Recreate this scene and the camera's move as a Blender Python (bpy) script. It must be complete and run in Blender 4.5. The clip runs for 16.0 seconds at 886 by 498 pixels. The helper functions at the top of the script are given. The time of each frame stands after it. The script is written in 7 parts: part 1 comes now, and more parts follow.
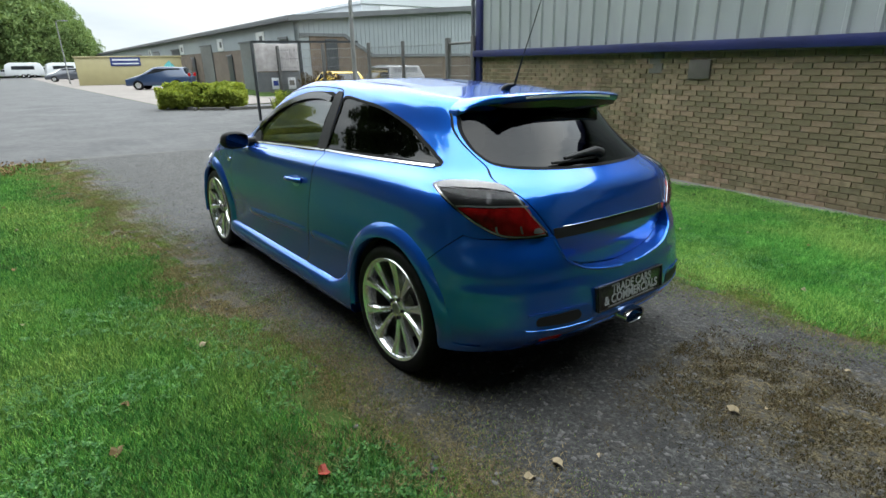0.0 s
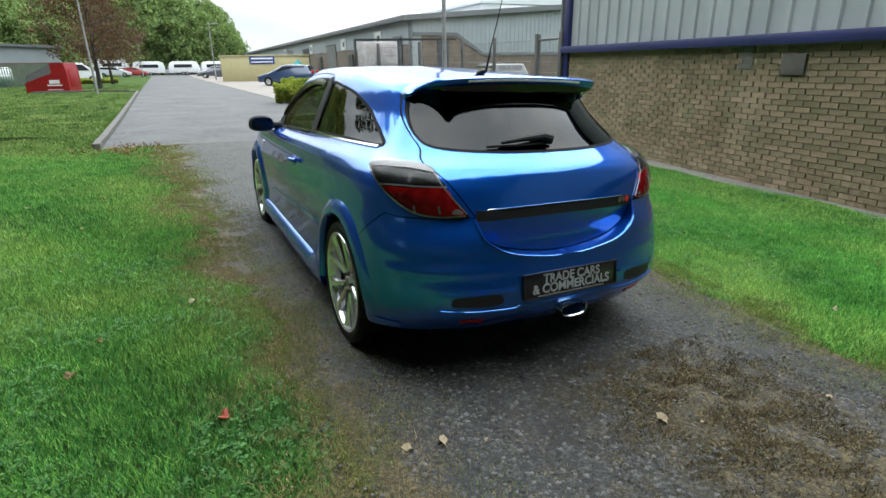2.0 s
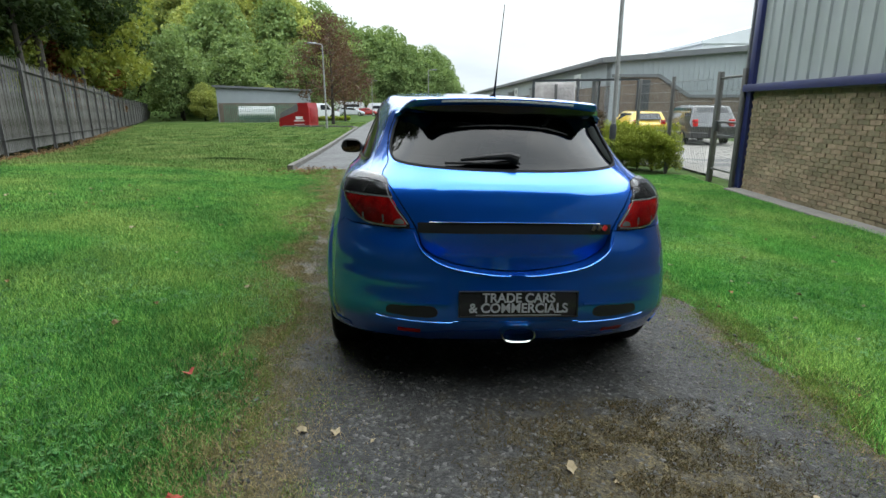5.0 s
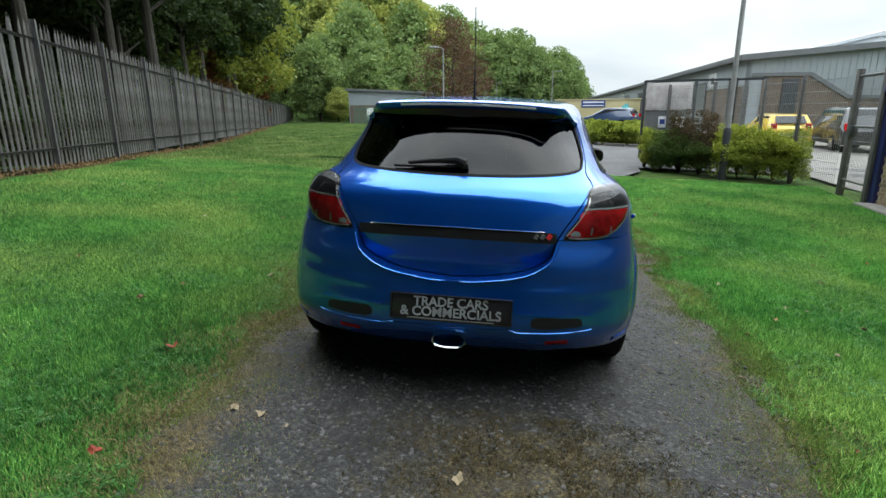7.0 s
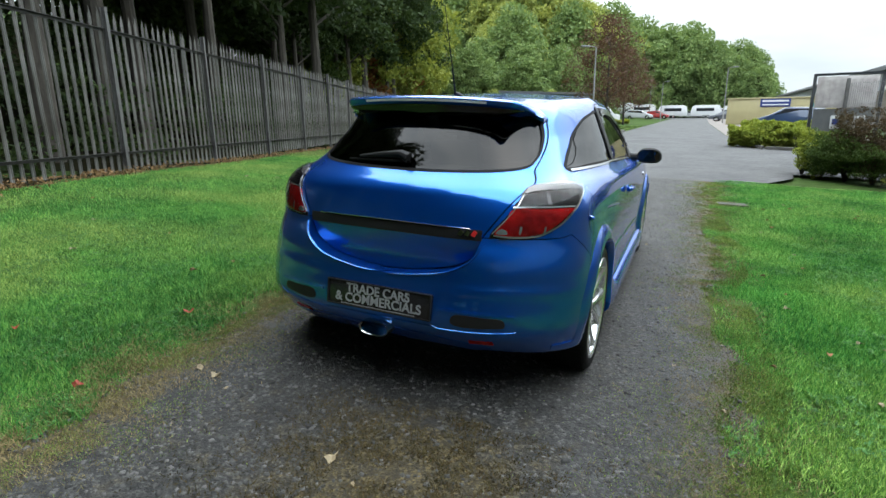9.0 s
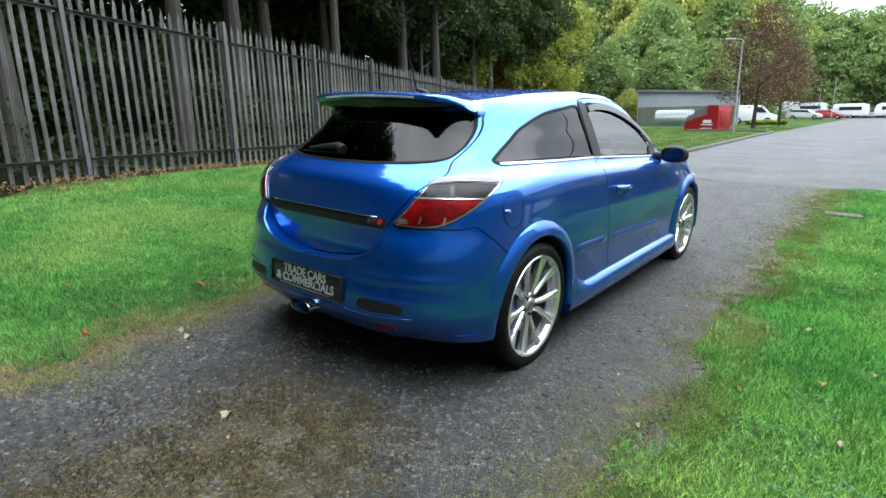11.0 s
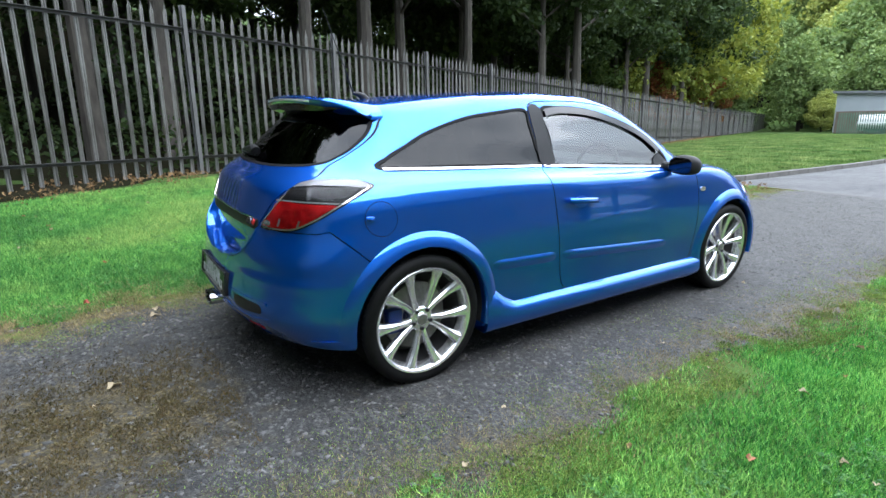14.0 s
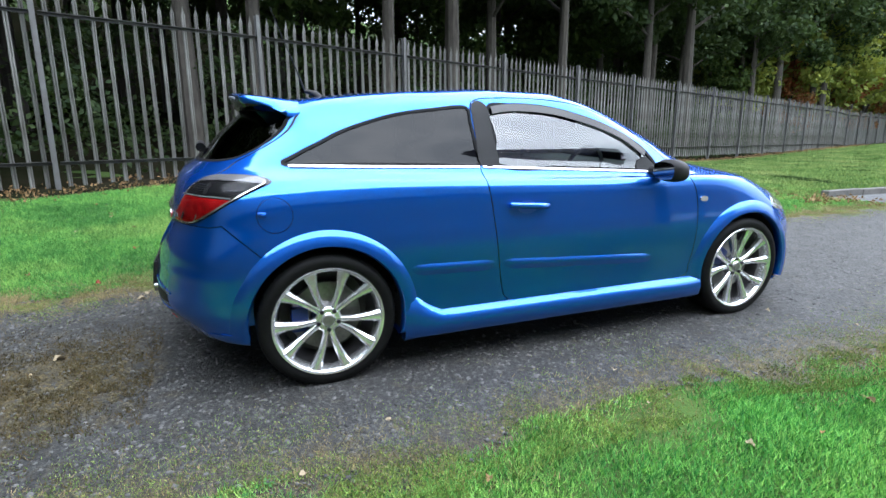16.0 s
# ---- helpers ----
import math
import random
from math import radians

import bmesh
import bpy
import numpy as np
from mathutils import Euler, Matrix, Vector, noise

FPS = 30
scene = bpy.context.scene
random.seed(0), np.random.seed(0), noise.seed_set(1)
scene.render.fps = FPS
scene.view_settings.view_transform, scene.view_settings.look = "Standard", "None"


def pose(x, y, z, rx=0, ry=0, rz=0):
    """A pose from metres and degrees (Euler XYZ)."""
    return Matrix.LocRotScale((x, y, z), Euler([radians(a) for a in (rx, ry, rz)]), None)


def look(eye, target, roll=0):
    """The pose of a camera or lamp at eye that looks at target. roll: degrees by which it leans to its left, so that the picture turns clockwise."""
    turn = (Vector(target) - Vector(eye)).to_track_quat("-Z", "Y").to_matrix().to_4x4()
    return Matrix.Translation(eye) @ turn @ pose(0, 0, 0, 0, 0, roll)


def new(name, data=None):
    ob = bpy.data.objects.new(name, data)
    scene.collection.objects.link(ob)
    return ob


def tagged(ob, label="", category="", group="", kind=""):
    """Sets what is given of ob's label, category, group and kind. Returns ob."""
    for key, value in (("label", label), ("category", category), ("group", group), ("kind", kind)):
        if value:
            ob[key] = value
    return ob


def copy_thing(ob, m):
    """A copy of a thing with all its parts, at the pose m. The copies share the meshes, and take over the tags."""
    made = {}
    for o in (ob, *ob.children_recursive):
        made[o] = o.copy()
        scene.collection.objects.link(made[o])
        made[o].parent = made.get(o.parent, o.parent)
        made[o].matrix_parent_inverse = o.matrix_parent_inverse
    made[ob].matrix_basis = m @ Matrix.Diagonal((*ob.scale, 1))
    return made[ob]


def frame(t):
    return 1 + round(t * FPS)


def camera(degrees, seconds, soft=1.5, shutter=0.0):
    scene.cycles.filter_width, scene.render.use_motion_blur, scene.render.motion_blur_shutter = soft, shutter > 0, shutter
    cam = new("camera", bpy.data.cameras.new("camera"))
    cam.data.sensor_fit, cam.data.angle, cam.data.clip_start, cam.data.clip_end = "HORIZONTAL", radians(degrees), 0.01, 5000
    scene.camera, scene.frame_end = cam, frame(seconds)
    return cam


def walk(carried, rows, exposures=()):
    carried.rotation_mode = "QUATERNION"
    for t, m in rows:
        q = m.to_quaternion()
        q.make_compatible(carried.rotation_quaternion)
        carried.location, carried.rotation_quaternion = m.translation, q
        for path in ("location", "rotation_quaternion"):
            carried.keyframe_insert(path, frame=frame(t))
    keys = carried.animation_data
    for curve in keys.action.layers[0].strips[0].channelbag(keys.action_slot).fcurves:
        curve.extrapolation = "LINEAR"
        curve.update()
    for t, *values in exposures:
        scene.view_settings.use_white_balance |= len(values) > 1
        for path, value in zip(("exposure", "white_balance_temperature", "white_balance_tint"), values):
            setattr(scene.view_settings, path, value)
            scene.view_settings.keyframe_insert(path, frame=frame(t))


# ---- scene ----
cam = camera(79.5, 16.0)
PATH = [
    (0, look((-2.125, -2.009, 1.494), (-0.941, -0.539, 0.832), -1.00)),
    (0.5, look((-1.986, -2.167, 1.468), (-0.878, -0.638, 0.808), -0.90)),
    (1, look((-1.852, -2.286, 1.453), (-0.846, -0.687, 0.796), -0.80)),
    (1.5, look((-1.675, -2.391, 1.423), (-0.745, -0.746, 0.765), -0.90)),
    (2, look((-1.511, -2.512, 1.413), (-0.665, -0.823, 0.756), -0.90)),
    (2.5, look((-1.335, -2.635, 1.414), (-0.617, -0.887, 0.759), -0.90)),
    (3, look((-1.164, -2.703, 1.364), (-0.540, -0.917, 0.714), -0.80)),
    (3.5, look((-1.027, -2.777, 1.359), (-0.502, -0.944, 0.756), -0.80)),
    (4, look((-0.849, -2.858, 1.333), (-0.435, -0.977, 0.792), -0.70)),
    (6.5, look((0.051, -2.929, 1.292), (-0.109, -0.998, 0.794), -0.30)),
    (7, look((0.293, -2.913, 1.301), (0.023, -0.995, 0.802), -0.30)),
    (7.5, look((0.532, -2.882, 1.290), (0.120, -0.990, 0.792), -0.30)),
    (8, look((0.738, -2.821, 1.263), (0.185, -0.963, 0.773), -0.30)),
    (8.5, look((0.966, -2.743, 1.273), (0.282, -0.930, 0.780), -0.40)),
    (9, look((1.234, -2.680, 1.261), (0.419, -0.919, 0.774), -0.70)),
    (11.5, look((2.267, -2.114, 1.210), (0.975, -0.663, 0.735), -0.90)),
    (12, look((2.417, -1.960, 1.216), (1.073, -0.557, 0.741), -0.80)),
    (12.5, look((2.575, -1.789, 1.197), (1.173, -0.444, 0.722), -0.70)),
    (13, look((2.719, -1.621, 1.197), (1.237, -0.363, 0.728), -0.80)),
    (13.5, look((2.807, -1.431, 1.195), (1.257, -0.253, 0.737), -0.70)),
    (14, look((2.892, -1.256, 1.190), (1.273, -0.171, 0.740), -0.70)),
    (14.5, look((2.993, -1.035, 1.166), (1.315, -0.039, 0.727), -0.50)),
    (15, look((3.096, -0.812, 1.147), (1.360, 0.082, 0.712), -0.50)),
    (15.5, look((3.162, -0.581, 1.150), (1.386, 0.230, 0.718), -0.40)),
    (16, look((3.227, -0.375, 1.147), (1.412, 0.347, 0.718), -0.30)),
]
walk(cam, PATH, [(0, 0.30, 6500, 10), (2, 0.42, 6500, 10), (4, 0.39, 6500, 10), (7, 0.18, 6450, 10), (9, 0.32, 6350, 10), (11.5, 0.78, 6150, 13), (16, 0.88, 5950, 15)])

# ---- sky and sun: a bright overcast afternoon ----
world = bpy.data.worlds.new("overcast_sky")
scene.world = world
world.use_nodes = True
wn, wl = world.node_tree.nodes, world.node_tree.links
wn.clear()
w_out = wn.new("ShaderNodeOutputWorld")
w_bg = wn.new("ShaderNodeBackground")
w_sky = wn.new("ShaderNodeTexSky")
w_sky.sky_type = "NISHITA"
w_sky.sun_disc = False
w_sky.sun_elevation = radians(70)
w_sky.sun_rotation = radians(34)
w_sky.dust_density = 4.0
w_gain = wn.new("ShaderNodeMix")
w_gain.data_type, w_gain.blend_type = "RGBA", "MULTIPLY"
w_gain.inputs["Factor"].default_value = 1.0
w_gain.inputs["B"].default_value = (0.10, 0.10, 0.10, 1)
w_cloud = wn.new("ShaderNodeTexNoise")
w_cloud.inputs["Scale"].default_value = 2.2
w_cloud.inputs["Detail"].default_value = 5.0
w_map = wn.new("ShaderNodeMapping")
w_map.inputs["Scale"].default_value = (1, 1, 3.5)
w_co = wn.new("ShaderNodeTexCoord")
w_ramp = wn.new("ShaderNodeValToRGB")
w_ramp.color_ramp.elements[0].position, w_ramp.color_ramp.elements[1].position = 0.32, 0.68
w_ramp.color_ramp.elements[0].color = (0.66, 0.76, 0.82, 1)
w_ramp.color_ramp.elements[1].color = (1.07, 1.14, 1.14, 1)
w_mix = wn.new("ShaderNodeMix")
w_mix.data_type = "RGBA"
w_mix.inputs["Factor"].default_value = 0.88
wl.new(w_co.outputs["Generated"], w_map.inputs["Vector"])
wl.new(w_map.outputs["Vector"], w_cloud.inputs["Vector"])
wl.new(w_cloud.outputs["Fac"], w_ramp.inputs["Fac"])
wl.new(w_sky.outputs["Color"], w_gain.inputs["A"])
wl.new(w_gain.outputs["Result"], w_mix.inputs["A"])
wl.new(w_ramp.outputs["Color"], w_mix.inputs["B"])
wl.new(w_mix.outputs["Result"], w_bg.inputs["Color"])
w_bg.inputs["Strength"].default_value = 1.0
# an overcast sky is about three times as bright overhead as at the horizon, the more so behind thin cloud
w_sep = wn.new("ShaderNodeSeparateXYZ")
w_rise = wn.new("ShaderNodeMapRange")
w_rise.interpolation_type = "SMOOTHSTEP"
w_rise.inputs["From Min"].default_value, w_rise.inputs["From Max"].default_value = 0.10, 0.66
w_rise.inputs["To Min"].default_value, w_rise.inputs["To Max"].default_value = 1.02, 4.1
wl.new(w_co.outputs["Generated"], w_sep.inputs["Vector"])
wl.new(w_sep.outputs["Z"], w_rise.inputs["Value"])
wl.new(w_rise.outputs["Result"], w_bg.inputs["Strength"])
wl.new(w_bg.outputs["Background"], w_out.inputs["Surface"])

sun = new("sun", bpy.data.lights.new("sun", "SUN"))
sun.data.energy, sun.data.angle, sun.data.color = 1.1, radians(90), (0.98, 0.98, 0.95)
sun.matrix_world = look((4, 6, 20), (0, 0, 0))

# ---- materials ----
def material(name, color, rough=0.6, metal=0.0, vary=0.0, scale=20.0, bump=0.0, coat=0.0, color2=None, island=0.0, rand=0.0, spec=0.5,
             bump_scale=None, stretch=(1, 1, 1), transmission=0.0, patch=None):
    """A surface with its colour, a second tone at two scales, per-piece variation and fine relief."""
    m = bpy.data.materials.new(name)
    m.use_nodes = True
    nt = m.node_tree
    b = nt.nodes["Principled BSDF"]
    b.inputs["Base Color"].default_value = (*color, 1)
    b.inputs["Roughness"].default_value = rough
    b.inputs["Metallic"].default_value = metal
    b.inputs["Coat Weight"].default_value = coat
    b.inputs["Coat Roughness"].default_value = 0.02
    b.inputs["Specular IOR Level"].default_value = spec
    b.inputs["Transmission Weight"].default_value = transmission
    co = nt.nodes.new("ShaderNodeTexCoord")
    mp = nt.nodes.new("ShaderNodeMapping")
    mp.inputs["Scale"].default_value = stretch
    nt.links.new(co.outputs["Object"], mp.inputs["Vector"])
    last = None
    if vary > 0 or color2:
        dark = color2 or tuple(c * (1 - vary) for c in color)
        n1 = nt.nodes.new("ShaderNodeTexNoise")
        n1.inputs["Scale"].default_value, n1.inputs["Detail"].default_value = scale, 6
        n2 = nt.nodes.new("ShaderNodeTexNoise")
        n2.inputs["Scale"].default_value, n2.inputs["Detail"].default_value = scale * 0.13, 3
        for n in (n1, n2):
            nt.links.new(mp.outputs["Vector"], n.inputs["Vector"])
        ad = nt.nodes.new("ShaderNodeMath")
        ad.operation = "ADD"
        nt.links.new(n1.outputs["Fac"], ad.inputs[0])
        nt.links.new(n2.outputs["Fac"], ad.inputs[1])
        rp = nt.nodes.new("ShaderNodeMapRange")
        rp.inputs["From Min"].default_value, rp.inputs["From Max"].default_value = 0.75, 1.25
        nt.links.new(ad.outputs[0], rp.inputs["Value"])
        mx = nt.nodes.new("ShaderNodeMix")
        mx.data_type = "RGBA"
        mx.inputs["A"].default_value, mx.inputs["B"].default_value = (*dark, 1), (*color, 1)
        nt.links.new(rp.outputs["Result"], mx.inputs["Factor"])
        last = mx.outputs["Result"]
    if patch:
        n3 = nt.nodes.new("ShaderNodeTexNoise")
        n3.inputs["Scale"].default_value, n3.inputs["Detail"].default_value = 0.75, 7
        nt.links.new(mp.outputs["Vector"], n3.inputs["Vector"])
        r3 = nt.nodes.new("ShaderNodeMapRange")
        r3.inputs["From Min"].default_value, r3.inputs["From Max"].default_value = 0.46, 0.68
        nt.links.new(n3.outputs["Fac"], r3.inputs["Value"])
        m3 = nt.nodes.new("ShaderNodeMix")
        m3.data_type = "RGBA"
        m3.inputs["B"].default_value = (*patch, 1)
        nt.links.new(r3.outputs["Result"], m3.inputs["Factor"])
        nt.links.new(last, m3.inputs["A"])
        last = m3.outputs["Result"]
    if island > 0 or rand > 0:
        hs = nt.nodes.new("ShaderNodeHueSaturation")
        hs.inputs["Color"].default_value = (*color, 1)
        if last:
            nt.links.new(last, hs.inputs["Color"])
        if rand > 0:
            src = nt.nodes.new("ShaderNodeObjectInfo").outputs["Random"]
        else:
            src = nt.nodes.new("ShaderNodeNewGeometry").outputs["Random Per Island"]
        amount = max(island, rand)
        mr = nt.nodes.new("ShaderNodeMapRange")
        mr.inputs["To Min"].default_value, mr.inputs["To Max"].default_value = 1 - amount, 1 + amount
        nt.links.new(src, mr.inputs["Value"])
        nt.links.new(mr.outputs["Result"], hs.inputs["Value"])
        mh = nt.nodes.new("ShaderNodeMapRange")
        mh.inputs["To Min"].default_value, mh.inputs["To Max"].default_value = 0.5 + amount * 0.06, 0.5 - amount * 0.06
        nt.links.new(src, mh.inputs["Value"])
        nt.links.new(mh.outputs["Result"], hs.inputs["Hue"])
        last = hs.outputs["Color"]
    if last:
        nt.links.new(last, b.inputs["Base Color"])
    if bump > 0:
        nb = nt.nodes.new("ShaderNodeTexNoise")
        nb.inputs["Scale"].default_value, nb.inputs["Detail"].default_value = bump_scale or scale * 3, 5
        nt.links.new(mp.outputs["Vector"], nb.inputs["Vector"])
        bp = nt.nodes.new("ShaderNodeBump")
        bp.inputs["Strength"].default_value, bp.inputs["Distance"].default_value = bump, 0.01
        nt.links.new(nb.outputs["Fac"], bp.inputs["Height"])
        nt.links.new(bp.outputs["Normal"], b.inputs["Normal"])
    return m


def thin_glass(name, tint, gloss):
    """A single thin pane: it lets light straight through, tinted, and mirrors by Fresnel."""
    m = bpy.data.materials.new(name)
    m.use_nodes = True
    nt = m.node_tree
    nt.nodes.remove(nt.nodes["Principled BSDF"])
    tr = nt.nodes.new("ShaderNodeBsdfTransparent")
    tr.inputs["Color"].default_value = (*tint, 1)
    gl = nt.nodes.new("ShaderNodeBsdfGlossy")
    gl.inputs["Roughness"].default_value = 0.015
    fr = nt.nodes.new("ShaderNodeFresnel")
    fr.inputs["IOR"].default_value = gloss
    mx = nt.nodes.new("ShaderNodeMixShader")
    nt.links.new(fr.outputs["Fac"], mx.inputs["Fac"])
    nt.links.new(tr.outputs["BSDF"], mx.inputs[1])
    nt.links.new(gl.outputs["BSDF"], mx.inputs[2])
    nt.links.new(mx.outputs["Shader"], nt.nodes["Material Output"].inputs["Surface"])
    return m


def flake_paint(name):
    """Metallic blue lacquer: a smooth tinted mirror over a broad glint of deep blue flakes, under clear coat."""
    m = bpy.data.materials.new(name)
    m.use_nodes = True
    nt = m.node_tree
    deep = nt.nodes["Principled BSDF"]
    bright = nt.nodes.new("ShaderNodeBsdfPrincipled")
    for b, color, rough in ((deep, (0.001, 0.070, 0.39), 0.52), (bright, (0.026, 0.272, 0.79), 0.10)):
        b.inputs["Base Color"].default_value = (*color, 1)
        b.inputs["Metallic"].default_value = 1.0 if rough < 0.2 else 0.92
        b.inputs["Roughness"].default_value = rough
        b.inputs["Coat Weight"].default_value = 1.0
        b.inputs["Coat Roughness"].default_value = 0.02
    co = nt.nodes.new("ShaderNodeTexCoord")
    nb = nt.nodes.new("ShaderNodeTexNoise")
    nb.inputs["Scale"].default_value, nb.inputs["Detail"].default_value = 900, 3
    bp = nt.nodes.new("ShaderNodeBump")
    bp.inputs["Strength"].default_value, bp.inputs["Distance"].default_value = 0.03, 0.01
    nt.links.new(co.outputs["Object"], nb.inputs["Vector"])
    nt.links.new(nb.outputs["Fac"], bp.inputs["Height"])
    nt.links.new(bp.outputs["Normal"], deep.inputs["Normal"])
    mx = nt.nodes.new("ShaderNodeMixShader")
    mx.inputs["Fac"].default_value = 0.30
    nt.links.new(deep.outputs["BSDF"], mx.inputs[1])
    nt.links.new(bright.outputs["BSDF"], mx.inputs[2])
    nt.links.new(mx.outputs["Shader"], nt.nodes["Material Output"].inputs["Surface"])
    return m


PAINT = flake_paint("blue_metallic_paint")
BLACK_PLASTIC = material("black_plastic", (0.012, 0.012, 0.013), rough=0.5, spec=0.22, bump=0.05, bump_scale=300)
SEAL = material("black_rubber_seal", (0.006, 0.006, 0.007), rough=0.7, spec=0.15)
LENS_WHITE = material("pale_lamp_lens", (0.75, 0.76, 0.78), rough=0.2)
# grey that stands for the sky's reflection on top of the lamp cover
LENS_SKY_SHEEN = material("sky_sheen_grey_lens", (0.15, 0.15, 0.155), rough=0.2, metal=0.3)
GLOSS_BLACK = material("gloss_black_trim", (0.006, 0.006, 0.007), rough=0.12)
RUBBER = material("tyre_rubber", (0.007, 0.007, 0.007), rough=0.6, spec=0.12, vary=0.4, scale=40, bump=0.15, bump_scale=200)
ALLOY = material("silver_alloy", (0.80, 0.805, 0.81), rough=0.22, metal=0.88, vary=0.10, scale=30)
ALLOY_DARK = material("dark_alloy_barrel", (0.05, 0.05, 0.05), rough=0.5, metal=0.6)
STEEL = material("brake_steel", (0.30, 0.29, 0.28), rough=0.4, metal=0.9, vary=0.3, scale=60)
CHROME = material("chrome", (0.50, 0.51, 0.52), rough=0.14, metal=1.0)
CABIN = material("dark_cabin_trim", (0.018, 0.018, 0.02), rough=0.8, vary=0.3, scale=60)
SEAT_CLOTH = material("black_seat_cloth", (0.022, 0.022, 0.025), rough=0.9, vary=0.4, scale=150, bump=0.2)
GLASS_DARK = thin_glass("tinted_glass", (0.020, 0.020, 0.022), 1.38)
GLASS_CLEAR = thin_glass("clear_green_glass", (0.72, 0.82, 0.77), 2.05)
LAMP_COVER = thin_glass("clear_lamp_cover", (0.92, 0.92, 0.92), 1.24)
LENS_RIB = material("smoked_rib", (0.050, 0.050, 0.052), rough=0.25, metal=0.5)
LENS_RED = material("red_lens", (0.50, 0.010, 0.011), rough=0.25, color2=(0.20, 0.004, 0.005), scale=34, spec=0.25)
LENS_SMOKE = material("smoked_lens", (0.011, 0.011, 0.012), rough=0.3, spec=0.12, vary=0.5, scale=30)
LENS_CLEAR = material("clear_lens_silver", (0.55, 0.55, 0.55), rough=0.15, metal=0.7, coat=1.0)
PLATE_BLACK = material("black_plate", (0.012, 0.012, 0.014), rough=0.25)
LETTER_GREY = material("silver_lettering", (0.25, 0.26, 0.27), rough=0.4)
BADGE_RED = material("red_badge", (0.45, 0.02, 0.02), rough=0.3)
MIRROR = material("mirror_glass", (0.14, 0.145, 0.15), rough=0.02, metal=1.0)

GALV = material("weathered_galvanised_steel", (0.171, 0.170, 0.159), rough=0.65, metal=0.12, color2=(0.061, 0.057, 0.047), scale=14, bump=0.1, rand=0.30, stretch=(1, 1, 0.18))
# weathered rail steel, darker than the pales: the rail's shadow is in the colour
GALV_RAIL = material("shaded_weathered_steel_rail", (0.055, 0.054, 0.050), rough=0.6, metal=0.3, color2=(0.030, 0.028, 0.025), scale=12, bump=0.1)
GALV_POST = material("weathered_steel_post", (0.102, 0.105, 0.102), rough=0.6, metal=0.3, color2=(0.076, 0.071, 0.068), scale=8, bump=0.1)
NAVY = material("navy_painted_steel", (0.012, 0.018, 0.10), rough=0.4, vary=0.35, scale=5, bump=0.03)
CLADDING = material("pale_grey_cladding", (0.347, 0.372, 0.372), rough=0.45, color2=(0.254, 0.279, 0.279), scale=1.6, bump=0.02, stretch=(1, 1, 0.25))
CLADDING_FAR = material("grey_cladding_far", (0.223, 0.248, 0.264), rough=0.5, vary=0.15, scale=1.0)
BRICK = material("buff_brown_brick", (0.269, 0.213, 0.134), rough=0.9, color2=(0.130, 0.095, 0.052), scale=14, bump=0.5, bump_scale=90, rand=0.30)
BRICK_REST = material("buff_brown_brick_rest", (0.269, 0.213, 0.134), rough=0.9, color2=(0.130, 0.095, 0.052), scale=14, bump=0.5, bump_scale=90, island=0.30)
BRICK_FAR = material("brown_grey_brick_far", (0.130, 0.102, 0.077), rough=0.9, color2=(0.081, 0.062, 0.050), scale=9, bump=0.4)
MORTAR = material("pale_mortar", (0.392, 0.335, 0.228), rough=0.95, vary=0.35, scale=25, bump=0.4)
CONCRETE = material("weathered_concrete", (0.161, 0.152, 0.136), rough=0.9, vary=0.4, scale=12, bump=0.4)
KERB = material("kerb_concrete", (0.093, 0.088, 0.079), rough=0.9, vary=0.4, scale=15, bump=0.4)
ASPHALT = material("worn_asphalt", (0.075, 0.075, 0.076), rough=0.9, color2=(0.039, 0.039, 0.041), scale=6, bump=0.5, bump_scale=160)
GRASS_SOIL = material("lawn_ground", (0.050, 0.088, 0.022), rough=1.0, spec=0.05, color2=(0.028, 0.045, 0.013), scale=4.5, bump=0.8, bump_scale=60)
BLADE = material("grass_blades", (0.145, 0.421, 0.089), rough=0.9, color2=(0.058, 0.213, 0.044), scale=7.0, island=0.62, spec=0.08, patch=(0.250, 0.439, 0.111))
# left lawn: truly more olive, and darkened in colour for the wood's shade
BLADE_OLIVE_SHADED = material("olive_shaded_lawn_grass", (0.125, 0.332, 0.071), rough=0.9, color2=(0.056, 0.180, 0.041), scale=7.0, island=0.62, spec=0.08, patch=(0.207, 0.332, 0.085))
WEED = material("broad_weed_leaves", (0.056, 0.154, 0.043), rough=0.8, color2=(0.030, 0.092, 0.020), scale=5, island=0.40, spec=0.2)
BLADE_MOSS = material("olive_brown_moss", (0.084, 0.065, 0.028), rough=0.95, color2=(0.043, 0.036, 0.014), scale=6, island=0.45, spec=0.1)
BLADE_EDGE = material("yellowed_edge_grass", (0.215, 0.315, 0.078), rough=0.9, color2=(0.100, 0.160, 0.036), scale=5, island=0.45, spec=0.08)
BLADE_FAR = material("pale_far_lawn_grass", (0.143, 0.221, 0.064), rough=0.9, color2=(0.071, 0.143, 0.032), scale=1.6, island=0.4, spec=0.08, patch=(0.200, 0.256, 0.085))
BLADE_CUT = material("dark_grass_clippings", (0.034, 0.065, 0.017), rough=0.95, color2=(0.019, 0.037, 0.010), scale=5, island=0.4, spec=0.08)
BLADE_DRY = material("dry_edge_grass", (0.259, 0.205, 0.104), rough=0.9, color2=(0.142, 0.138, 0.050), scale=3, island=0.35, spec=0.2)
STONE = material("grey_gravel_stone", (0.086, 0.085, 0.082), rough=0.85, spec=0.3, island=0.62, vary=0.3, scale=60)
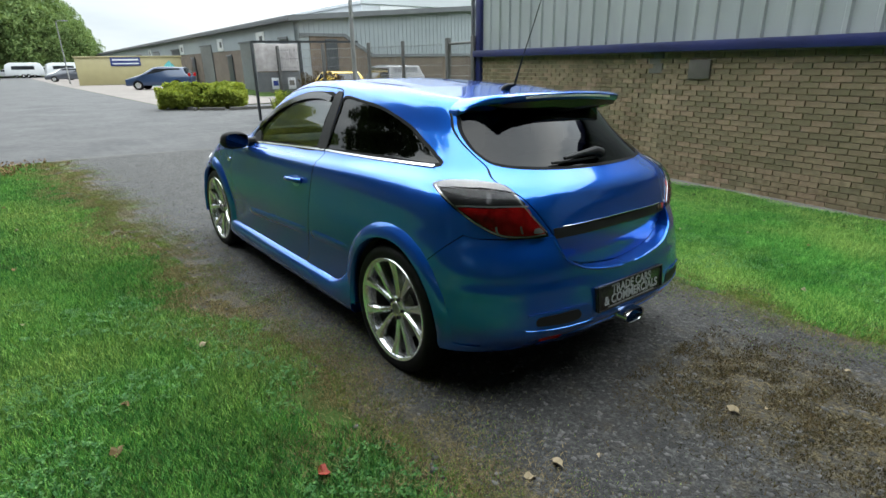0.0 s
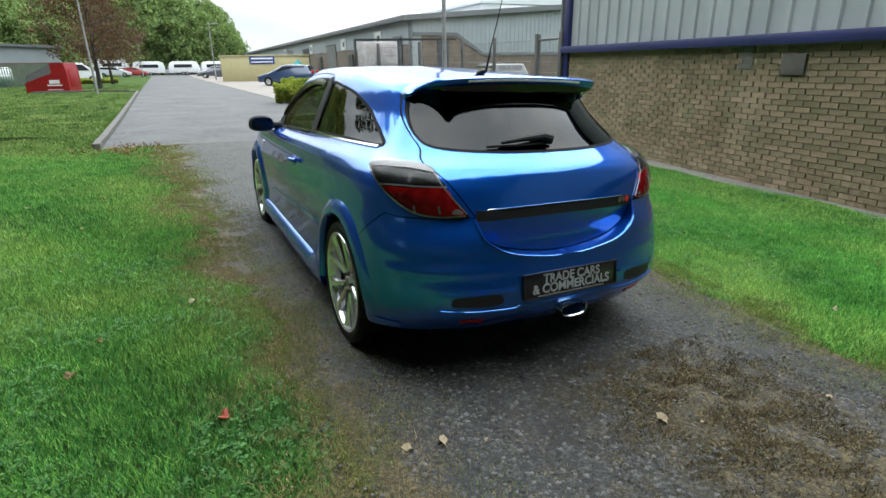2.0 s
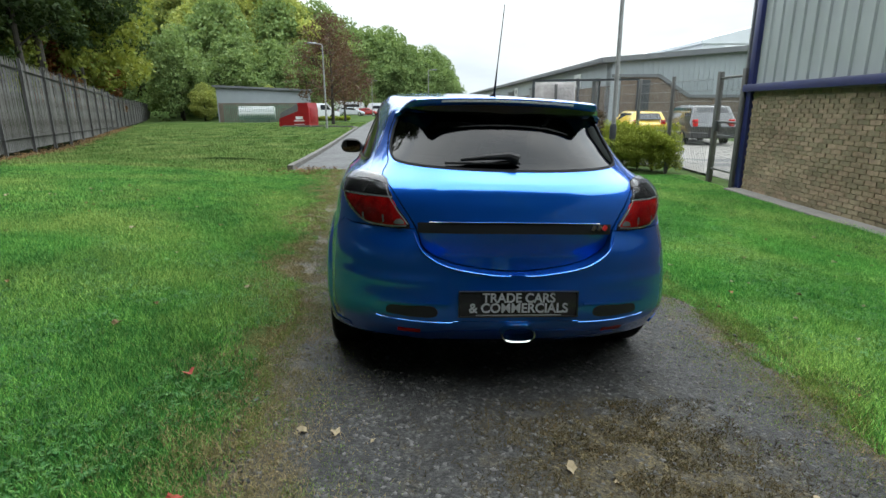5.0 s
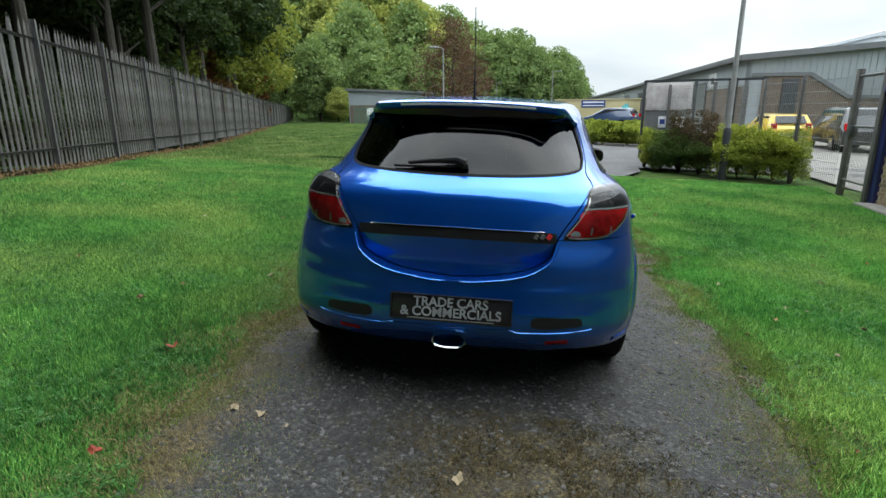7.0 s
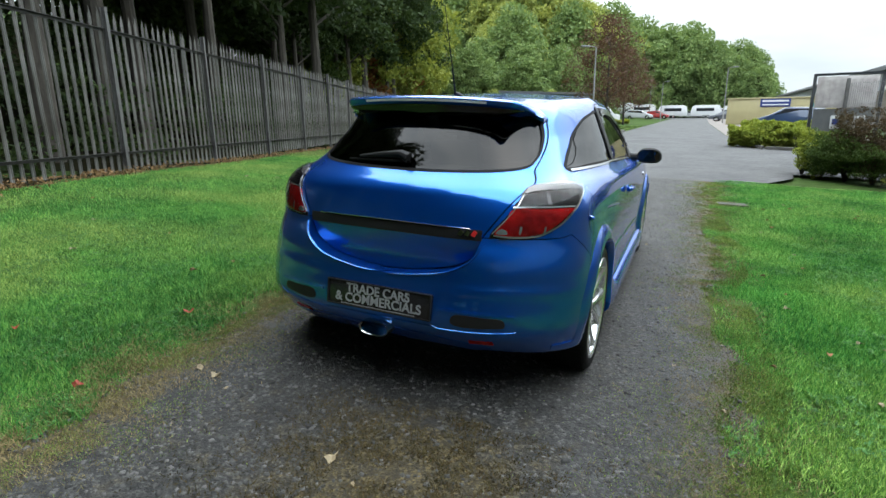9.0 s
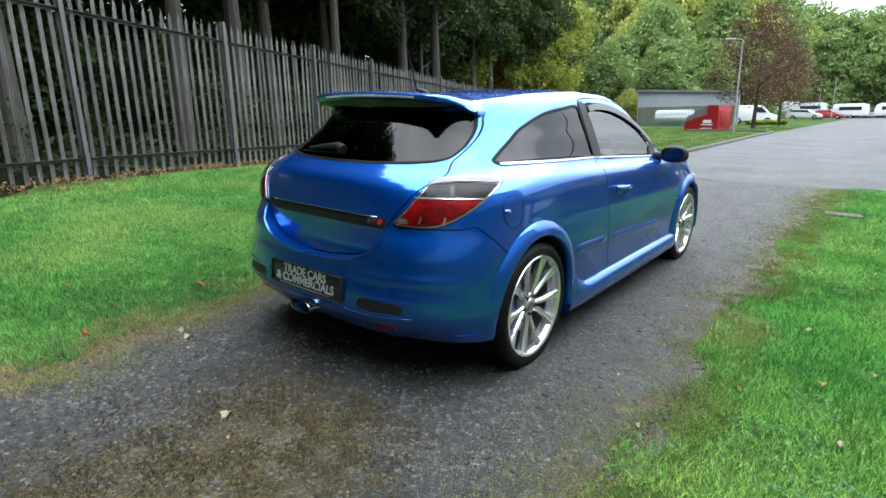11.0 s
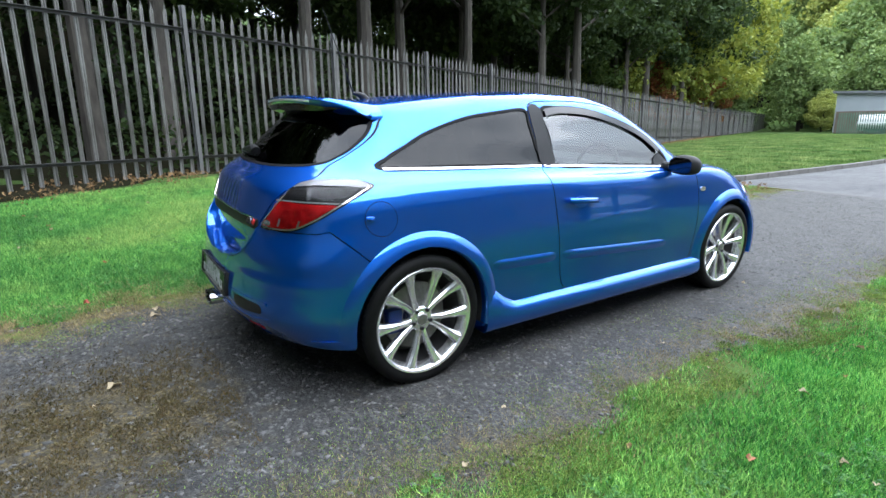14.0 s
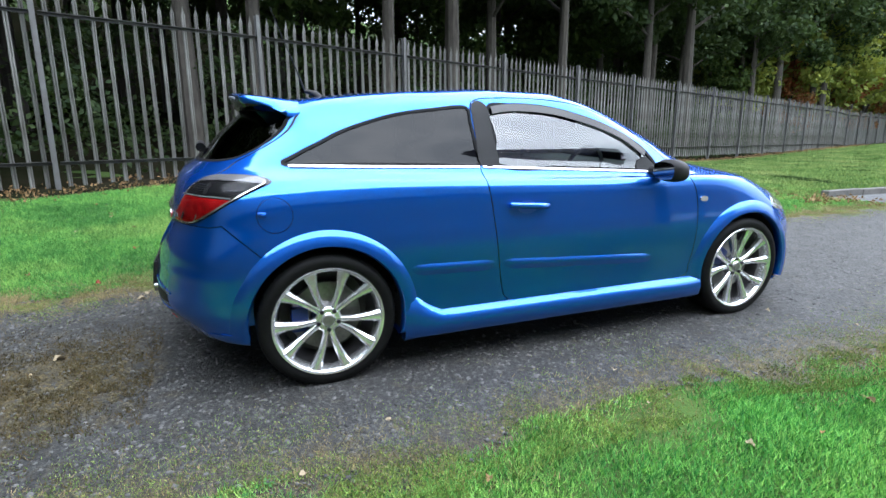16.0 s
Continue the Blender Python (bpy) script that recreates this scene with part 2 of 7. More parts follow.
BARK = material("grey_bark", (0.076, 0.066, 0.053), rough=0.95, vary=0.5, scale=12, bump=0.8, stretch=(1, 1, 0.3))
BARK_DARK = material("dark_bark", (0.034, 0.029, 0.022), rough=0.95, vary=0.5, scale=12, bump=0.8, stretch=(1, 1, 0.3))
CREAM = material("cream_painted_steel", (0.341, 0.298, 0.155), rough=0.5, vary=0.12, scale=2)
GREEN_PAINT = material("green_painted_steel", (0.062, 0.136, 0.093), rough=0.5, vary=0.3, scale=5)
RED_PAINT = material("red_painted_steel", (0.223, 0.006, 0.009), rough=0.4, vary=0.2, scale=3)
GREY_STEEL = material("grey_steel", (0.186, 0.192, 0.198), rough=0.45, metal=0.5, vary=0.25, scale=5)
LAMP_STEEL = material("lamp_column_steel", (0.211, 0.211, 0.205), rough=0.5, metal=0.4, vary=0.25, scale=6)
DARK_DOOR = material("dark_door", (0.03, 0.034, 0.04), rough=0.4, vary=0.3, scale=3)
WHITE_PAINT = material("white_paint", (0.576, 0.584, 0.592), rough=0.3, coat=0.5, vary=0.05, scale=3)
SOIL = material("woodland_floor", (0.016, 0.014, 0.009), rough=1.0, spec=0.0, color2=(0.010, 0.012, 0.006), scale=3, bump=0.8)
SIGN_WHITE = material("weathered_white_sign", (0.495, 0.465, 0.458), rough=0.7, color2=(0.330, 0.300, 0.292), scale=7)
SIGN_BLUE = material("blue_sign", (0.012, 0.031, 0.161), rough=0.5, vary=0.1, scale=4)
TEAL = material("teal_sheet", (0.006, 0.161, 0.161), rough=0.6, vary=0.3, scale=2)
ROOF_GREY = material("grey_roof_edge", (0.099, 0.105, 0.112), rough=0.6, vary=0.2, scale=2)
WINDOW_FAR = material("dark_window_glass", (0.02, 0.022, 0.026), rough=0.08)
LIGHT_GREY = material("pale_far_cladding", (0.440, 0.456, 0.480), rough=0.5, vary=0.08, scale=0.6)
PAVING = material("pink_grey_paving", (0.167, 0.146, 0.130), rough=0.9, vary=0.25, scale=3, bump=0.3)


def leaf_material(name, a, b):
    m = material(name, a, rough=0.65, color2=b, scale=0.9, island=0.40, spec=0.15)
    nt = m.node_tree
    p = nt.nodes["Principled BSDF"]
    tl = nt.nodes.new("ShaderNodeBsdfTranslucent")
    tl.inputs["Color"].default_value = (a[0] * 1.3, a[1] * 1.3, a[2] * 0.8, 1)
    mx = nt.nodes.new("ShaderNodeMixShader")
    mx.inputs["Fac"].default_value = 0.25
    nt.links.new(p.outputs["BSDF"], mx.inputs[1])
    nt.links.new(tl.outputs["BSDF"], mx.inputs[2])
    nt.links.new(mx.outputs["Shader"], nt.nodes["Material Output"].inputs["Surface"])
    return m


LEAF_GREEN = leaf_material("green_leaves", (0.061, 0.097, 0.022), (0.029, 0.053, 0.013))
LEAF_DARK = leaf_material("dark_green_leaves", (0.040, 0.066, 0.020), (0.020, 0.036, 0.012))
LEAF_YELLOW = leaf_material("yellowing_leaves", (0.228, 0.250, 0.048), (0.101, 0.149, 0.033))
# hillside olive and green, made paler to put distance haze into the colour
LEAF_OLIVE = leaf_material("haze_paled_olive_leaves", (0.325, 0.351, 0.093), (0.155, 0.200, 0.061))
LEAF_HILL = leaf_material("haze_paled_green_leaves", (0.173, 0.245, 0.089), (0.089, 0.137, 0.049))
LEAF_BROWN = leaf_material("brown_autumn_leaves", (0.093, 0.053, 0.034), (0.053, 0.037, 0.022))
LEAF_ORANGE = leaf_material("orange_autumn_leaves", (0.186, 0.068, 0.019), (0.099, 0.056, 0.019))
HEDGE_LEAF = leaf_material("light_green_hedge_leaves", (0.270, 0.310, 0.048), (0.120, 0.165, 0.026))
SHRUB_RED = leaf_material("reddish_shrub_leaves", (0.060, 0.040, 0.022), (0.036, 0.040, 0.016))
DEAD_LEAF = material("fallen_leaf", (0.186, 0.099, 0.037), rough=0.8, rand=0.5)
RED_LEAF = material("red_fallen_leaf", (0.260, 0.031, 0.012), rough=0.7, vary=0.3, scale=40)
PALE_LEAF = material("pale_fallen_leaf", (0.341, 0.279, 0.174), rough=0.8, vary=0.3, scale=40)


def gravel_material():
    """Wet-dark fine gravel, browner and mossier along the edges and the middle of the drive."""
    m = material("gravel_drive", (0.042, 0.042, 0.040), rough=0.75, color2=(0.016, 0.016, 0.015), scale=30, bump=0.9, bump_scale=110)
    nt = m.node_tree
    b = nt.nodes["Principled BSDF"]
    src = b.inputs["Base Color"].links[0].from_socket
    co = nt.nodes.new("ShaderNodeTexCoord")
    at = nt.nodes.new("ShaderNodeAttribute")
    at.attribute_name = "moss"
    nz = nt.nodes.new("ShaderNodeTexNoise")
    nz.inputs["Scale"].default_value, nz.inputs["Detail"].default_value = 11.0, 9
    nt.links.new(co.outputs["Object"], nz.inputs["Vector"])
    ml = nt.nodes.new("ShaderNodeMath")
    ml.operation = "MULTIPLY_ADD"
    ml.inputs[1].default_value, ml.inputs[2].default_value = 2.8, -1.4
    nt.links.new(nz.outputs["Fac"], ml.inputs[0])
    ad = nt.nodes.new("ShaderNodeMath")
    ad.operation, ad.use_clamp = "ADD", True
    nt.links.new(ml.outputs[0], ad.inputs[0])
    nt.links.new(at.outputs["Fac"], ad.inputs[1])
    mx = nt.nodes.new("ShaderNodeMix")
    mx.data_type = "RGBA"
    mx.inputs["B"].default_value = (0.056, 0.043, 0.016, 1)
    nt.links.new(ad.outputs[0], mx.inputs["Factor"])
    nt.links.new(src, mx.inputs["A"])
    src = mx.outputs["Result"]
    # crushed stones of two sizes, each of its own grey
    for size, low, high in ((70.0, 0.45, 1.7), (160.0, 0.6, 1.5)):
        vo = nt.nodes.new("ShaderNodeTexVoronoi")
        vo.inputs["Scale"].default_value = size
        nt.links.new(co.outputs["Object"], vo.inputs["Vector"])
        sp = nt.nodes.new("ShaderNodeSeparateColor")
        nt.links.new(vo.outputs["Color"], sp.inputs["Color"])
        pw = nt.nodes.new("ShaderNodeMath")
        pw.operation = "POWER"
        pw.inputs[1].default_value = 2.0
        nt.links.new(sp.outputs["Red"], pw.inputs[0])
        mr = nt.nodes.new("ShaderNodeMapRange")
        mr.inputs["To Min"].default_value, mr.inputs["To Max"].default_value = low, high
        nt.links.new(pw.outputs[0], mr.inputs["Value"])
        mu = nt.nodes.new("ShaderNodeMix")
        mu.data_type, mu.blend_type = "RGBA", "MULTIPLY"
        mu.inputs["Factor"].default_value = 1.0
        nt.links.new(src, mu.inputs["A"])
        nt.links.new(mr.outputs["Result"], mu.inputs["B"])
        src = mu.outputs["Result"]
    nt.links.new(src, b.inputs["Base Color"])
    return m


GRAVEL = gravel_material()

# ---- building helpers ----
def part(name, bm, mat, parent=None, label="", smooth=True, angle=35):
    """Links a bmesh as one mesh object, under its thing if there is one."""
    me = bpy.data.meshes.new(name)
    bm.to_mesh(me)
    bm.free()
    return mesh_part(name, me, mat, parent, label, smooth, angle)


def mesh_part(name, me, mat, parent=None, label="", smooth=True, angle=35):
    me.materials.clear()
    me.materials.append(mat)
    if smooth:
        me.shade_smooth()
        me.set_sharp_from_angle(angle=radians(angle))
    ob = new(name, me)
    if parent:
        ob.parent = parent
    if label:
        tagged(ob, label)
    return ob


def raw_mesh(name, verts, faces):
    me = bpy.data.meshes.new(name)
    me.from_pydata([tuple(v) for v in verts], [], [tuple(f) for f in faces])
    me.update()
    return me


def tri_soup(name, verts, loops, sides):
    """A fast mesh from arrays: verts (n, 3), loops (f, sides)."""
    me = bpy.data.meshes.new(name)
    verts, loops = np.asarray(verts, np.float32), np.asarray(loops, np.int32)
    me.vertices.add(len(verts))
    me.vertices.foreach_set("co", verts.ravel())
    me.loops.add(loops.size)
    me.loops.foreach_set("vertex_index", loops.ravel())
    me.polygons.add(len(loops))
    me.polygons.foreach_set("loop_start", np.arange(0, loops.size, sides, dtype=np.int32))
    me.polygons.foreach_set("loop_total", np.full(len(loops), sides, np.int32))
    me.update()
    me.validate()
    return me


def thing(name, label, category, m=None, group="", kind=""):
    ob = new(name)
    ob.empty_display_size = 0.1
    if m is not None:
        ob.matrix_world = m
    return tagged(ob, label, category, group, kind)


def box(bm, x0, x1, y0, y1, z0, z1, bevel=0.0):
    made = bmesh.ops.create_cube(bm, size=1.0, matrix=Matrix.Translation(((x0 + x1) / 2, (y0 + y1) / 2, (z0 + z1) / 2))
                                 @ Matrix.Diagonal((abs(x1 - x0), abs(y1 - y0), abs(z1 - z0), 1)))
    if bevel > 0:
        edges = list({e for v in made["verts"] for e in v.link_edges})
        bmesh.ops.bevel(bm, geom=edges, offset=bevel, segments=2, affect="EDGES", profile=0.5)
    return bm


def boxed(x0, x1, y0, y1, z0, z1, bevel=0.0):
    return box(bmesh.new(), x0, x1, y0, y1, z0, z1, bevel)


def tube(bm, points, radii, sides=8, caps=True):
    """A tapered tube along a line of points."""
    rings = []
    for i, p in enumerate(points):
        p = Vector(p)
        a = Vector(points[max(i - 1, 0)])
        b = Vector(points[min(i + 1, len(points) - 1)])
        d = (b - a).normalized() if (b - a).length > 1e-9 else Vector((0, 0, 1))
        side = d.cross(Vector((0, 0, 1)) if abs(d.z) < 0.95 else Vector((1, 0, 0))).normalized()
        up = side.cross(d)
        r = radii[i] if hasattr(radii, "__len__") else radii
        rings.append([bm.verts.new(p + (side * math.cos(k * 2 * math.pi / sides) + up * math.sin(k * 2 * math.pi / sides)) * r) for k in range(sides)])
    for ra, rb in zip(rings, rings[1:]):
        for k in range(sides):
            bm.faces.new((ra[k], ra[(k + 1) % sides], rb[(k + 1) % sides], rb[k]))
    if caps:
        bm.faces.new(list(reversed(rings[0])))
        bm.faces.new(rings[-1])
    return bm


def prism(outline, axis, a, b):
    """A closed solid: a plan outline pushed along x or y from a to b."""
    n = len(outline)
    if axis == "x":
        v = [(a, p, q) for p, q in outline] + [(b, p, q) for p, q in outline]
    elif axis == "y":
        v = [(p, a, q) for p, q in outline] + [(p, b, q) for p, q in outline]
    else:
        v = [(p, q, a) for p, q in outline] + [(p, q, b) for p, q in outline]
    bm = bmesh.new()
    vs = [bm.verts.new(c) for c in v]
    bm.faces.new(vs[:n])
    bm.faces.new(vs[n:])
    for i in range(n):
        j = (i + 1) % n
        bm.faces.new((vs[i], vs[j], vs[n + j], vs[n + i]))
    bmesh.ops.recalc_face_normals(bm, faces=bm.faces)
    return bm


def curve_through(points, steps=8, closed=True):
    """A smooth line through a few points (Catmull-Rom)."""
    p = [np.array(q, float) for q in points]
    n = len(p)
    out = []
    for i in range(n if closed else n - 1):
        a, b, c, d = (p[(i + k) % n] if closed else p[min(max(i + k, 0), n - 1)] for k in (-1, 0, 1, 2))
        for s in range(steps):
            t = s / steps
            out.append(0.5 * (2 * b + (c - a) * t + (2 * a - 5 * b + 4 * c - d) * t ** 2 + (3 * b - a - 3 * c + d) * t ** 3))
    if not closed:
        out.append(p[-1])
    return [tuple(q) for q in out]


def smooth(a, b, v):
    t = np.clip((np.asarray(v, float) - a) / (b - a), 0, 1)
    return t * t * (3 - 2 * t)


# fence line: from its first post, with 2.75 m bays
FENCE_0 = np.array([-5.72, 0.23])
FENCE_DIR = np.array([-0.342, 0.940])


def behind_fence(x, y):
    """Metres behind the palisade line (positive on the woodland side)."""
    return -((x - FENCE_0[0]) * FENCE_DIR[1] - (y - FENCE_0[1]) * FENCE_DIR[0])


def height(x, y):
    """The lie of the land: the drive leans to the right, the verge climbs to the fence, the woods climb behind it."""
    x, y = np.asarray(x, float), np.asarray(y, float)
    near = 1 - 0.85 * smooth(6, 18, y)
    mid = -0.0367 * np.clip(x, -1.2, 1.2)
    right = -0.053 * np.clip(x - 1.2, 0, 8)
    start = -1.2 - 1.6 * smooth(3, 8, y)
    left = (0.46 - 0.19 * smooth(0, 8, y)) * np.clip((start - x) / 4.0, 0, 1.05)
    fence = behind_fence(x, y)
    woods = 9.0 * smooth(1.0, 45, fence) + 16.0 * smooth(20, 110, fence)
    hill = 9.0 * smooth(-6, -34, x) * smooth(66, 108, y)
    dip = 0.30 * smooth(7.2, 10, x) * smooth(11, 17, y) * (1 - smooth(34, 46, y)) * (1 - smooth(24, 34, x))
    return (mid + right + left) * near + 0.12 * smooth(12, 34, y) + np.maximum(woods, hill) - dip


# ---- ground: one sheet to the horizon ----
def lawn_height(x, y):
    """The land with the small unevenness of the turf."""
    x, y = np.asarray(x, float), np.asarray(y, float)
    return height(x, y) + 0.012 * np.sin(x * 3.1 + np.sin(y * 2.3)) * np.cos(y * 2.7) * (np.abs(x) < 9)


def axis_steps(fine_a, fine_b, step, far):
    core = np.arange(fine_a, fine_b + 1e-6, step)
    out, d, v = [], step, fine_b
    while v < far:
        d *= 1.22
        v += d
        out.append(v)
    low, d, v = [], step, fine_a
    while v > -far:
        d *= 1.22
        v -= d
        low.append(v)
    return np.concatenate([low[::-1], core, out])


gx, gy = axis_steps(-9, 8, 0.20, 1500), axis_steps(-5, 12, 0.20, 1500)
GX, GY = np.meshgrid(gx, gy)
GZ = lawn_height(GX, GY)
# the lawn sinks under the drive and the road
on_drive = smooth(-1.02, -0.75, GX) * (1 - smooth(1.05, 1.32, GX)) * (1 - smooth(8.8, 9.3, GY))
on_road = smooth(-2.9, -2.7, GX) * (1 - smooth(60, 61, GX)) * smooth(9.0, 9.6, GY) * (1 - smooth(240, 241, GY))
GZ -= 0.05 * np.clip(on_drive + on_road, 0, 1)
nxg, nyg = len(gx), len(gy)
idx = np.arange(nxg * nyg).reshape(nyg, nxg)
quads = np.stack([idx[:-1, :-1], idx[:-1, 1:], idx[1:, 1:], idx[1:, :-1]], -1).reshape(-1, 4)
ground = mesh_part("ground", tri_soup("ground", np.stack([GX, GY, GZ], -1).reshape(-1, 3), quads, 4), GRASS_SOIL)
tagged(ground, "mown green lawn over uneven soil, reaching the woods", "ground", kind="structure")


def sheet(name, rows, mat, lift, label, category, moss=None, edge=0.0):
    """A laid surface: rows of (y, left x, right x), following the land."""
    cols = 40
    v, at = [], []
    for y, a, b in rows:
        for k in range(cols + 1):
            x = a + (b - a) * k / cols
            drop = edge * max(0.0, 1 - min(k, cols - k) / 4.0)
            v.append((x, y, float(height(x, y)) + lift - drop))
            if moss:
                at.append(moss(x, y, k / cols))
    f = [(r * (cols + 1) + k, r * (cols + 1) + k + 1, (r + 1) * (cols + 1) + k + 1, (r + 1) * (cols + 1) + k)
         for r in range(len(rows) - 1) for k in range(cols)]
    me = raw_mesh(name, v, f)
    if moss:
        me.attributes.new("moss", "FLOAT", "POINT").data.foreach_set("value", np.array(at, np.float32))
    return tagged(mesh_part(name, me, mat), label, category, kind="structure")


def drive_left(y):
    return float(np.interp(y, [-12, -1.5, 0.5, 2.5, 4.7, 8.9, 9.2], [-1.10, -1.12, -1.28, -1.42, -1.54, -1.75, -2.6])) + 0.05 * math.sin(y * 2.9) + 0.03 * math.sin(y * 7.1)


def drive_right(y):
    return float(np.interp(y, [-12, 0, 4, 8.9], [1.58, 1.56, 1.58, 1.66])) + 0.05 * math.sin(y * 2.3 + 1) + 0.03 * math.sin(y * 6.3)


def moss(x, y, u):
    side = min(u, 1 - u)
    edge = (1.35 if u < 0.5 else 0.85) * float(smooth(0.20, 0.08, side))
    middle = 1.45 * math.exp(-((x - 0.42) / 0.50) ** 2) * float(smooth(-0.60, -1.15, y))
    return max(edge, middle) - 0.20


ys = np.concatenate([np.arange(-12, -4, 0.5), np.arange(-4, 9.0, 0.1)])
drive = sheet("gravel_drive", [(y, drive_left(y) - 0.20, drive_right(y) + 0.20) for y in ys], GRAVEL, 0.012,
              "dark grey compacted gravel drive with mossy brown edges", "driveway", moss, 0.035)
road_rows = [(y, -2.66, float(np.interp(y, [8.9, 10.4, 11.5, 15, 21, 30, 60, 90], [2.4, 3.2, 3.35, 3.05, 2.95, 2.7, 2.6, 3]))) for y in np.concatenate([np.arange(8.9, 34, 0.5), np.arange(34, 112, 4)])]
road = sheet("road", road_rows, ASPHALT, 0.008, "grey worn asphalt estate road", "road")
yard = sheet("yard", [(y, -16, 20) for y in np.arange(108, 150, 6)], ASPHALT, 0.012, "grey asphalt car park far down the road", "yard")
apron_rows = [(y, float(np.interp(y, [20.5, 30, 60, 110], [3.0, 2.72, 2.62, 3.2])), 10.2) for y in np.arange(20.5, 111, 3)]
apron = sheet("pavement", apron_rows, PAVING, 0.02, "pinkish grey paved forecourt beside the road", "pavement")
junction = sheet("pavement", [(y, float(np.interp(y, [11.5, 15, 20], [3.4, 3.1, 3.0])) - 0.4, 12.0) for y in np.arange(11.2, 20.6, 0.5)], ASPHALT, 0.003,
                 "grey asphalt entrance beside the road", "pavement")
compound = sheet("yard", [(y, 7.2, 16.0) for y in np.arange(7.6, 31, 1.5)], CONCRETE, 0.006, "pale concrete compound yard behind the mesh fence", "yard")

# dark leafy floor of the wood behind the fence
wv, wf = [], []
across = [-0.26, 0.05, 0.5, 1, 2, 3.5, 6, 10, 16, 24, 36, 55, 90]
for a_ in np.linspace(-40, 120, 81):
    for b_ in across:
        q_ = FENCE_0 + FENCE_DIR * a_ + np.array([-FENCE_DIR[1], FENCE_DIR[0]]) * b_
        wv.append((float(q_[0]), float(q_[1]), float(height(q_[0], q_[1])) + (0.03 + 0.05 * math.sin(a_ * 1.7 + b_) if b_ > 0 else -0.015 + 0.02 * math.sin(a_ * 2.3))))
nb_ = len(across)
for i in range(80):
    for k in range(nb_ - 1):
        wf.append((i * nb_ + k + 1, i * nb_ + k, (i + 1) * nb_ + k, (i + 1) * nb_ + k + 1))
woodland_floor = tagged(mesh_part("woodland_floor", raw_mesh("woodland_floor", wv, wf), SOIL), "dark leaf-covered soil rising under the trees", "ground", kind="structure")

# the seam where gravel meets asphalt
seam = sheet("trim", [(8.88, -2.6, 1.55), (8.94, -2.6, 1.55)], KERB, 0.014, "worn pale concrete edging across the drive", "edging")


# ---- kerb along the lawn ----
def kerb_run(name, pts, label):
    root = thing(name, label, "kerb", kind="structure")
    bm = bmesh.new()
    box(bm, -0.065, 0.065, -0.455, 0.455, -0.12, 0.11, 0.015)
    me = bpy.data.meshes.new("kerbstone")
    bm.to_mesh(me)
    bm.free()
    me.materials.append(KERB)
    for (xa, ya), (xb, yb) in zip(pts, pts[1:]):
        length = math.hypot(xb - xa, yb - ya)
        n = max(1, round(length / 0.92))
        for i in range(n):
            t = (i + 0.5) / n
            x, y = xa + (xb - xa) * t, ya + (yb - ya) * t
            ob = new("kerbstone", me)
            ob.parent = root
            ob.matrix_world = pose(x, y, float(height(x, y)) + random.uniform(-0.006, 0.006), 0, 0, -math.degrees(math.atan2(xb - xa, yb - ya)) + random.uniform(-0.6, 0.6))
    return root


kerb_run("kerb", [(-2.72, 8.9), (-2.72, 33.0), (-3.3, 34.6), (-5.0, 35.3), (-8, 35.4)], "weathered concrete kerb along the lawn edge")
kerb_run("kerb", [(3.1, 20.3), (3.4, 18.9), (4.4, 18.1), (6.8, 17.6)], "weathered concrete kerb round the hedge bed")


# ---- the blue hatchback ----
def spline_rows(rows, steps):
    """Smooth rows between level rows: rows is a list of (n, 3) arrays."""
    out = []
    n = len(rows)
    for i in range(n - 1):
        a, b, c, d = rows[max(i - 1, 0)], rows[i], rows[i + 1], rows[min(i + 2, n - 1)]
        for s in range(steps):
            t = s / steps
            out.append(0.5 * (2 * b + (c - a) * t + (2 * a - 5 * b + 4 * c - d) * t ** 2 + (3 * b - a - 3 * c + d) * t ** 3))
    out.append(rows[-1])
    return out


def level(zs, rear, front, half, rear_len, rear_pow, front_len, front_pow, taper=0.0, nose=0.0):
    """One outline round the body, from the middle of the tail along the right side to the middle of the nose."""
    q = []
    for a in np.linspace(0, math.pi / 2, 18)[:-1]:
        q.append((math.sin(a) ** (2 / rear_pow), rear + rear_len - rear_len * max(math.cos(a), 0) ** (2 / rear_pow)))
    for y in np.linspace(rear + rear_len, front - front_len, 44):
        q.append((1.0, y))
    for a in np.linspace(math.pi / 2, 0, 18)[1:]:
        q.append((max(math.sin(a), 0) ** (2 / front_pow), front - front_len + front_len * max(math.cos(a), 0) ** (2 / front_pow)))
    ky, kz = [z[0] for z in zs], [z[1] for z in zs]
    pts = []
    for u, y in q:
        w = half * (1 - taper * max(0.0, (0.7 - y) / 1.2) ** 2 - nose * max(0.0, (y - 1.9) / 1.4) ** 2)
        pts.append((u * w, y, float(np.interp(y, ky, kz))))
    return np.array(pts)


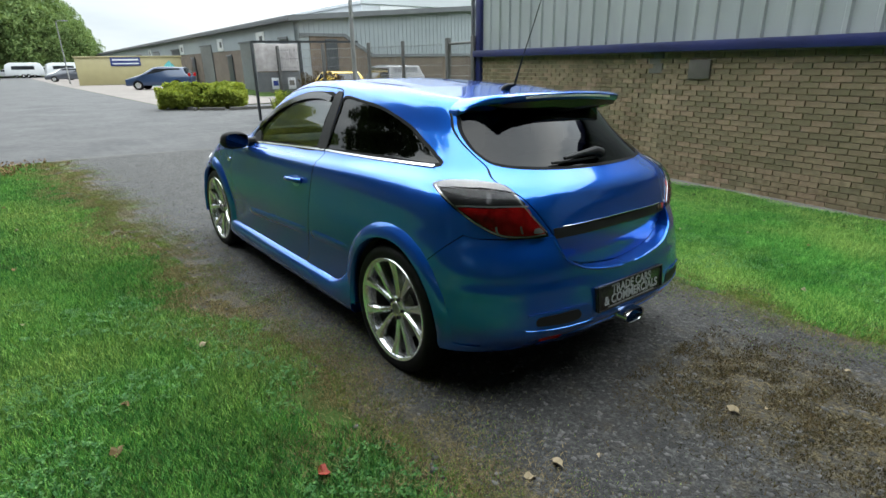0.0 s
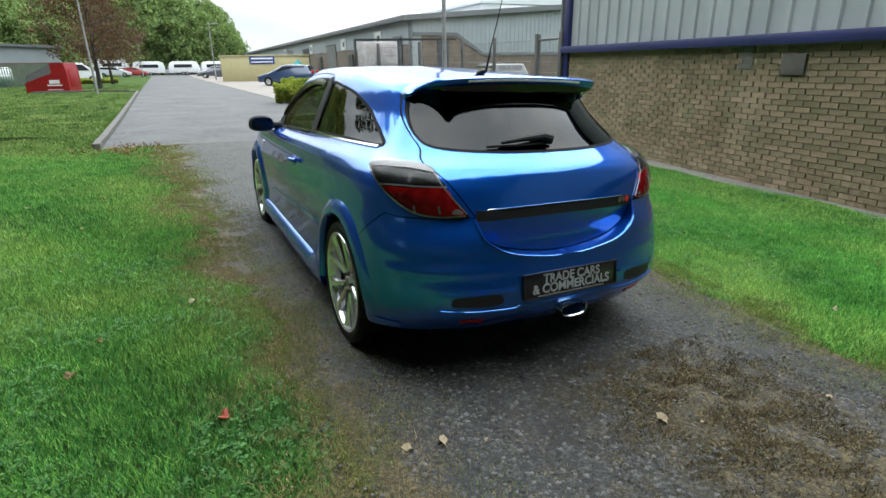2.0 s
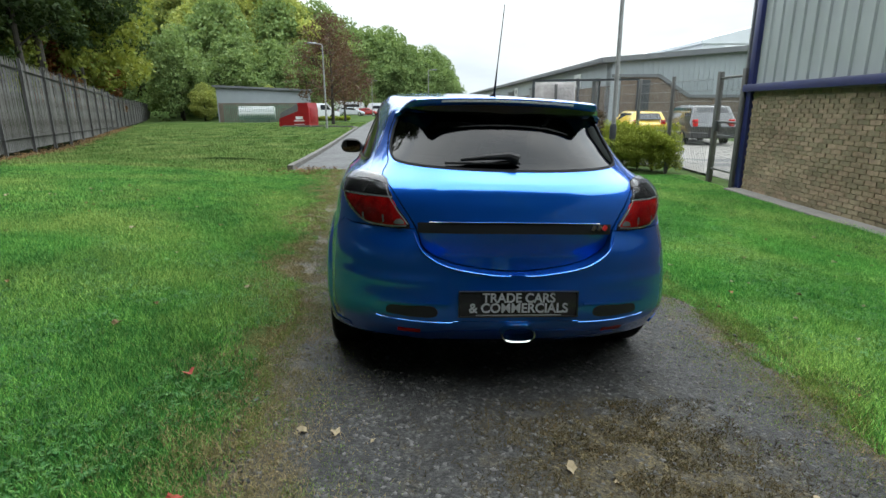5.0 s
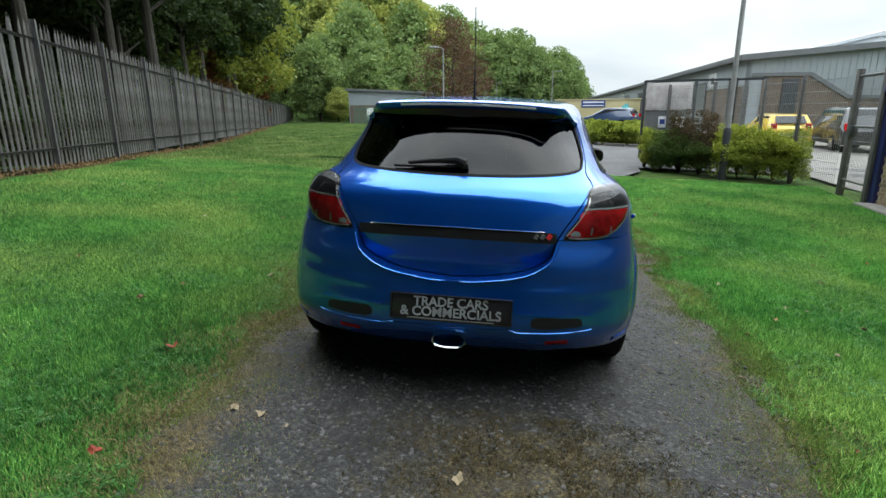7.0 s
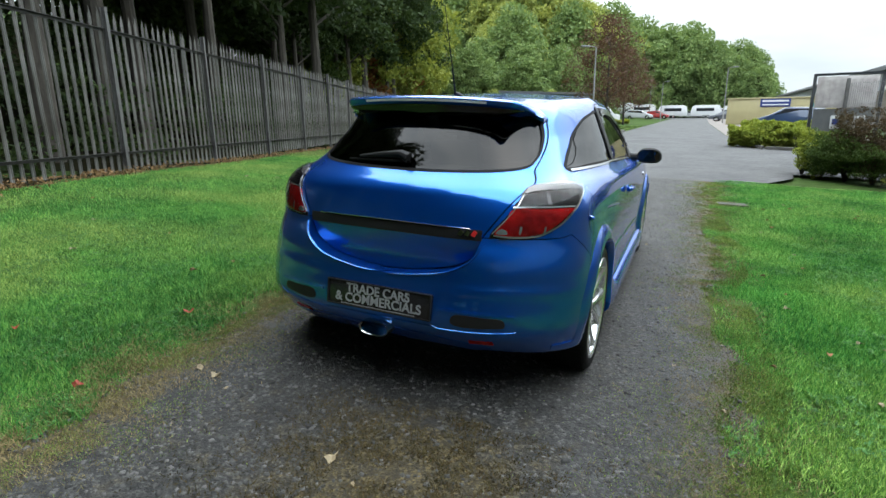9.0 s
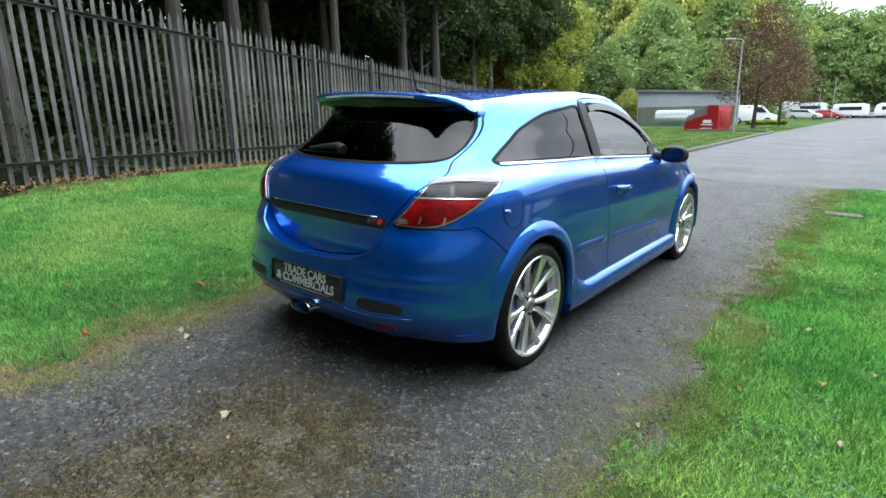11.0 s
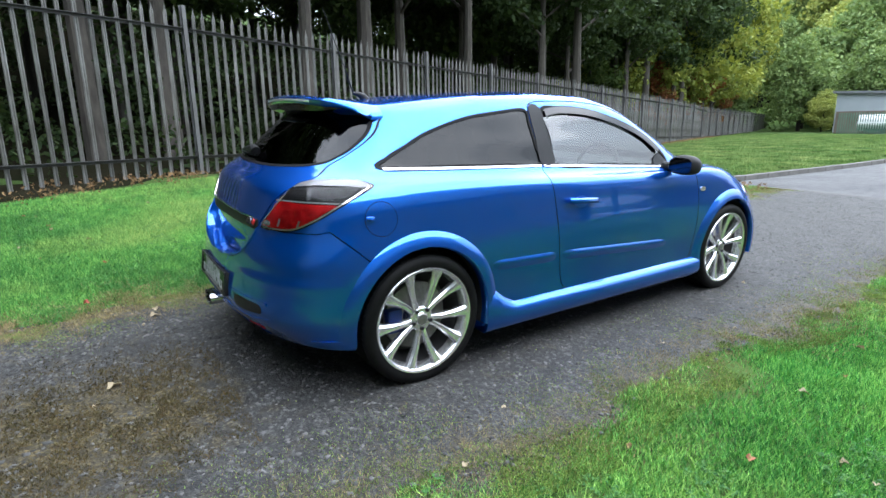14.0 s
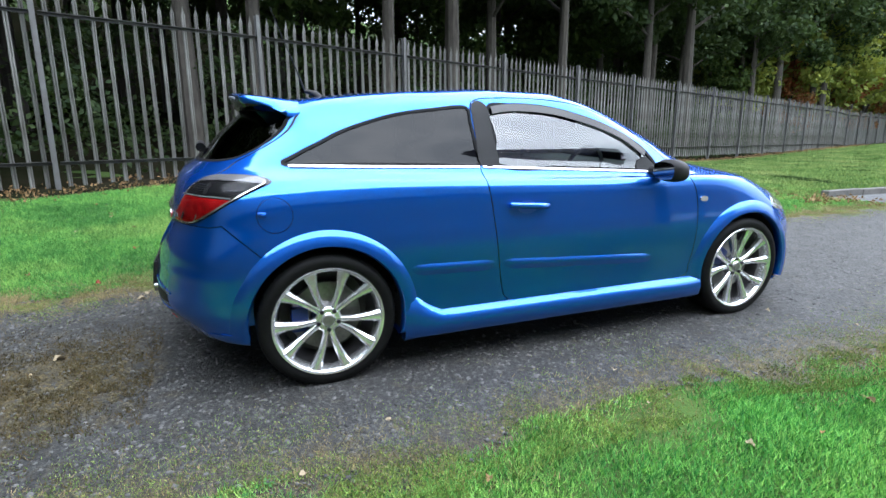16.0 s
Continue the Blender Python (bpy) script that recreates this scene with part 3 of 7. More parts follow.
def body_levels(inset=0.0):
    i = inset
    return [
        level([(-0.6, 0.240), (-0.2, 0.240), (0.5, 0.20)], -0.600 + i, 3.28 - i, 0.836 - i, 0.42, 2.5, 0.5, 2.4),
        level([(-0.6, 0.270), (-0.2, 0.262), (0.5, 0.23), (3.4, 0.22)], -0.675 + i, 3.37 - i, 0.856 - i, 0.48, 2.5, 0.6, 2.4),
        level([(-0.7, 0.39), (2, 0.37), (3.4, 0.38)], -0.752 + i, 3.43 - i, 0.852 - i, 0.52, 2.6, 0.7, 2.4),
        level([(-0.7, 0.585), (2, 0.57), (3.4, 0.54)], -0.724 + i, 3.42 - i, 0.860 - i, 0.52, 2.6, 0.75, 2.5, 0.012),
        level([(-0.7, 0.690), (1.5, 0.685), (2.6, 0.672), (3.3, 0.625)], -0.706 + i, 3.38 - i, 0.856 - i, 0.52, 2.65, 0.78, 2.5, 0.022, 0.005),
        level([(-0.7, 0.772), (1.5, 0.755), (2.6, 0.748), (3.3, 0.68)], -0.672 + i, 3.34 - i, 0.848 - i, 0.52, 2.8, 0.8, 2.45, 0.03, 0.008),
        level([(-0.65, 0.90), (1.5, 0.872), (2.3, 0.865), (2.7, 0.845), (3.0, 0.805)], -0.636 + i, 3.13 - i, 0.834 - i, 0.52, 2.9, 0.75, 2.35, 0.045, 0.012),
        level([(-0.6, 0.966), (0, 0.960), (0.8, 0.935), (1.5, 0.915), (2.2, 0.915), (2.6, 0.905), (2.9, 0.875)], -0.606 + i, 2.90 - i, 0.814 - i, 0.50, 2.8, 0.65, 2.3, 0.10, 0.03),
        level([(-0.5, 1.035), (0, 1.03), (0.8, 0.992), (1.7, 0.950), (2.0, 0.950), (2.45, 0.985)], -0.515 + i, 2.45 - i, 0.755 - i, 0.44, 3.0, 0.5, 2.3, 0.21),
        level([(-0.36, 1.15), (0, 1.165), (0.8, 1.165), (1.8, 1.13), (2.12, 1.14)], -0.412 + i, 2.12 - i, 0.683 - i, 0.45, 2.7, 0.42, 2.4, 0.31),
        level([(-0.28, 1.266 - i * 0.5), (0.1, 1.312 - i * 0.5), (0.5, 1.345 - i * 0.5), (0.95, 1.356 - i * 0.5), (1.35, 1.343 - i * 0.5), (1.77, 1.276 - i * 0.5)], -0.285 + i, 1.77 - i, 0.586 - i, 0.38, 2.4, 0.36, 2.5, 0.30),
        level([(-0.2, 1.302 - i), (0.3, 1.357 - i), (0.9, 1.390 - i), (1.25, 1.380 - i), (1.58, 1.322 - i)], -0.225 + i, 1.57 - i, 0.42 - i * 0.5, 0.30, 2.3, 0.30, 2.4, 0.20),
        level([(-0.15, 1.316 - i), (0.3, 1.366 - i), (0.9, 1.403 - i), (1.3, 1.384 - i), (1.45, 1.362 - i)], -0.165 + i, 1.46 - i, 0.0, 0.25, 2.3, 0.25, 2.3),
    ]


def closed_shell(levels, steps):
    rows = spline_rows(levels, steps)
    bm = bmesh.new()
    n = len(rows[0])
    grid = []
    for r in rows:
        right = [bm.verts.new(p) for p in r]
        left = [bm.verts.new((-p[0], p[1], p[2])) for p in r[1:-1]]
        grid.append(right + left[::-1])
    m = len(grid[0])
    for a, b in zip(grid, grid[1:]):
        for k in range(m):
            bm.faces.new((a[k], a[(k + 1) % m], b[(k + 1) % m], b[k]))
    half = grid[0]
    for k in range(n - 2):
        pair = [half[k + 1], half[k], half[-k] if k else half[0], half[-k - 1]]
        uniq = list(dict.fromkeys(pair))
        bm.faces.new(uniq)
    last = [half[n - 2], half[n - 1], half[n]]
    bm.faces.new(list(dict.fromkeys(last)))
    bmesh.ops.remove_doubles(bm, verts=bm.verts, dist=0.0004)
    bmesh.ops.recalc_face_normals(bm, faces=bm.faces)
    return bm


def as_object(bm, name="work"):
    me = bpy.data.meshes.new(name)
    bm.to_mesh(me)
    bm.free()
    return new(name, me)


def cut(ob, tool, how="DIFFERENCE"):
    """The solid ob less (or within) the solid tool, as a new mesh."""
    mod = ob.modifiers.new("cut", "BOOLEAN")
    mod.operation, mod.solver, mod.object = how, "EXACT", tool
    bpy.context.view_layer.update()
    me = bpy.data.meshes.new_from_object(ob.evaluated_get(bpy.context.evaluated_depsgraph_get()))
    ob.modifiers.remove(mod)
    return me


def recut(ob, tool, how="DIFFERENCE", keep_tool=False):
    me = cut(ob, tool, how)
    old = ob.data
    ob.data = me
    bpy.data.meshes.remove(old)
    if not keep_tool:
        bpy.data.objects.remove(tool)
    return ob


from mathutils.bvhtree import BVHTree
from mathutils.interpolate import poly_3d_calc

skin_bm = closed_shell(body_levels(), 11)
SKIN = BVHTree.FromBMesh(skin_bm)
skin_bm.normal_update()
skin_bm.verts.index_update()
SKIN_CO = [v.co.copy() for v in skin_bm.verts]
SKIN_NO = [v.normal.copy() for v in skin_bm.verts]
SKIN_FACES = [[v.index for v in f.verts] for f in skin_bm.faces]


def skin_normal(hit, k, places, normals):
    ids = SKIN_FACES[k]
    n = Vector((0, 0, 0))
    for i, q in zip(ids, poly_3d_calc([places[i] for i in ids], hit)):
        n += normals[i] * q
    return n.normalized()


def bumper_swell(p):
    """How far the bumper stands out from the body: proud below the tailgate, flush under the lamps, with a crease half way down."""
    back = float(smooth(-0.28, -0.56, p.y))
    flush = 1 - 0.9 * float(smooth(0.40, 0.50, abs(p.x))) * float(smooth(0.62, 0.75, p.z))
    ridge = 0.004 * math.exp(-((p.z - 0.555) / 0.020) ** 2) * float(smooth(0.24, 0.40, abs(p.x)))
    return back * (0.012 * float(smooth(0.30, 0.40, p.z)) * flush + ridge)


def tailgate_tuck(p):
    """The tailgate falls away below its handle bar."""
    return 0.058 * float(smooth(0.795, 0.65, p.z))


def moved_skin(move):
    bm = skin_bm.copy()
    for v in bm.verts:
        v.co = move(v.co, v.normal)
    bm.normal_update()
    out = (BVHTree.FromBMesh(bm), [v.co.copy() for v in bm.verts], [v.normal.copy() for v in bm.verts])
    bm.free()
    return out


BUMPER_SKIN = moved_skin(lambda c, n: c + n * bumper_swell(c))
TUCKED_SKIN = moved_skin(lambda c, n: c + Vector((0, tailgate_tuck(c), 0)) if c.y < -0.2 else c)


def true_normals(me, skin=None):
    """Cut panels keep the smooth shading of the whole body they were cut from."""
    tree, places, vertex_normals = skin or (SKIN, SKIN_CO, SKIN_NO)
    on = []
    for v in me.vertices:
        hit, flat, k, dist = tree.find_nearest(v.co)
        on.append(None if dist > 0.002 else (skin_normal(hit, k, places, vertex_normals), flat))
    normals = [c.vector.copy() for c in me.corner_normals]
    for f in me.polygons:
        outer = all(on[i] is not None and f.normal.dot(on[i][1]) > 0.8 for i in f.vertices)
        if outer:
            for li in f.loop_indices:
                normals[li] = on[me.loops[li].vertex_index][0]
    me.normals_split_custom_set(normals)


def onto_side(y, z, lift=0.0, side=1):
    hit, nrm, _, _ = SKIN.ray_cast(Vector((side * 2.0, y, z)), Vector((-side, 0, 0)))
    if hit is None:
        hit, nrm, _, _ = SKIN.find_nearest(Vector((side * 0.6, y, z)))
    return hit + nrm * lift


def onto_tail(x, z, lift=0.0):
    hit, nrm, _, _ = SKIN.ray_cast(Vector((x, -3.0, z)), Vector((0, 1, 0)))
    if hit is None:
        hit, nrm, _, _ = SKIN.find_nearest(Vector((x, -0.5, z)))
    return hit + nrm * lift


def onto_corner(a, z, lift=0.0, side=1):
    """A place on the rear corner: a is measured across a view at 45 degrees."""
    d = Vector((-side, 1.0, 0)).normalized()
    across = Vector((side, 1.0, 0)).normalized()
    start = Vector((side * 0.70, -0.45, z)) + across * a - d * 2.0
    hit, nrm, _, _ = SKIN.ray_cast(start, d)
    if hit is None:
        hit, nrm, _, _ = SKIN.find_nearest(start + d * 2.0)
    return hit + nrm * lift


def thicken(bm, thick):
    """Gives an open sheet a back, set in along its normals, and side walls."""
    bm.normal_update()
    front = bm.faces[:]
    edges = [e for e in bm.edges if len(e.link_faces) == 1]
    back = {v: bm.verts.new(v.co - v.normal * thick) for v in bm.verts[:]}
    for face in front:
        bm.faces.new([back[v] for v in reversed(face.verts)])
    for e in edges:
        loop = e.link_loops[0]
        a, b = loop.vert, loop.link_loop_next.vert
        bm.faces.new((b, a, back[a], back[b]))


def skin_patch(inner, outer, place, lift, rings=6, thick=0.004, edge_drop=0.0):
    """A sheet lying on the body between two outlines (or a centre and an outline), with thickness."""
    n = len(outer)
    bm = bmesh.new()
    top = []
    for r in range(rings + 1):
        t = r / rings
        row = []
        for k in range(n):
            p = np.array(inner[k]) * (1 - t) + np.array(outer[k]) * t
            row.append(bm.verts.new(place(float(p[0]), float(p[1]), lift - edge_drop * (t ** 4))))
        top.append(row)
    for a, b in zip(top, top[1:]):
        for k in range(n):
            q = (a[k], a[(k + 1) % n], b[(k + 1) % n], b[k])
            bm.faces.new(q)
    bmesh.ops.remove_doubles(bm, verts=bm.verts, dist=0.0002)
    bmesh.ops.recalc_face_normals(bm, faces=bm.faces)
    if sum(1 for f in bm.faces if f.normal.dot(f.calc_center_median() - Vector((0, 1.2, 0.7))) > 0) < len(bm.faces) / 2:
        bmesh.ops.reverse_faces(bm, faces=bm.faces)
    if thick > 0:
        thicken(bm, thick)
    return bm


def filled(outline, place, lift, rings=7, thick=0.004, centre=None, edge_drop=0.0):
    c = centre or tuple(np.mean(np.array(outline), 0))
    return skin_patch([c] * len(outline), outline, place, lift, rings, thick, edge_drop)


def grown(outline, by):
    """The outline moved outwards by a distance."""
    p = np.array(outline)
    t = np.roll(p, -1, 0) - np.roll(p, 1, 0)
    nrm = np.stack([t[:, 1], -t[:, 0]], 1)
    nrm /= np.linalg.norm(nrm, axis=1)[:, None] + 1e-9
    area = np.sum(p[:, 0] * np.roll(p[:, 1], -1) - np.roll(p[:, 0], -1) * p[:, 1])
    return [tuple(q) for q in p + nrm * by * (1 if area > 0 else -1)]


def ledge_on(points, place, out, tall):
    """A wedge-shaped moulding along a line on the body, its upper face turned to the sky."""
    bm = bmesh.new()
    rows = []
    for i, p in enumerate(points):
        k = min(1.0, (min(i, len(points) - 1 - i) + 0.4) / 3.0)
        rows.append([bm.verts.new(place(float(p[0]), float(p[1]) + dz * tall, d * out * k - 0.004)) for dz, d in ((0.45, 0.0), (0.18, 0.82), (0.0, 1.0), (-0.25, 0.95), (-0.65, 0.35), (-1.0, 0.0))])
    for a, b in zip(rows, rows[1:]):
        for k in range(5):
            bm.faces.new((a[k], a[k + 1], b[k + 1], b[k]))
    bmesh.ops.recalc_face_normals(bm, faces=bm.faces)
    if sum(f.normal.dot(f.calc_center_median() - Vector((0, 1.2, 0.7))) for f in bm.faces) < 0:
        bmesh.ops.reverse_faces(bm, faces=bm.faces)
    return bm


def strip_on(points, width, place, lift, thick=0.004):
    """A narrow band along a line on the body."""
    line = [np.array(p, float) for p in points]
    rows = []
    for i, p in enumerate(line):
        d = line[min(i + 1, len(line) - 1)] - line[max(i - 1, 0)]
        d /= np.linalg.norm(d) + 1e-9
        s = np.array([-d[1], d[0]]) * width / 2
        rows.append((p - s, p + s))
    bm = bmesh.new()
    vs = [[bm.verts.new(place(float(q[0]), float(q[1]), lift)) for q in (a, (a + b) / 2, b)] for a, b in rows]
    for a, b in zip(vs, vs[1:]):
        for k in range(2):
            bm.faces.new((a[k], a[k + 1], b[k + 1], b[k]))
    bmesh.ops.recalc_face_normals(bm, faces=bm.faces)
    if sum(f.normal.dot(f.calc_center_median() - Vector((0, 1.2, 0.7))) for f in bm.faces) < 0:
        bmesh.ops.reverse_faces(bm, faces=bm.faces)
    thicken(bm, thick)
    return bm


LEAN = pose(0, 0, 0, 0, 2.1, 0)
car = thing("car", "metallic blue three-door hatchback parked on the gravel drive", "car", LEAN)

# outlines in the side view (y, z) and the tail view (x, z)
QUARTER = curve_through([(-0.137, 1.032), (-0.085, 1.075), (0.02, 1.125), (0.15, 1.185), (0.375, 1.252), (0.60, 1.283), (0.765, 1.293),
                         (0.782, 1.22), (0.792, 1.10), (0.797, 1.012), (0.55, 1.018), (0.2, 1.027)], 6)
DOORGLASS = curve_through([(0.915, 1.006), (0.905, 1.15), (0.890, 1.292), (1.02, 1.306), (1.18, 1.302), (1.34, 1.280), (1.55, 1.225), (1.72, 1.158), (1.87, 1.065),
                           (1.925, 0.958), (1.72, 0.960), (1.3, 0.982)], 6)
TAILGLASS = curve_through([(-0.515, 1.047), (-0.30, 1.032), (0, 1.027), (0.30, 1.032), (0.515, 1.047), (0.557, 1.085), (0.552, 1.15), (0.528, 1.222), (0.49, 1.262),
                           (0.25, 1.276), (0, 1.281), (-0.25, 1.276), (-0.49, 1.262), (-0.528, 1.222), (-0.552, 1.15), (-0.557, 1.085)], 5)
SCREEN = [(-0.60, 1.005), (0.60, 1.005), (0.50, 1.262), (0.25, 1.285), (-0.25, 1.285), (-0.50, 1.262)]
DOOR = curve_through([(0.805, 0.985), (0.835, 0.80), (0.865, 0.58), (0.893, 0.40), (0.93, 0.325), (1.05, 0.303), (1.5, 0.300), (2.08, 0.312), (2.162, 0.40),
                      (2.185, 0.62), (2.172, 0.81), (2.11, 0.93), (1.97, 1.06), (1.82, 1.165), (1.64, 1.250), (1.44, 1.312), (1.20, 1.338), (0.98, 1.340), (0.83, 1.328), (0.792, 1.28), (0.795, 1.12)], 5)
TAILGATE = curve_through([(-0.438, 0.775), (-0.405, 0.69), (-0.30, 0.636), (-0.14, 0.608), (0, 0.598), (0.14, 0.608), (0.30, 0.636), (0.405, 0.69), (0.438, 0.775),
                          (0.50, 0.87), (0.553, 0.945), (0.592, 0.992), (0.568, 1.038), (0.570, 1.085), (0.565, 1.15), (0.540, 1.23), (0.50, 1.272), (0.25, 1.288), (0, 1.292), (-0.25, 1.288), (-0.50, 1.272), (-0.540, 1.23), (-0.565, 1.15), (-0.570, 1.085), (-0.568, 1.038), (-0.592, 0.992), (-0.553, 0.945), (-0.50, 0.87)], 4)
BUMPER = [(-1.3, 0.05), (-0.22, 0.05), (-0.22, 0.60), (-0.425, 0.785), (-0.47, 0.775), (-1.3, 0.775)]

shell = as_object(skin_bm, "body_shell")
cabin_levels = body_levels(0.045)[2:]
recut(shell, as_object(closed_shell([np.array([(p[0] * 0.96, min(max(p[1], -0.42), 2.2), max(p[2], 0.36)) for p in l]) for l in cabin_levels], 5)))
for hub_y in (0.0, 2.614):
    for s in (-1, 1):
        ring = [(hub_y + 0.358 * math.cos(a), 0.325 + 0.358 * math.sin(a)) for a in np.linspace(0, 2 * math.pi, 48, endpoint=False)]
        recut(shell, as_object(prism(ring, "x", s * 0.56, s * 1.2)))
for s in (-1, 1):
    recut(shell, as_object(prism(QUARTER, "x", s * 0.30, s * 1.2)))
    recut(shell, as_object(prism(DOORGLASS, "x", s * 0.30, s * 1.2)))
recut(shell, as_object(prism(TAILGLASS, "y", -1.2, 0.22)))
recut(shell, as_object(prism(SCREEN, "y", 1.35, 3.0)))

# doors, tailgate and rear bumper are cut out with a gap
pieces = {}
for s, side in ((1, "right"), (-1, "left")):
    tool = as_object(prism(DOOR, "x", s * 0.40, s * 1.2))
    pieces["door" + side] = cut(shell, tool, "INTERSECT")
    bpy.data.objects.remove(tool)
    recut(shell, as_object(prism(grown(DOOR, 0.0055), "x", s * 0.38, s * 1.21)))
tool = as_object(prism(TAILGATE, "y", -1.2, 0.05))
pieces["tailgate"] = cut(shell, tool, "INTERSECT")
bpy.data.objects.remove(tool)
recut(shell, as_object(prism(grown(TAILGATE, 0.0055), "y", -1.21, 0.06)))
tool = as_object(prism(BUMPER, "x", -1.2, 1.2))
pieces["bumper"] = cut(shell, tool, "INTERSECT")
bpy.data.objects.remove(tool)
recut(shell, as_object(prism(grown(BUMPER, 0.005), "x", -1.21, 1.21)))
NOSE_CUT = [(2.98, 0.05), (4.0, 0.05), (4.0, 0.60), (3.02, 0.60), (2.93, 0.52)]
tool = as_object(prism(NOSE_CUT, "x", -1.2, 1.2))
pieces["nose"] = cut(shell, tool, "INTERSECT")
bpy.data.objects.remove(tool)
recut(shell, as_object(prism(grown(NOSE_CUT, 0.005), "x", -1.21, 1.21)))

shell_mesh = shell.data
bpy.data.objects.remove(shell)
body = mesh_part("body_shell", shell_mesh, PAINT, car, "metallic blue bodywork", angle=28)
doors = {}
for side in ("right", "left"):
    doors[side] = mesh_part("door", pieces["door" + side], PAINT, car, "metallic blue door", angle=28)
# the bumper stands proud of the tailgate, with a ledge along its top
for v in pieces["bumper"].vertices:
    hit, nrm, k, dist = SKIN.find_nearest(v.co)
    if dist < 0.002:
        v.co += skin_normal(hit, k, SKIN_CO, SKIN_NO) * bumper_swell(v.co)
for v in pieces["tailgate"].vertices:
    v.co.y += tailgate_tuck(v.co)


def line_inside(me):
    """The faces away from the outer skin are dark cabin trim, not paint."""
    me.materials.append(CABIN)
    far = np.zeros(len(me.polygons), np.int32)
    for k, f in enumerate(me.polygons):
        if (f.center.z > 0.95 or f.center.y > -0.20) and SKIN.find_nearest(f.center)[3] > 0.012:
            far[k] = 1
    me.polygons.foreach_set("material_index", far)


tailgate = mesh_part("tailgate", pieces["tailgate"], PAINT, car, "metallic blue tailgate", angle=28)
bumper = mesh_part("rear_bumper", pieces["bumper"], PAINT, car, "metallic blue rear bumper with a moulded lip", angle=28)
nose = mesh_part("front_bumper", pieces["nose"], PAINT, car, "metallic blue front bumper", angle=28)

for piece in (body, tailgate, nose, doors["right"], doors["left"]):
    line_inside(piece.data)

for piece in (body, nose, doors["right"], doors["left"]):
    true_normals(piece.data)
true_normals(tailgate.data, TUCKED_SKIN)
true_normals(bumper.data, BUMPER_SKIN)

# glass and seals
part("rear_window", filled(grown(TAILGLASS, 0.012), onto_tail, -0.003, 9, 0.0, (0, 1.15)), GLASS_DARK, tailgate, "black tinted rear window")
part("rear_window_seal", skin_patch(grown(TAILGLASS, -0.005), grown(TAILGLASS, 0.005), onto_tail, 0.002, 3, 0.006), SEAL, tailgate)
scr = curve_through(SCREEN, 4)


def onto_front(x, z, lift=0.0):
    hit, nrm, _, _ = SKIN.ray_cast(Vector((x, 5.0, z)), Vector((0, -1, 0)))
    if hit is None:
        hit, nrm, _, _ = SKIN.find_nearest(Vector((x, 1.8, z)))
    return hit + nrm * lift


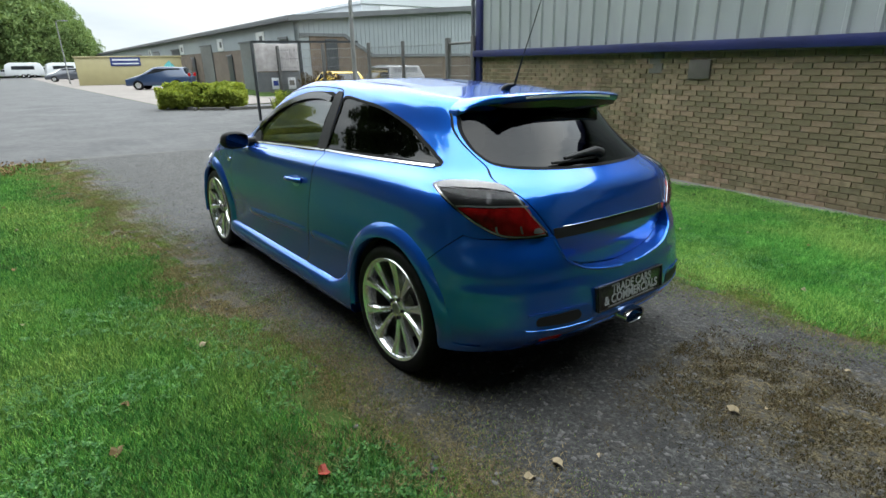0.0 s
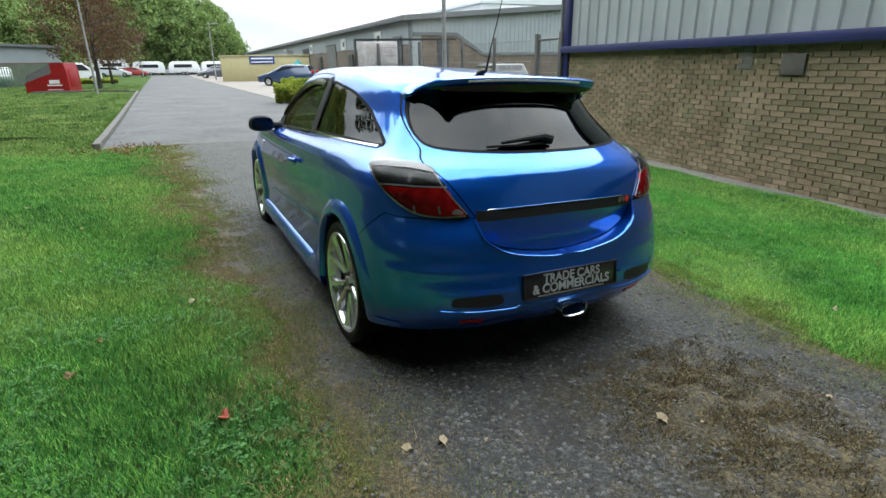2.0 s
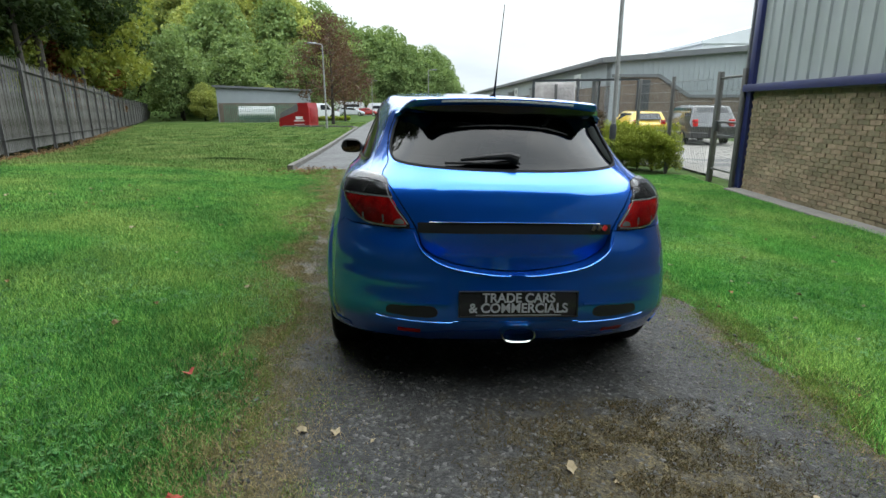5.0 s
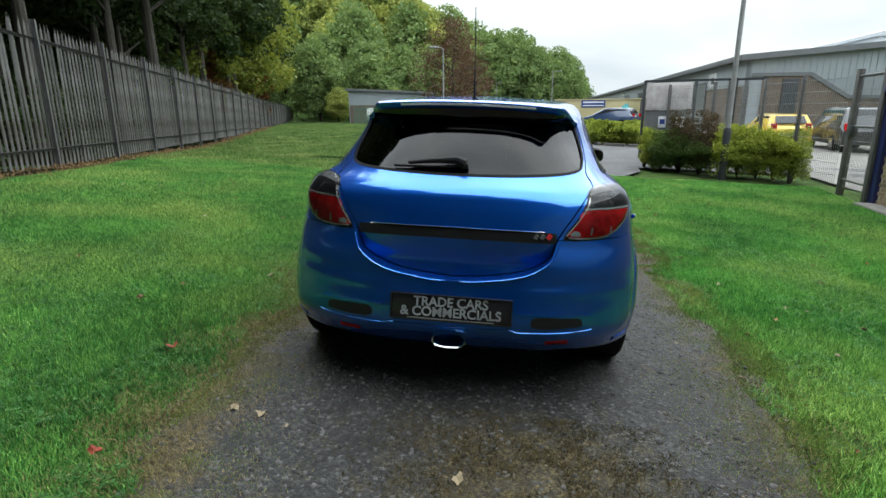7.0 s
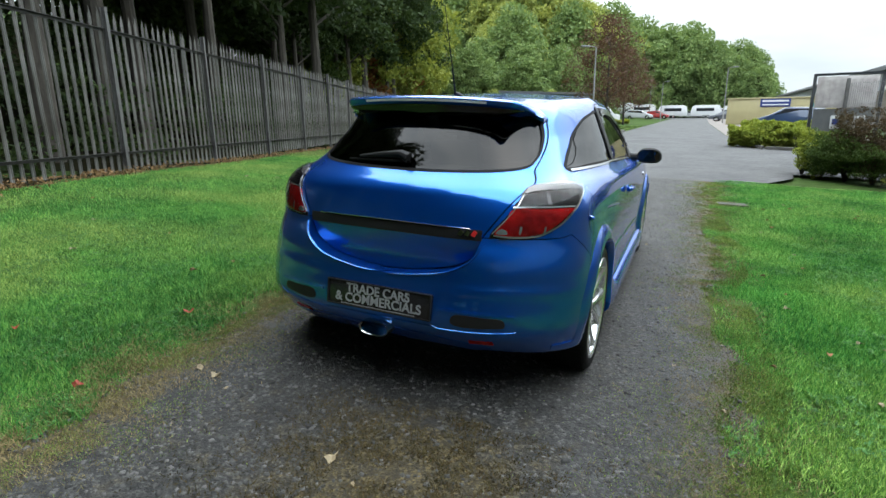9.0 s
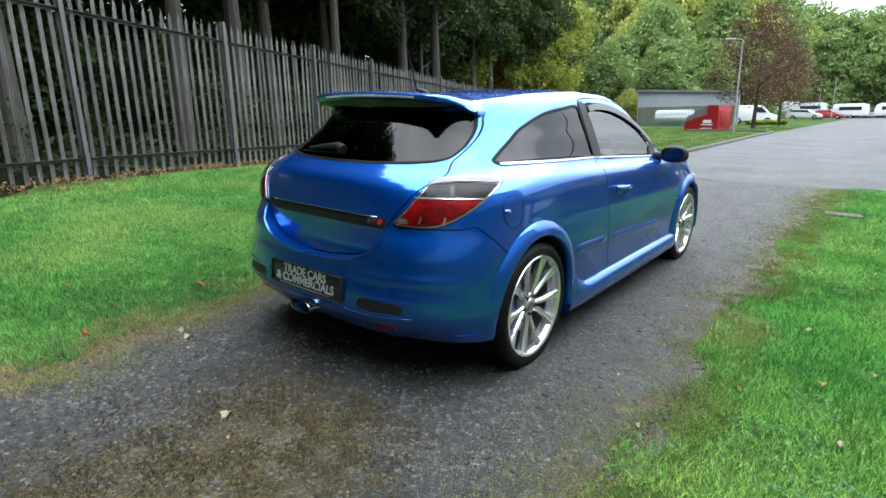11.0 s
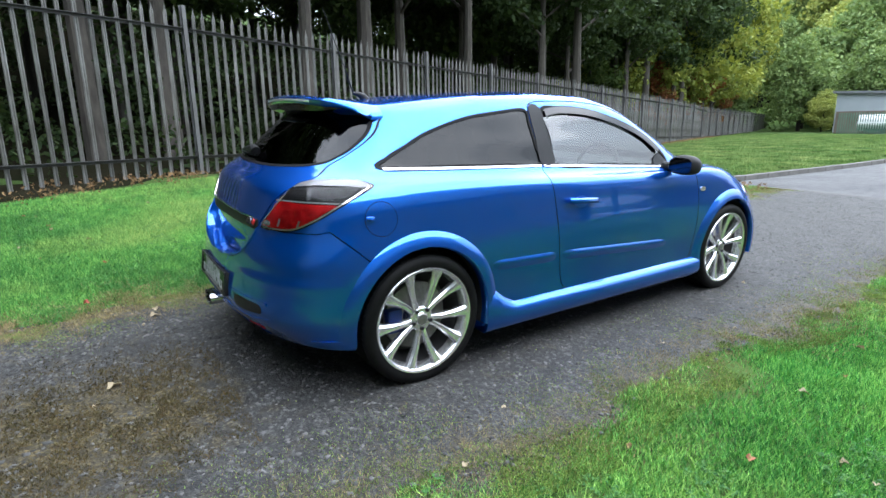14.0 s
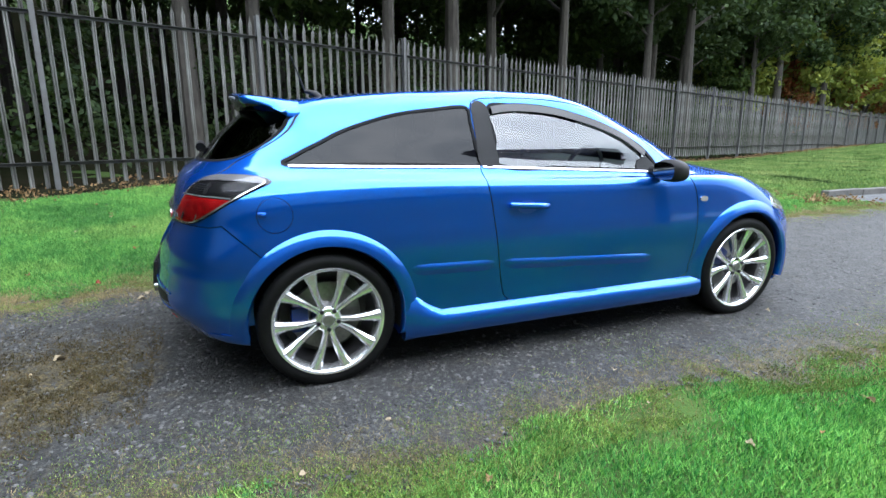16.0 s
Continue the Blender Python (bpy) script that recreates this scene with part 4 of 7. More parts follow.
screen_line = [(x, z) for x, z in curve_through([(-0.60, 1.005), (0, 1.0), (0.60, 1.005), (0.56, 1.13), (0.50, 1.262), (0, 1.29), (-0.50, 1.262), (-0.56, 1.13)], 5)]
part("windscreen", filled(grown(screen_line, 0.012), onto_front, -0.003, 8, 0.0, (0, 1.15)), GLASS_CLEAR, car, "clear windscreen")
for s, side in ((1, "right"), (-1, "left")):
    def place(y, z, lift=0.0, s=s):
        return onto_side(y, z, lift, s)

    part("quarter_window", filled(grown(QUARTER, 0.010), place, -0.003, 8, 0.0, (0.35, 1.12)), GLASS_DARK, car, "black tinted quarter window")
    part("quarter_seal", skin_patch(grown(QUARTER, -0.008), grown(QUARTER, 0.006), place, 0.0025, 2, 0.006), SEAL, car)
    part("door_window", filled(grown(DOORGLASS, 0.010), place, -0.003, 8, 0.0, (1.3, 1.12)), GLASS_CLEAR, doors[side], "clear green-tinted door window")
    part("door_seal", skin_patch(grown(DOORGLASS, -0.010), grown(DOORGLASS, 0.010), place, 0.0025, 2, 0.006), SEAL, doors[side])
    # wind deflector along the top of the door glass
    part("wind_deflector", strip_on(curve_through([(0.905, 1.276), (1.02, 1.290), (1.18, 1.285), (1.34, 1.263), (1.55, 1.208), (1.72, 1.141), (1.86, 1.045)], 5, False), 0.036, place, 0.012, 0.003),
         GLOSS_BLACK, doors[side], "dark smoked wind deflector")
    # black B-pillar panel
    part("pillar_trim", filled(curve_through([(0.803, 1.012), (0.906, 1.006), (0.896, 1.15), (0.880, 1.302), (0.800, 1.308), (0.798, 1.15)], 4), place, 0.0055, 4, 0.004), BLACK_PLASTIC, doors[side], "matt black pillar panel")
    # bright waist strip
    part("waist_strip", strip_on([(y, float(np.interp(y, [-0.13, 0.8], [1.026, 1.003]))) for y in np.linspace(-0.125, 0.795, 26)], 0.010, place, 0.006), CHROME, car, "bright chrome waist strip")
    part("waist_strip", strip_on([(y, float(np.interp(y, [0.81, 1.3, 1.92], [1.003, 0.977, 0.944]))) for y in np.linspace(0.815, 1.91, 30)], 0.010, place, 0.006), CHROME, doors[side], "bright chrome waist strip")
    # rubbing strips
    part("rubbing_strip", ledge_on([(y, float(np.interp(y, [0.385, 0.86], [0.540, 0.527]))) for y in np.linspace(0.385, 0.858, 20)], place, 0.012, 0.055), PAINT, car)
    part("rubbing_strip", ledge_on([(y, float(np.interp(y, [0.87, 1.89], [0.526, 0.466]))) for y in np.linspace(0.874, 1.88, 34)], place, 0.012, 0.055), PAINT, doors[side])
    # wheel-arch flares
    for name, hub_y in (("rear", 0.0), ("front", 2.614)):
        n = 40
        a0, a1 = (math.radians(-14), math.radians(194))
        bm = bmesh.new()
        rows = []
        for k in range(n + 1):
            a = a0 + (a1 - a0) * k / n
            row = []
            for r, lift in ((0.352, -0.02), (0.354, 0.012), (0.362, 0.022), (0.385, 0.021), (0.412, 0.012), (0.430, 0.0)):
                y, z = hub_y + r * math.cos(a), 0.325 + r * math.sin(a)
                p = onto_side(y, max(z, 0.23), 0.0, s)
                xx = max(abs(p.x), 0.835)
                low = float(smooth(math.radians(160), math.radians(190), a)) if name == "rear" else 0.0
                xx += (abs(p.x) - xx) * low
                row.append(bm.verts.new((s * (xx + lift * (1 - 0.75 * low)), y, max(z, 0.225 + 0.03 * low))))
            rows.append(row)
        for ra, rb in zip(rows, rows[1:]):
            for k in range(len(ra) - 1):
                bm.faces.new((ra[k], ra[k + 1], rb[k + 1], rb[k]))
        bmesh.ops.recalc_face_normals(bm, faces=bm.faces)
        part("wheel_arch", bm, PAINT, car, angle=50)
    # side skirt
    bm = bmesh.new()
    rows = []
    for y in np.linspace(0.36, 2.25, 30):
        e = min(1.0, (y - 0.36) / 0.12, (2.25 - y) / 0.05 + 0.4)
        kick = 0.10 * float(smooth(0.56, 0.38, y))
        rows.append([bm.verts.new((s * x, y, z)) for x, z in ((0.70, 0.170), (0.850, 0.172), (0.872 + 0.010 * e, 0.195), (0.880 + 0.014 * e, 0.235), (0.878 + 0.012 * e, 0.270 + kick * 0.4), (0.868 + 0.008 * e, 0.298 + kick * 0.8), (0.845, 0.318 + kick), (0.70, 0.322 + kick))])
    for ra, rb in zip(rows, rows[1:]):
        for k in range(len(ra)):
            bm.faces.new((ra[k], ra[(k + 1) % len(ra)], rb[(k + 1) % len(ra)], rb[k]))
    bm.faces.new(rows[0])
    bm.faces.new(rows[-1])
    bmesh.ops.recalc_face_normals(bm, faces=bm.faces)
    part("side_skirt", bm, PAINT, car, "metallic blue side skirt", angle=40)
    # door handle
    hb = bmesh.new()
    pts = [onto_side(y, 0.815 - (y - 0.93) * 0.06, l, s) for y, l in ((0.925, 0.012), (0.95, 0.026), (1.03, 0.034), (1.11, 0.028), (1.145, 0.012))]
    tube(hb, curve_through([tuple(p) for p in pts], 4, False), [0.010] + [0.0155] * 15 + [0.010], 10)
    handle = part("door_handle", hb, PAINT, doors[side], "body-coloured pull handle")
    # flat darker blue patch: the shade of the handle's hollow as colour
    part("handle_recess", filled([(1.03 + 0.058 * math.cos(a), 0.802 + 0.034 * math.sin(a)) for a in np.linspace(0, 2 * math.pi, 20, endpoint=False)], place, 0.0015, 4, 0.003), material("handle_shadow_paint", (0.008, 0.07, 0.32), rough=0.35, metal=0.5, coat=1.0) if s == 1 else bpy.data.materials["handle_shadow_paint"], doors[side])
    # door mirror
    mb = bmesh.new()
    bmesh.ops.create_uvsphere(mb, u_segments=24, v_segments=14, radius=1.0)
    for v in mb.verts:
        x, y, z = v.co
        v.co = (s * (0.898 + 0.092 * math.copysign(abs(x) ** 0.75, x) * (1 - 0.14 * z)), 1.895 + (0.072 if y > 0 else 0.045) * math.copysign(abs(y) ** 0.9, y) + 0.02 * x, 0.966 + 0.062 * math.copysign(abs(z) ** 0.8, z))
    bmesh.ops.recalc_face_normals(mb, faces=mb.faces)
    mirror = part("door_mirror", mb, BLACK_PLASTIC if s == 1 else BLACK_PLASTIC, doors[side], "black door mirror housing")
    gb = bmesh.new()
    ring = [gb.verts.new((s * (0.898 + 0.077 * math.copysign(abs(math.cos(a)) ** 0.6, math.cos(a))), 1.8455, 0.966 + 0.047 * math.copysign(abs(math.sin(a)) ** 0.6, math.sin(a)))) for a in np.linspace(0, 2 * math.pi, 24, endpoint=False)]
    gb.faces.new(ring)
    part("mirror_glass", gb, MIRROR, mirror, "silvered mirror glass", smooth=False)
    ab = bmesh.new()
    tube(ab, [(s * 0.72, 1.90, 0.948), (s * 0.79, 1.90, 0.948), (s * 0.85, 1.90, 0.955)], [0.035, 0.028, 0.03], 10)
    part("mirror_arm", ab, BLACK_PLASTIC, doors[side])
    part("mirror_base", filled(curve_through([(1.80, 0.955), (1.925, 0.945), (1.915, 0.985), (1.86, 1.03), (1.80, 1.0)], 4), place, 0.004, 3, 0.006), BLACK_PLASTIC, doors[side])
    # side repeater on the wing
    part("side_repeater", filled(curve_through([(2.205, 0.775), (2.25, 0.772), (2.255, 0.795), (2.21, 0.80)], 4), place, 0.006, 2, 0.006), LENS_CLEAR, car)
    # front lamp
    part("headlamp", filled(curve_through([(2.86, 0.70), (3.00, 0.665), (3.12, 0.64), (3.14, 0.70), (3.05, 0.765), (2.94, 0.775)], 5), place, 0.006, 4, 0.008), LENS_CLEAR, car, "clear headlamp")

# fuel flap on the right flank
ring = [(-0.207 + 0.076 * math.cos(a), 0.83 + 0.076 * math.sin(a)) for a in np.linspace(0, 2 * math.pi, 40, endpoint=False)]
flap = part("fuel_flap", filled(grown(ring, -0.0025), onto_side, 0.0016, 5, 0.004), PAINT, car)
true_normals(flap.data)
part("flap_gap", skin_patch(grown(ring, -0.0025), ring, onto_side, 0.0008, 1, 0.002), GLOSS_BLACK, car)
tb = bmesh.new()
p0 = onto_side(-0.275, 0.836, 0.004, 1)
p1 = onto_side(-0.245, 0.834, 0.006, 1)
tube(tb, [tuple(p0), tuple(p0.lerp(p1, 0.5) + Vector((0.004, 0, 0))), tuple(p1)], [0.010, 0.012, 0.010], 8)
part("flap_pull", tb, PAINT, flap)

# tail lamps, wrapping round the corners
for s in (1, -1):
    def place(a, z, lift=0.0, s=s):
        return onto_corner(a, z, lift, s)

    whole = curve_through([(-0.288, 0.781), (-0.19, 0.777), (-0.09, 0.786), (0.0, 0.824), (0.09, 0.878), (0.182, 0.938), (0.214, 0.967), (0.165, 0.985), (0.09, 0.993), (0.0, 0.993), (-0.085, 0.984), (-0.135, 0.958), (-0.208, 0.878)], 5)
    lamp = part("tail_lamp", filled(whole, place, 0.002, 8, 0.010, (-0.05, 0.89)), GLOSS_BLACK, car, "smoked tail lamp with red lower lens")
    part("lamp_cover", filled(grown(whole, -0.005), place, 0.0200, 12, 0.0, (-0.05, 0.90), 0.008), LAMP_COVER, lamp, "clear bulging lamp cover")
    upper = curve_through([(-0.180, 0.908), (-0.05, 0.908), (0.108, 0.904), (0.150, 0.930), (0.178, 0.953), (0.10, 0.962), (0.0, 0.963), (-0.09, 0.961), (-0.143, 0.940)], 5)
    lower = curve_through([(-0.268, 0.792), (-0.19, 0.788), (-0.09, 0.797), (-0.008, 0.834), (0.060, 0.875), (0.092, 0.894), (-0.05, 0.898), (-0.182, 0.898), (-0.222, 0.850)], 5)
    crown = curve_through([(0.192, 0.960), (0.162, 0.981), (0.09, 0.990), (0.0, 0.990), (-0.082, 0.981), (-0.126, 0.957), (-0.05, 0.966), (0.06, 0.967)], 5)
    part("smoked_lens", filled(upper, place, 0.0055, 6, 0.006, (0.0, 0.93)), LENS_SMOKE, lamp, "smoked grey upper lens")
    # painted sky reflection: a paler strip along the lamp's upper edge
    part("clear_crown", filled(crown, place, 0.0060, 4, 0.005, (0.03, 0.969)), LENS_SKY_SHEEN, lamp, "grey band standing for sky reflected along the top")
    part("red_lens", filled(lower, place, 0.0055, 6, 0.006, (-0.08, 0.84)), LENS_RED, lamp, "deep red lower lens")
    part("lamp_divider", strip_on([(-0.190, 0.903), (-0.05, 0.903), (0.100, 0.899)], 0.006, place, 0.0125, 0.003), LENS_CLEAR, lamp)
    part("reflector_cup", strip_on([(-0.030, 0.912), (-0.034, 0.930), (-0.030, 0.952)], 0.020, place, 0.0105, 0.002), LENS_RIB, lamp, "grey reflector seen in the smoked lens")
    for a in (-0.175, -0.075):
        part("light_bar", strip_on([(a, 0.797 + 0.10 * max(0.0, a + 0.11)), (a + 0.006, 0.812), (a + 0.010, 0.828)], 0.008, place, 0.0110, 0.002), LENS_CLEAR, lamp, "pale upright bar in the red lens")
    part("corner_reflector", filled(curve_through([(-0.262, 0.796), (-0.222, 0.795), (-0.226, 0.812), (-0.246, 0.815)], 4), place, 0.0105, 3, 0.003), LENS_CLEAR, lamp, "silver reflector in the lower corner")
    for k in range(5):
        z = 0.915 + k * 0.008
        part("lens_rib", strip_on([(-0.16 + k * 0.006, z), (-0.08, z), (-0.045, z)], 0.003, place, 0.0105, 0.002), LENS_RIB, lamp)
    part("lamp_edge", strip_on(curve_through([(-0.272, 0.788), (-0.19, 0.783), (-0.092, 0.792), (-0.004, 0.829), (0.085, 0.883), (0.174, 0.942), (0.196, 0.962)], 4, False), 0.007, place, 0.0095, 0.004), LENS_CLEAR, lamp, "bright inner edge of the lamp")
    part("lamp_edge", strip_on(curve_through([(-0.277, 0.795), (-0.205, 0.872), (-0.138, 0.946)], 4, False), 0.004, place, 0.0085, 0.004), LENS_CLEAR, lamp)

# tailgate trim: black band with a bright lip, badge blocks
def onto_tucked(x, z, lift=0.0):
    p = onto_tail(x, z, lift)
    return p + Vector((0, tailgate_tuck(Vector((x, 0, z))), 0))


part("tailgate_band", strip_on([(x, 0.789 - 0.03 * x * x) for x in np.linspace(-0.438, 0.438, 24)], 0.046, onto_tucked, 0.0025, 0.006), BLACK_PLASTIC, tailgate, "gloss black band across the tailgate")
part("bright_lip", ledge_on([(x, 0.8145 - 0.03 * x * x) for x in np.linspace(-0.40, 0.40, 26)], onto_tucked, 0.016, 0.008), CHROME, tailgate, "bright chrome lip")
for x, m in ((0.350, CHROME), (0.378, CHROME), (0.406, BADGE_RED)):
    part("badge", strip_on([(x - 0.006, 0.780), (x + 0.006, 0.800)], 0.018, onto_tucked, 0.008, 0.005), m, tailgate, "small slanting metal badge block")

# number-plate panel with its lettering
pb = bmesh.new()
box(pb, -0.266, 0.266, -0.005, 0.02, -0.058, 0.058, 0.004)
plate = part("plate", pb, PLATE_BLACK, bumper, "black dealer plate with silver lettering")
plate.matrix_local = pose(0.004, -0.760, 0.474, -7, 0, 0)
fb = bmesh.new()
for x0, x1, z0, z1 in ((-0.266, 0.266, 0.053, 0.058), (-0.266, 0.266, -0.058, -0.053), (-0.266, -0.260, -0.053, 0.053), (0.260, 0.266, -0.053, 0.053)):
    box(fb, x0, x1, -0.010, -0.004, z0, z1)
part("plate_frame", fb, BLACK_PLASTIC, plate)


def lettering(text, size, mat, parent, m, width):
    cu = bpy.data.curves.new("lettering", "FONT")
    cu.body, cu.size, cu.extrude, cu.offset = text, size, 0.0008, 0.0014
    cu.align_x, cu.align_y = "CENTER", "CENTER"
    tmp = new("lettering", cu)
    bpy.context.view_layer.update()
    me = bpy.data.meshes.new_from_object(tmp.evaluated_get(bpy.context.evaluated_depsgraph_get()))
    bpy.data.objects.remove(tmp)
    co = np.array([v.co for v in me.vertices])
    k = width / (co[:, 0].max() - co[:, 0].min())
    me.transform(Matrix.Diagonal((k, 1, 1, 1)))
    ob = mesh_part("lettering", me, mat, parent, smooth=False)
    ob.matrix_local = m
    return ob


lettering("TRADE CARS", 0.058, LETTER_GREY, plate, pose(0.0, -0.0065, 0.026, 90, 0, 0), 0.325)
lettering("& COMMERCIALS", 0.058, LETTER_GREY, plate, pose(0.0, -0.0065, -0.019, 90, 0, 0), 0.440)
part("small_print", boxed(-0.19, 0.19, -0.0066, -0.005, -0.051, -0.046), material("small_print_grey", (0.16, 0.16, 0.165), rough=0.5), plate, smooth=False)

# bumper details: lip, vents, reflectors, exhaust

def onto_bumper(x, z, lift=0.0):
    p = onto_tail(x, z, lift)
    q = onto_tail(x, z, lift + 0.1)
    return p + (q - p).normalized() * bumper_swell(p)


part("bumper_lip", ledge_on(curve_through([(-0.615, 0.400), (-0.59, 0.392), (-0.45, 0.386), (-0.29, 0.387), (-0.26, 0.394), (0, 0.396), (0.26, 0.394), (0.29, 0.387), (0.45, 0.386), (0.59, 0.392), (0.615, 0.400)], 5, False), onto_bumper, 0.008, 0.006), PAINT, bumper, "projecting lip along the bumper")
for s in (-1, 1):
    part("bumper_vent", filled(curve_through([(s * 0.365, 0.452), (s * 0.48, 0.450), (s * 0.555, 0.446), (s * 0.570, 0.420), (s * 0.54, 0.408), (s * 0.365, 0.408)], 5), onto_bumper, 0.002, 4, 0.004), BLACK_PLASTIC, bumper, "black bumper vent")
    part("bumper_rim", ledge_on(curve_through([(s * 0.455, 0.770), (s * 0.418, 0.690), (s * 0.312, 0.628), (s * 0.145, 0.598), (s * 0.02, 0.588)], 6, False), onto_bumper, 0.010, 0.012), PAINT, bumper, "rounded upper rim of the bumper")
    part("vent_hood", strip_on([(s * 0.30, 0.466), (s * 0.46, 0.464), (s * 0.60, 0.458)], 0.010, onto_bumper, 0.007, 0.010), PAINT, bumper)
    part("corner_flare", strip_on([(a, 0.298 + 0.02 * (a + 0.02) ** 2) for a in np.linspace(-0.02, 0.17, 10)], 0.020, lambda a, z, lift=0.0, s=s: onto_corner(a, z, lift, s), 0.005, 0.012), PAINT, bumper, "small flared lip at the bumper corner")
    part("reflector", strip_on([(s * 0.42, 0.325), (s * 0.52, 0.327)], 0.022, onto_bumper, 0.004, 0.004), LENS_RED, bumper, "red reflector")
part("diffuser", filled(curve_through([(-0.50, 0.275), (-0.30, 0.335), (-0.12, 0.345), (0, 0.35), (0.12, 0.345), (0.30, 0.335), (0.50, 0.275), (0, 0.245)], 5), onto_bumper, 0.003, 4, 0.006), PAINT, bumper)
eb = bmesh.new()
rim = []
for yy, k in ((-0.62, 1.0), (-0.795, 1.0), (-0.801, 0.97), (-0.796, 0.90), (-0.66, 0.88)):
    rim.append([eb.verts.new((0.004 + 0.076 * k * math.copysign(abs(math.cos(a)) ** 0.72, math.cos(a)), yy, 0.342 + 0.033 * (k if k > 0.9 else k - 0.05) * math.copysign(abs(math.sin(a)) ** 0.8, math.sin(a)))) for a in np.linspace(0, 2 * math.pi, 36, endpoint=False)])
for ra, rb in zip(rim, rim[1:]):
    for k in range(36):
        eb.faces.new((ra[k], ra[(k + 1) % 36], rb[(k + 1) % 36], rb[k]))
bmesh.ops.recalc_face_normals(eb, faces=eb.faces)
exhaust = part("exhaust_tip", eb, CHROME, car, "oval chrome exhaust tip")
bb = bmesh.new()
bb.faces.new([bb.verts.new((0.004 + 0.066 * math.cos(a), -0.68, 0.342 + 0.026 * math.sin(a))) for a in np.linspace(0, 2 * math.pi, 24, endpoint=False)])
part("exhaust_bore", bb, BLACK_PLASTIC, exhaust, smooth=False)

# roof spoiler
def spoiler_tip(x):
    """The trailing edge: nearly straight, swept down to the pillars at its ends."""
    u = abs(x) / 0.535
    end = float(smooth(0.78, 1.0, u))
    y, z = -0.345 + 0.070 * u ** 2.2, 1.352 - 0.026 * u ** 2.2
    return y + (-0.125 - y) * end ** 1.5, z + (1.268 - z) * end ** 2, end


sb = bmesh.new()
rows = []
for x in np.linspace(-0.535, 0.535, 61):
    u = abs(x) / 0.535
    tip_y, tip_z, end = spoiler_tip(x)
    front_y = -0.085 + 0.015 * u
    hit, _, _, _ = SKIN.ray_cast(Vector((x, front_y + 0.03, 3)), Vector((0, 0, -1)))
    top_z = (hit.z if hit else 1.26) + 0.003
    thick = 0.034 * (1 - end) + 0.010
    rows.append([sb.verts.new(c) for c in ((x, front_y + 0.03, top_z - 0.002), (x, front_y * 0.5 + tip_y * 0.5, top_z * 0.5 + tip_z * 0.5 + 0.006 * (1 - end)), (x, tip_y + 0.02, tip_z + 0.003), (x, tip_y, tip_z - 0.006),
                                           (x, tip_y + 0.004, tip_z - thick * 0.6), (x, tip_y + 0.025, tip_z - thick), (x, tip_y * 0.6 + front_y * 0.4, min(tip_z, top_z) - thick - 0.012), (x, front_y + 0.03, top_z - thick - 0.02))])
for ra, rb in zip(rows, rows[1:]):
    for k in range(len(ra)):
        sb.faces.new((ra[k], ra[(k + 1) % len(ra)], rb[(k + 1) % len(ra)], rb[k]))
sb.faces.new(rows[0])
sb.faces.new(rows[-1])
bmesh.ops.recalc_face_normals(sb, faces=sb.faces)
spoiler = part("roof_spoiler", sb, PAINT, car, "blue roof spoiler with dark underside", angle=50)
ub = bmesh.new()
under = []
for x in np.linspace(-0.47, 0.47, 41):
    tip_y, tip_z, end = spoiler_tip(x)
    thick = 0.034 * (1 - end) + 0.010
    dip = (0.040 + 0.012 * math.exp(-(x / 0.08) ** 2)) * (1 - (abs(x) / 0.475) ** 4)
    under.append([ub.verts.new(c) for c in ((x, tip_y + 0.014, tip_z - thick * 0.7), (x, tip_y + 0.022, tip_z - thick - dip * 0.6), (x, tip_y + 0.045, tip_z - thick - dip), (x, tip_y + 0.10, tip_z - thick - dip * 0.8), (x, tip_y + 0.13, tip_z - 0.02))])
for ra, rb in zip(under, under[1:]):
    for k in range(len(ra)):
        ub.faces.new((ra[k], ra[(k + 1) % len(ra)], rb[(k + 1) % len(ra)], rb[k]))
ub.faces.new(under[0])
ub.faces.new(under[-1])
bmesh.ops.recalc_face_normals(ub, faces=ub.faces)
part("spoiler_underside", ub, GLOSS_BLACK, spoiler, "gloss black spoiler underside")
lb = bmesh.new()
lrows = []
for x in np.linspace(-0.32, 0.32, 17):
    tip_y, tip_z, _ = spoiler_tip(x)
    lrows.append([lb.verts.new((x, tip_y - 0.001, tip_z - 0.014)), lb.verts.new((x, tip_y + 0.002, tip_z - 0.023))])
for ra, rb in zip(lrows, lrows[1:]):
    lb.faces.new((ra[0], ra[1], rb[1], rb[0]))
thicken(lb, 0.004)
part("high_brake_lamp", lb, LENS_WHITE, spoiler, "clear high-level brake lamp")

# aerial, washer nozzle and wiper
ab = bmesh.new()
tube(ab, [(0, 0.13, 1.338), (0, 0.115, 1.358), (0, 0.09, 1.370), (0, 0.055, 1.376)], [0.030, 0.022, 0.014, 0.008], 12)
aerial = part("aerial", ab, BLACK_PLASTIC, car, "long whip roof aerial")
ab = bmesh.new()
tube(ab, [(0, 0.06, 1.374), (0, 0.035, 1.44), (0, 0.015, 1.50)], [0.006, 0.005, 0.0035], 8)
tube(ab, [(0, 0.015, 1.50), (0, -0.045, 1.65), (0, -0.10, 1.80)], [0.0028, 0.0024, 0.002], 8)
part("aerial_mast", ab, BLACK_PLASTIC, aerial)
wb = bmesh.new()
arm = [onto_tail(x, z, l) for x, z, l in ((0.02, 1.062, 0.02), (-0.02, 1.072, 0.03), (-0.12, 1.066, 0.028), (-0.24, 1.055, 0.022))]
tube(wb, [tuple(p) for p in arm], [0.026, 0.020, 0.013, 0.008], 10)
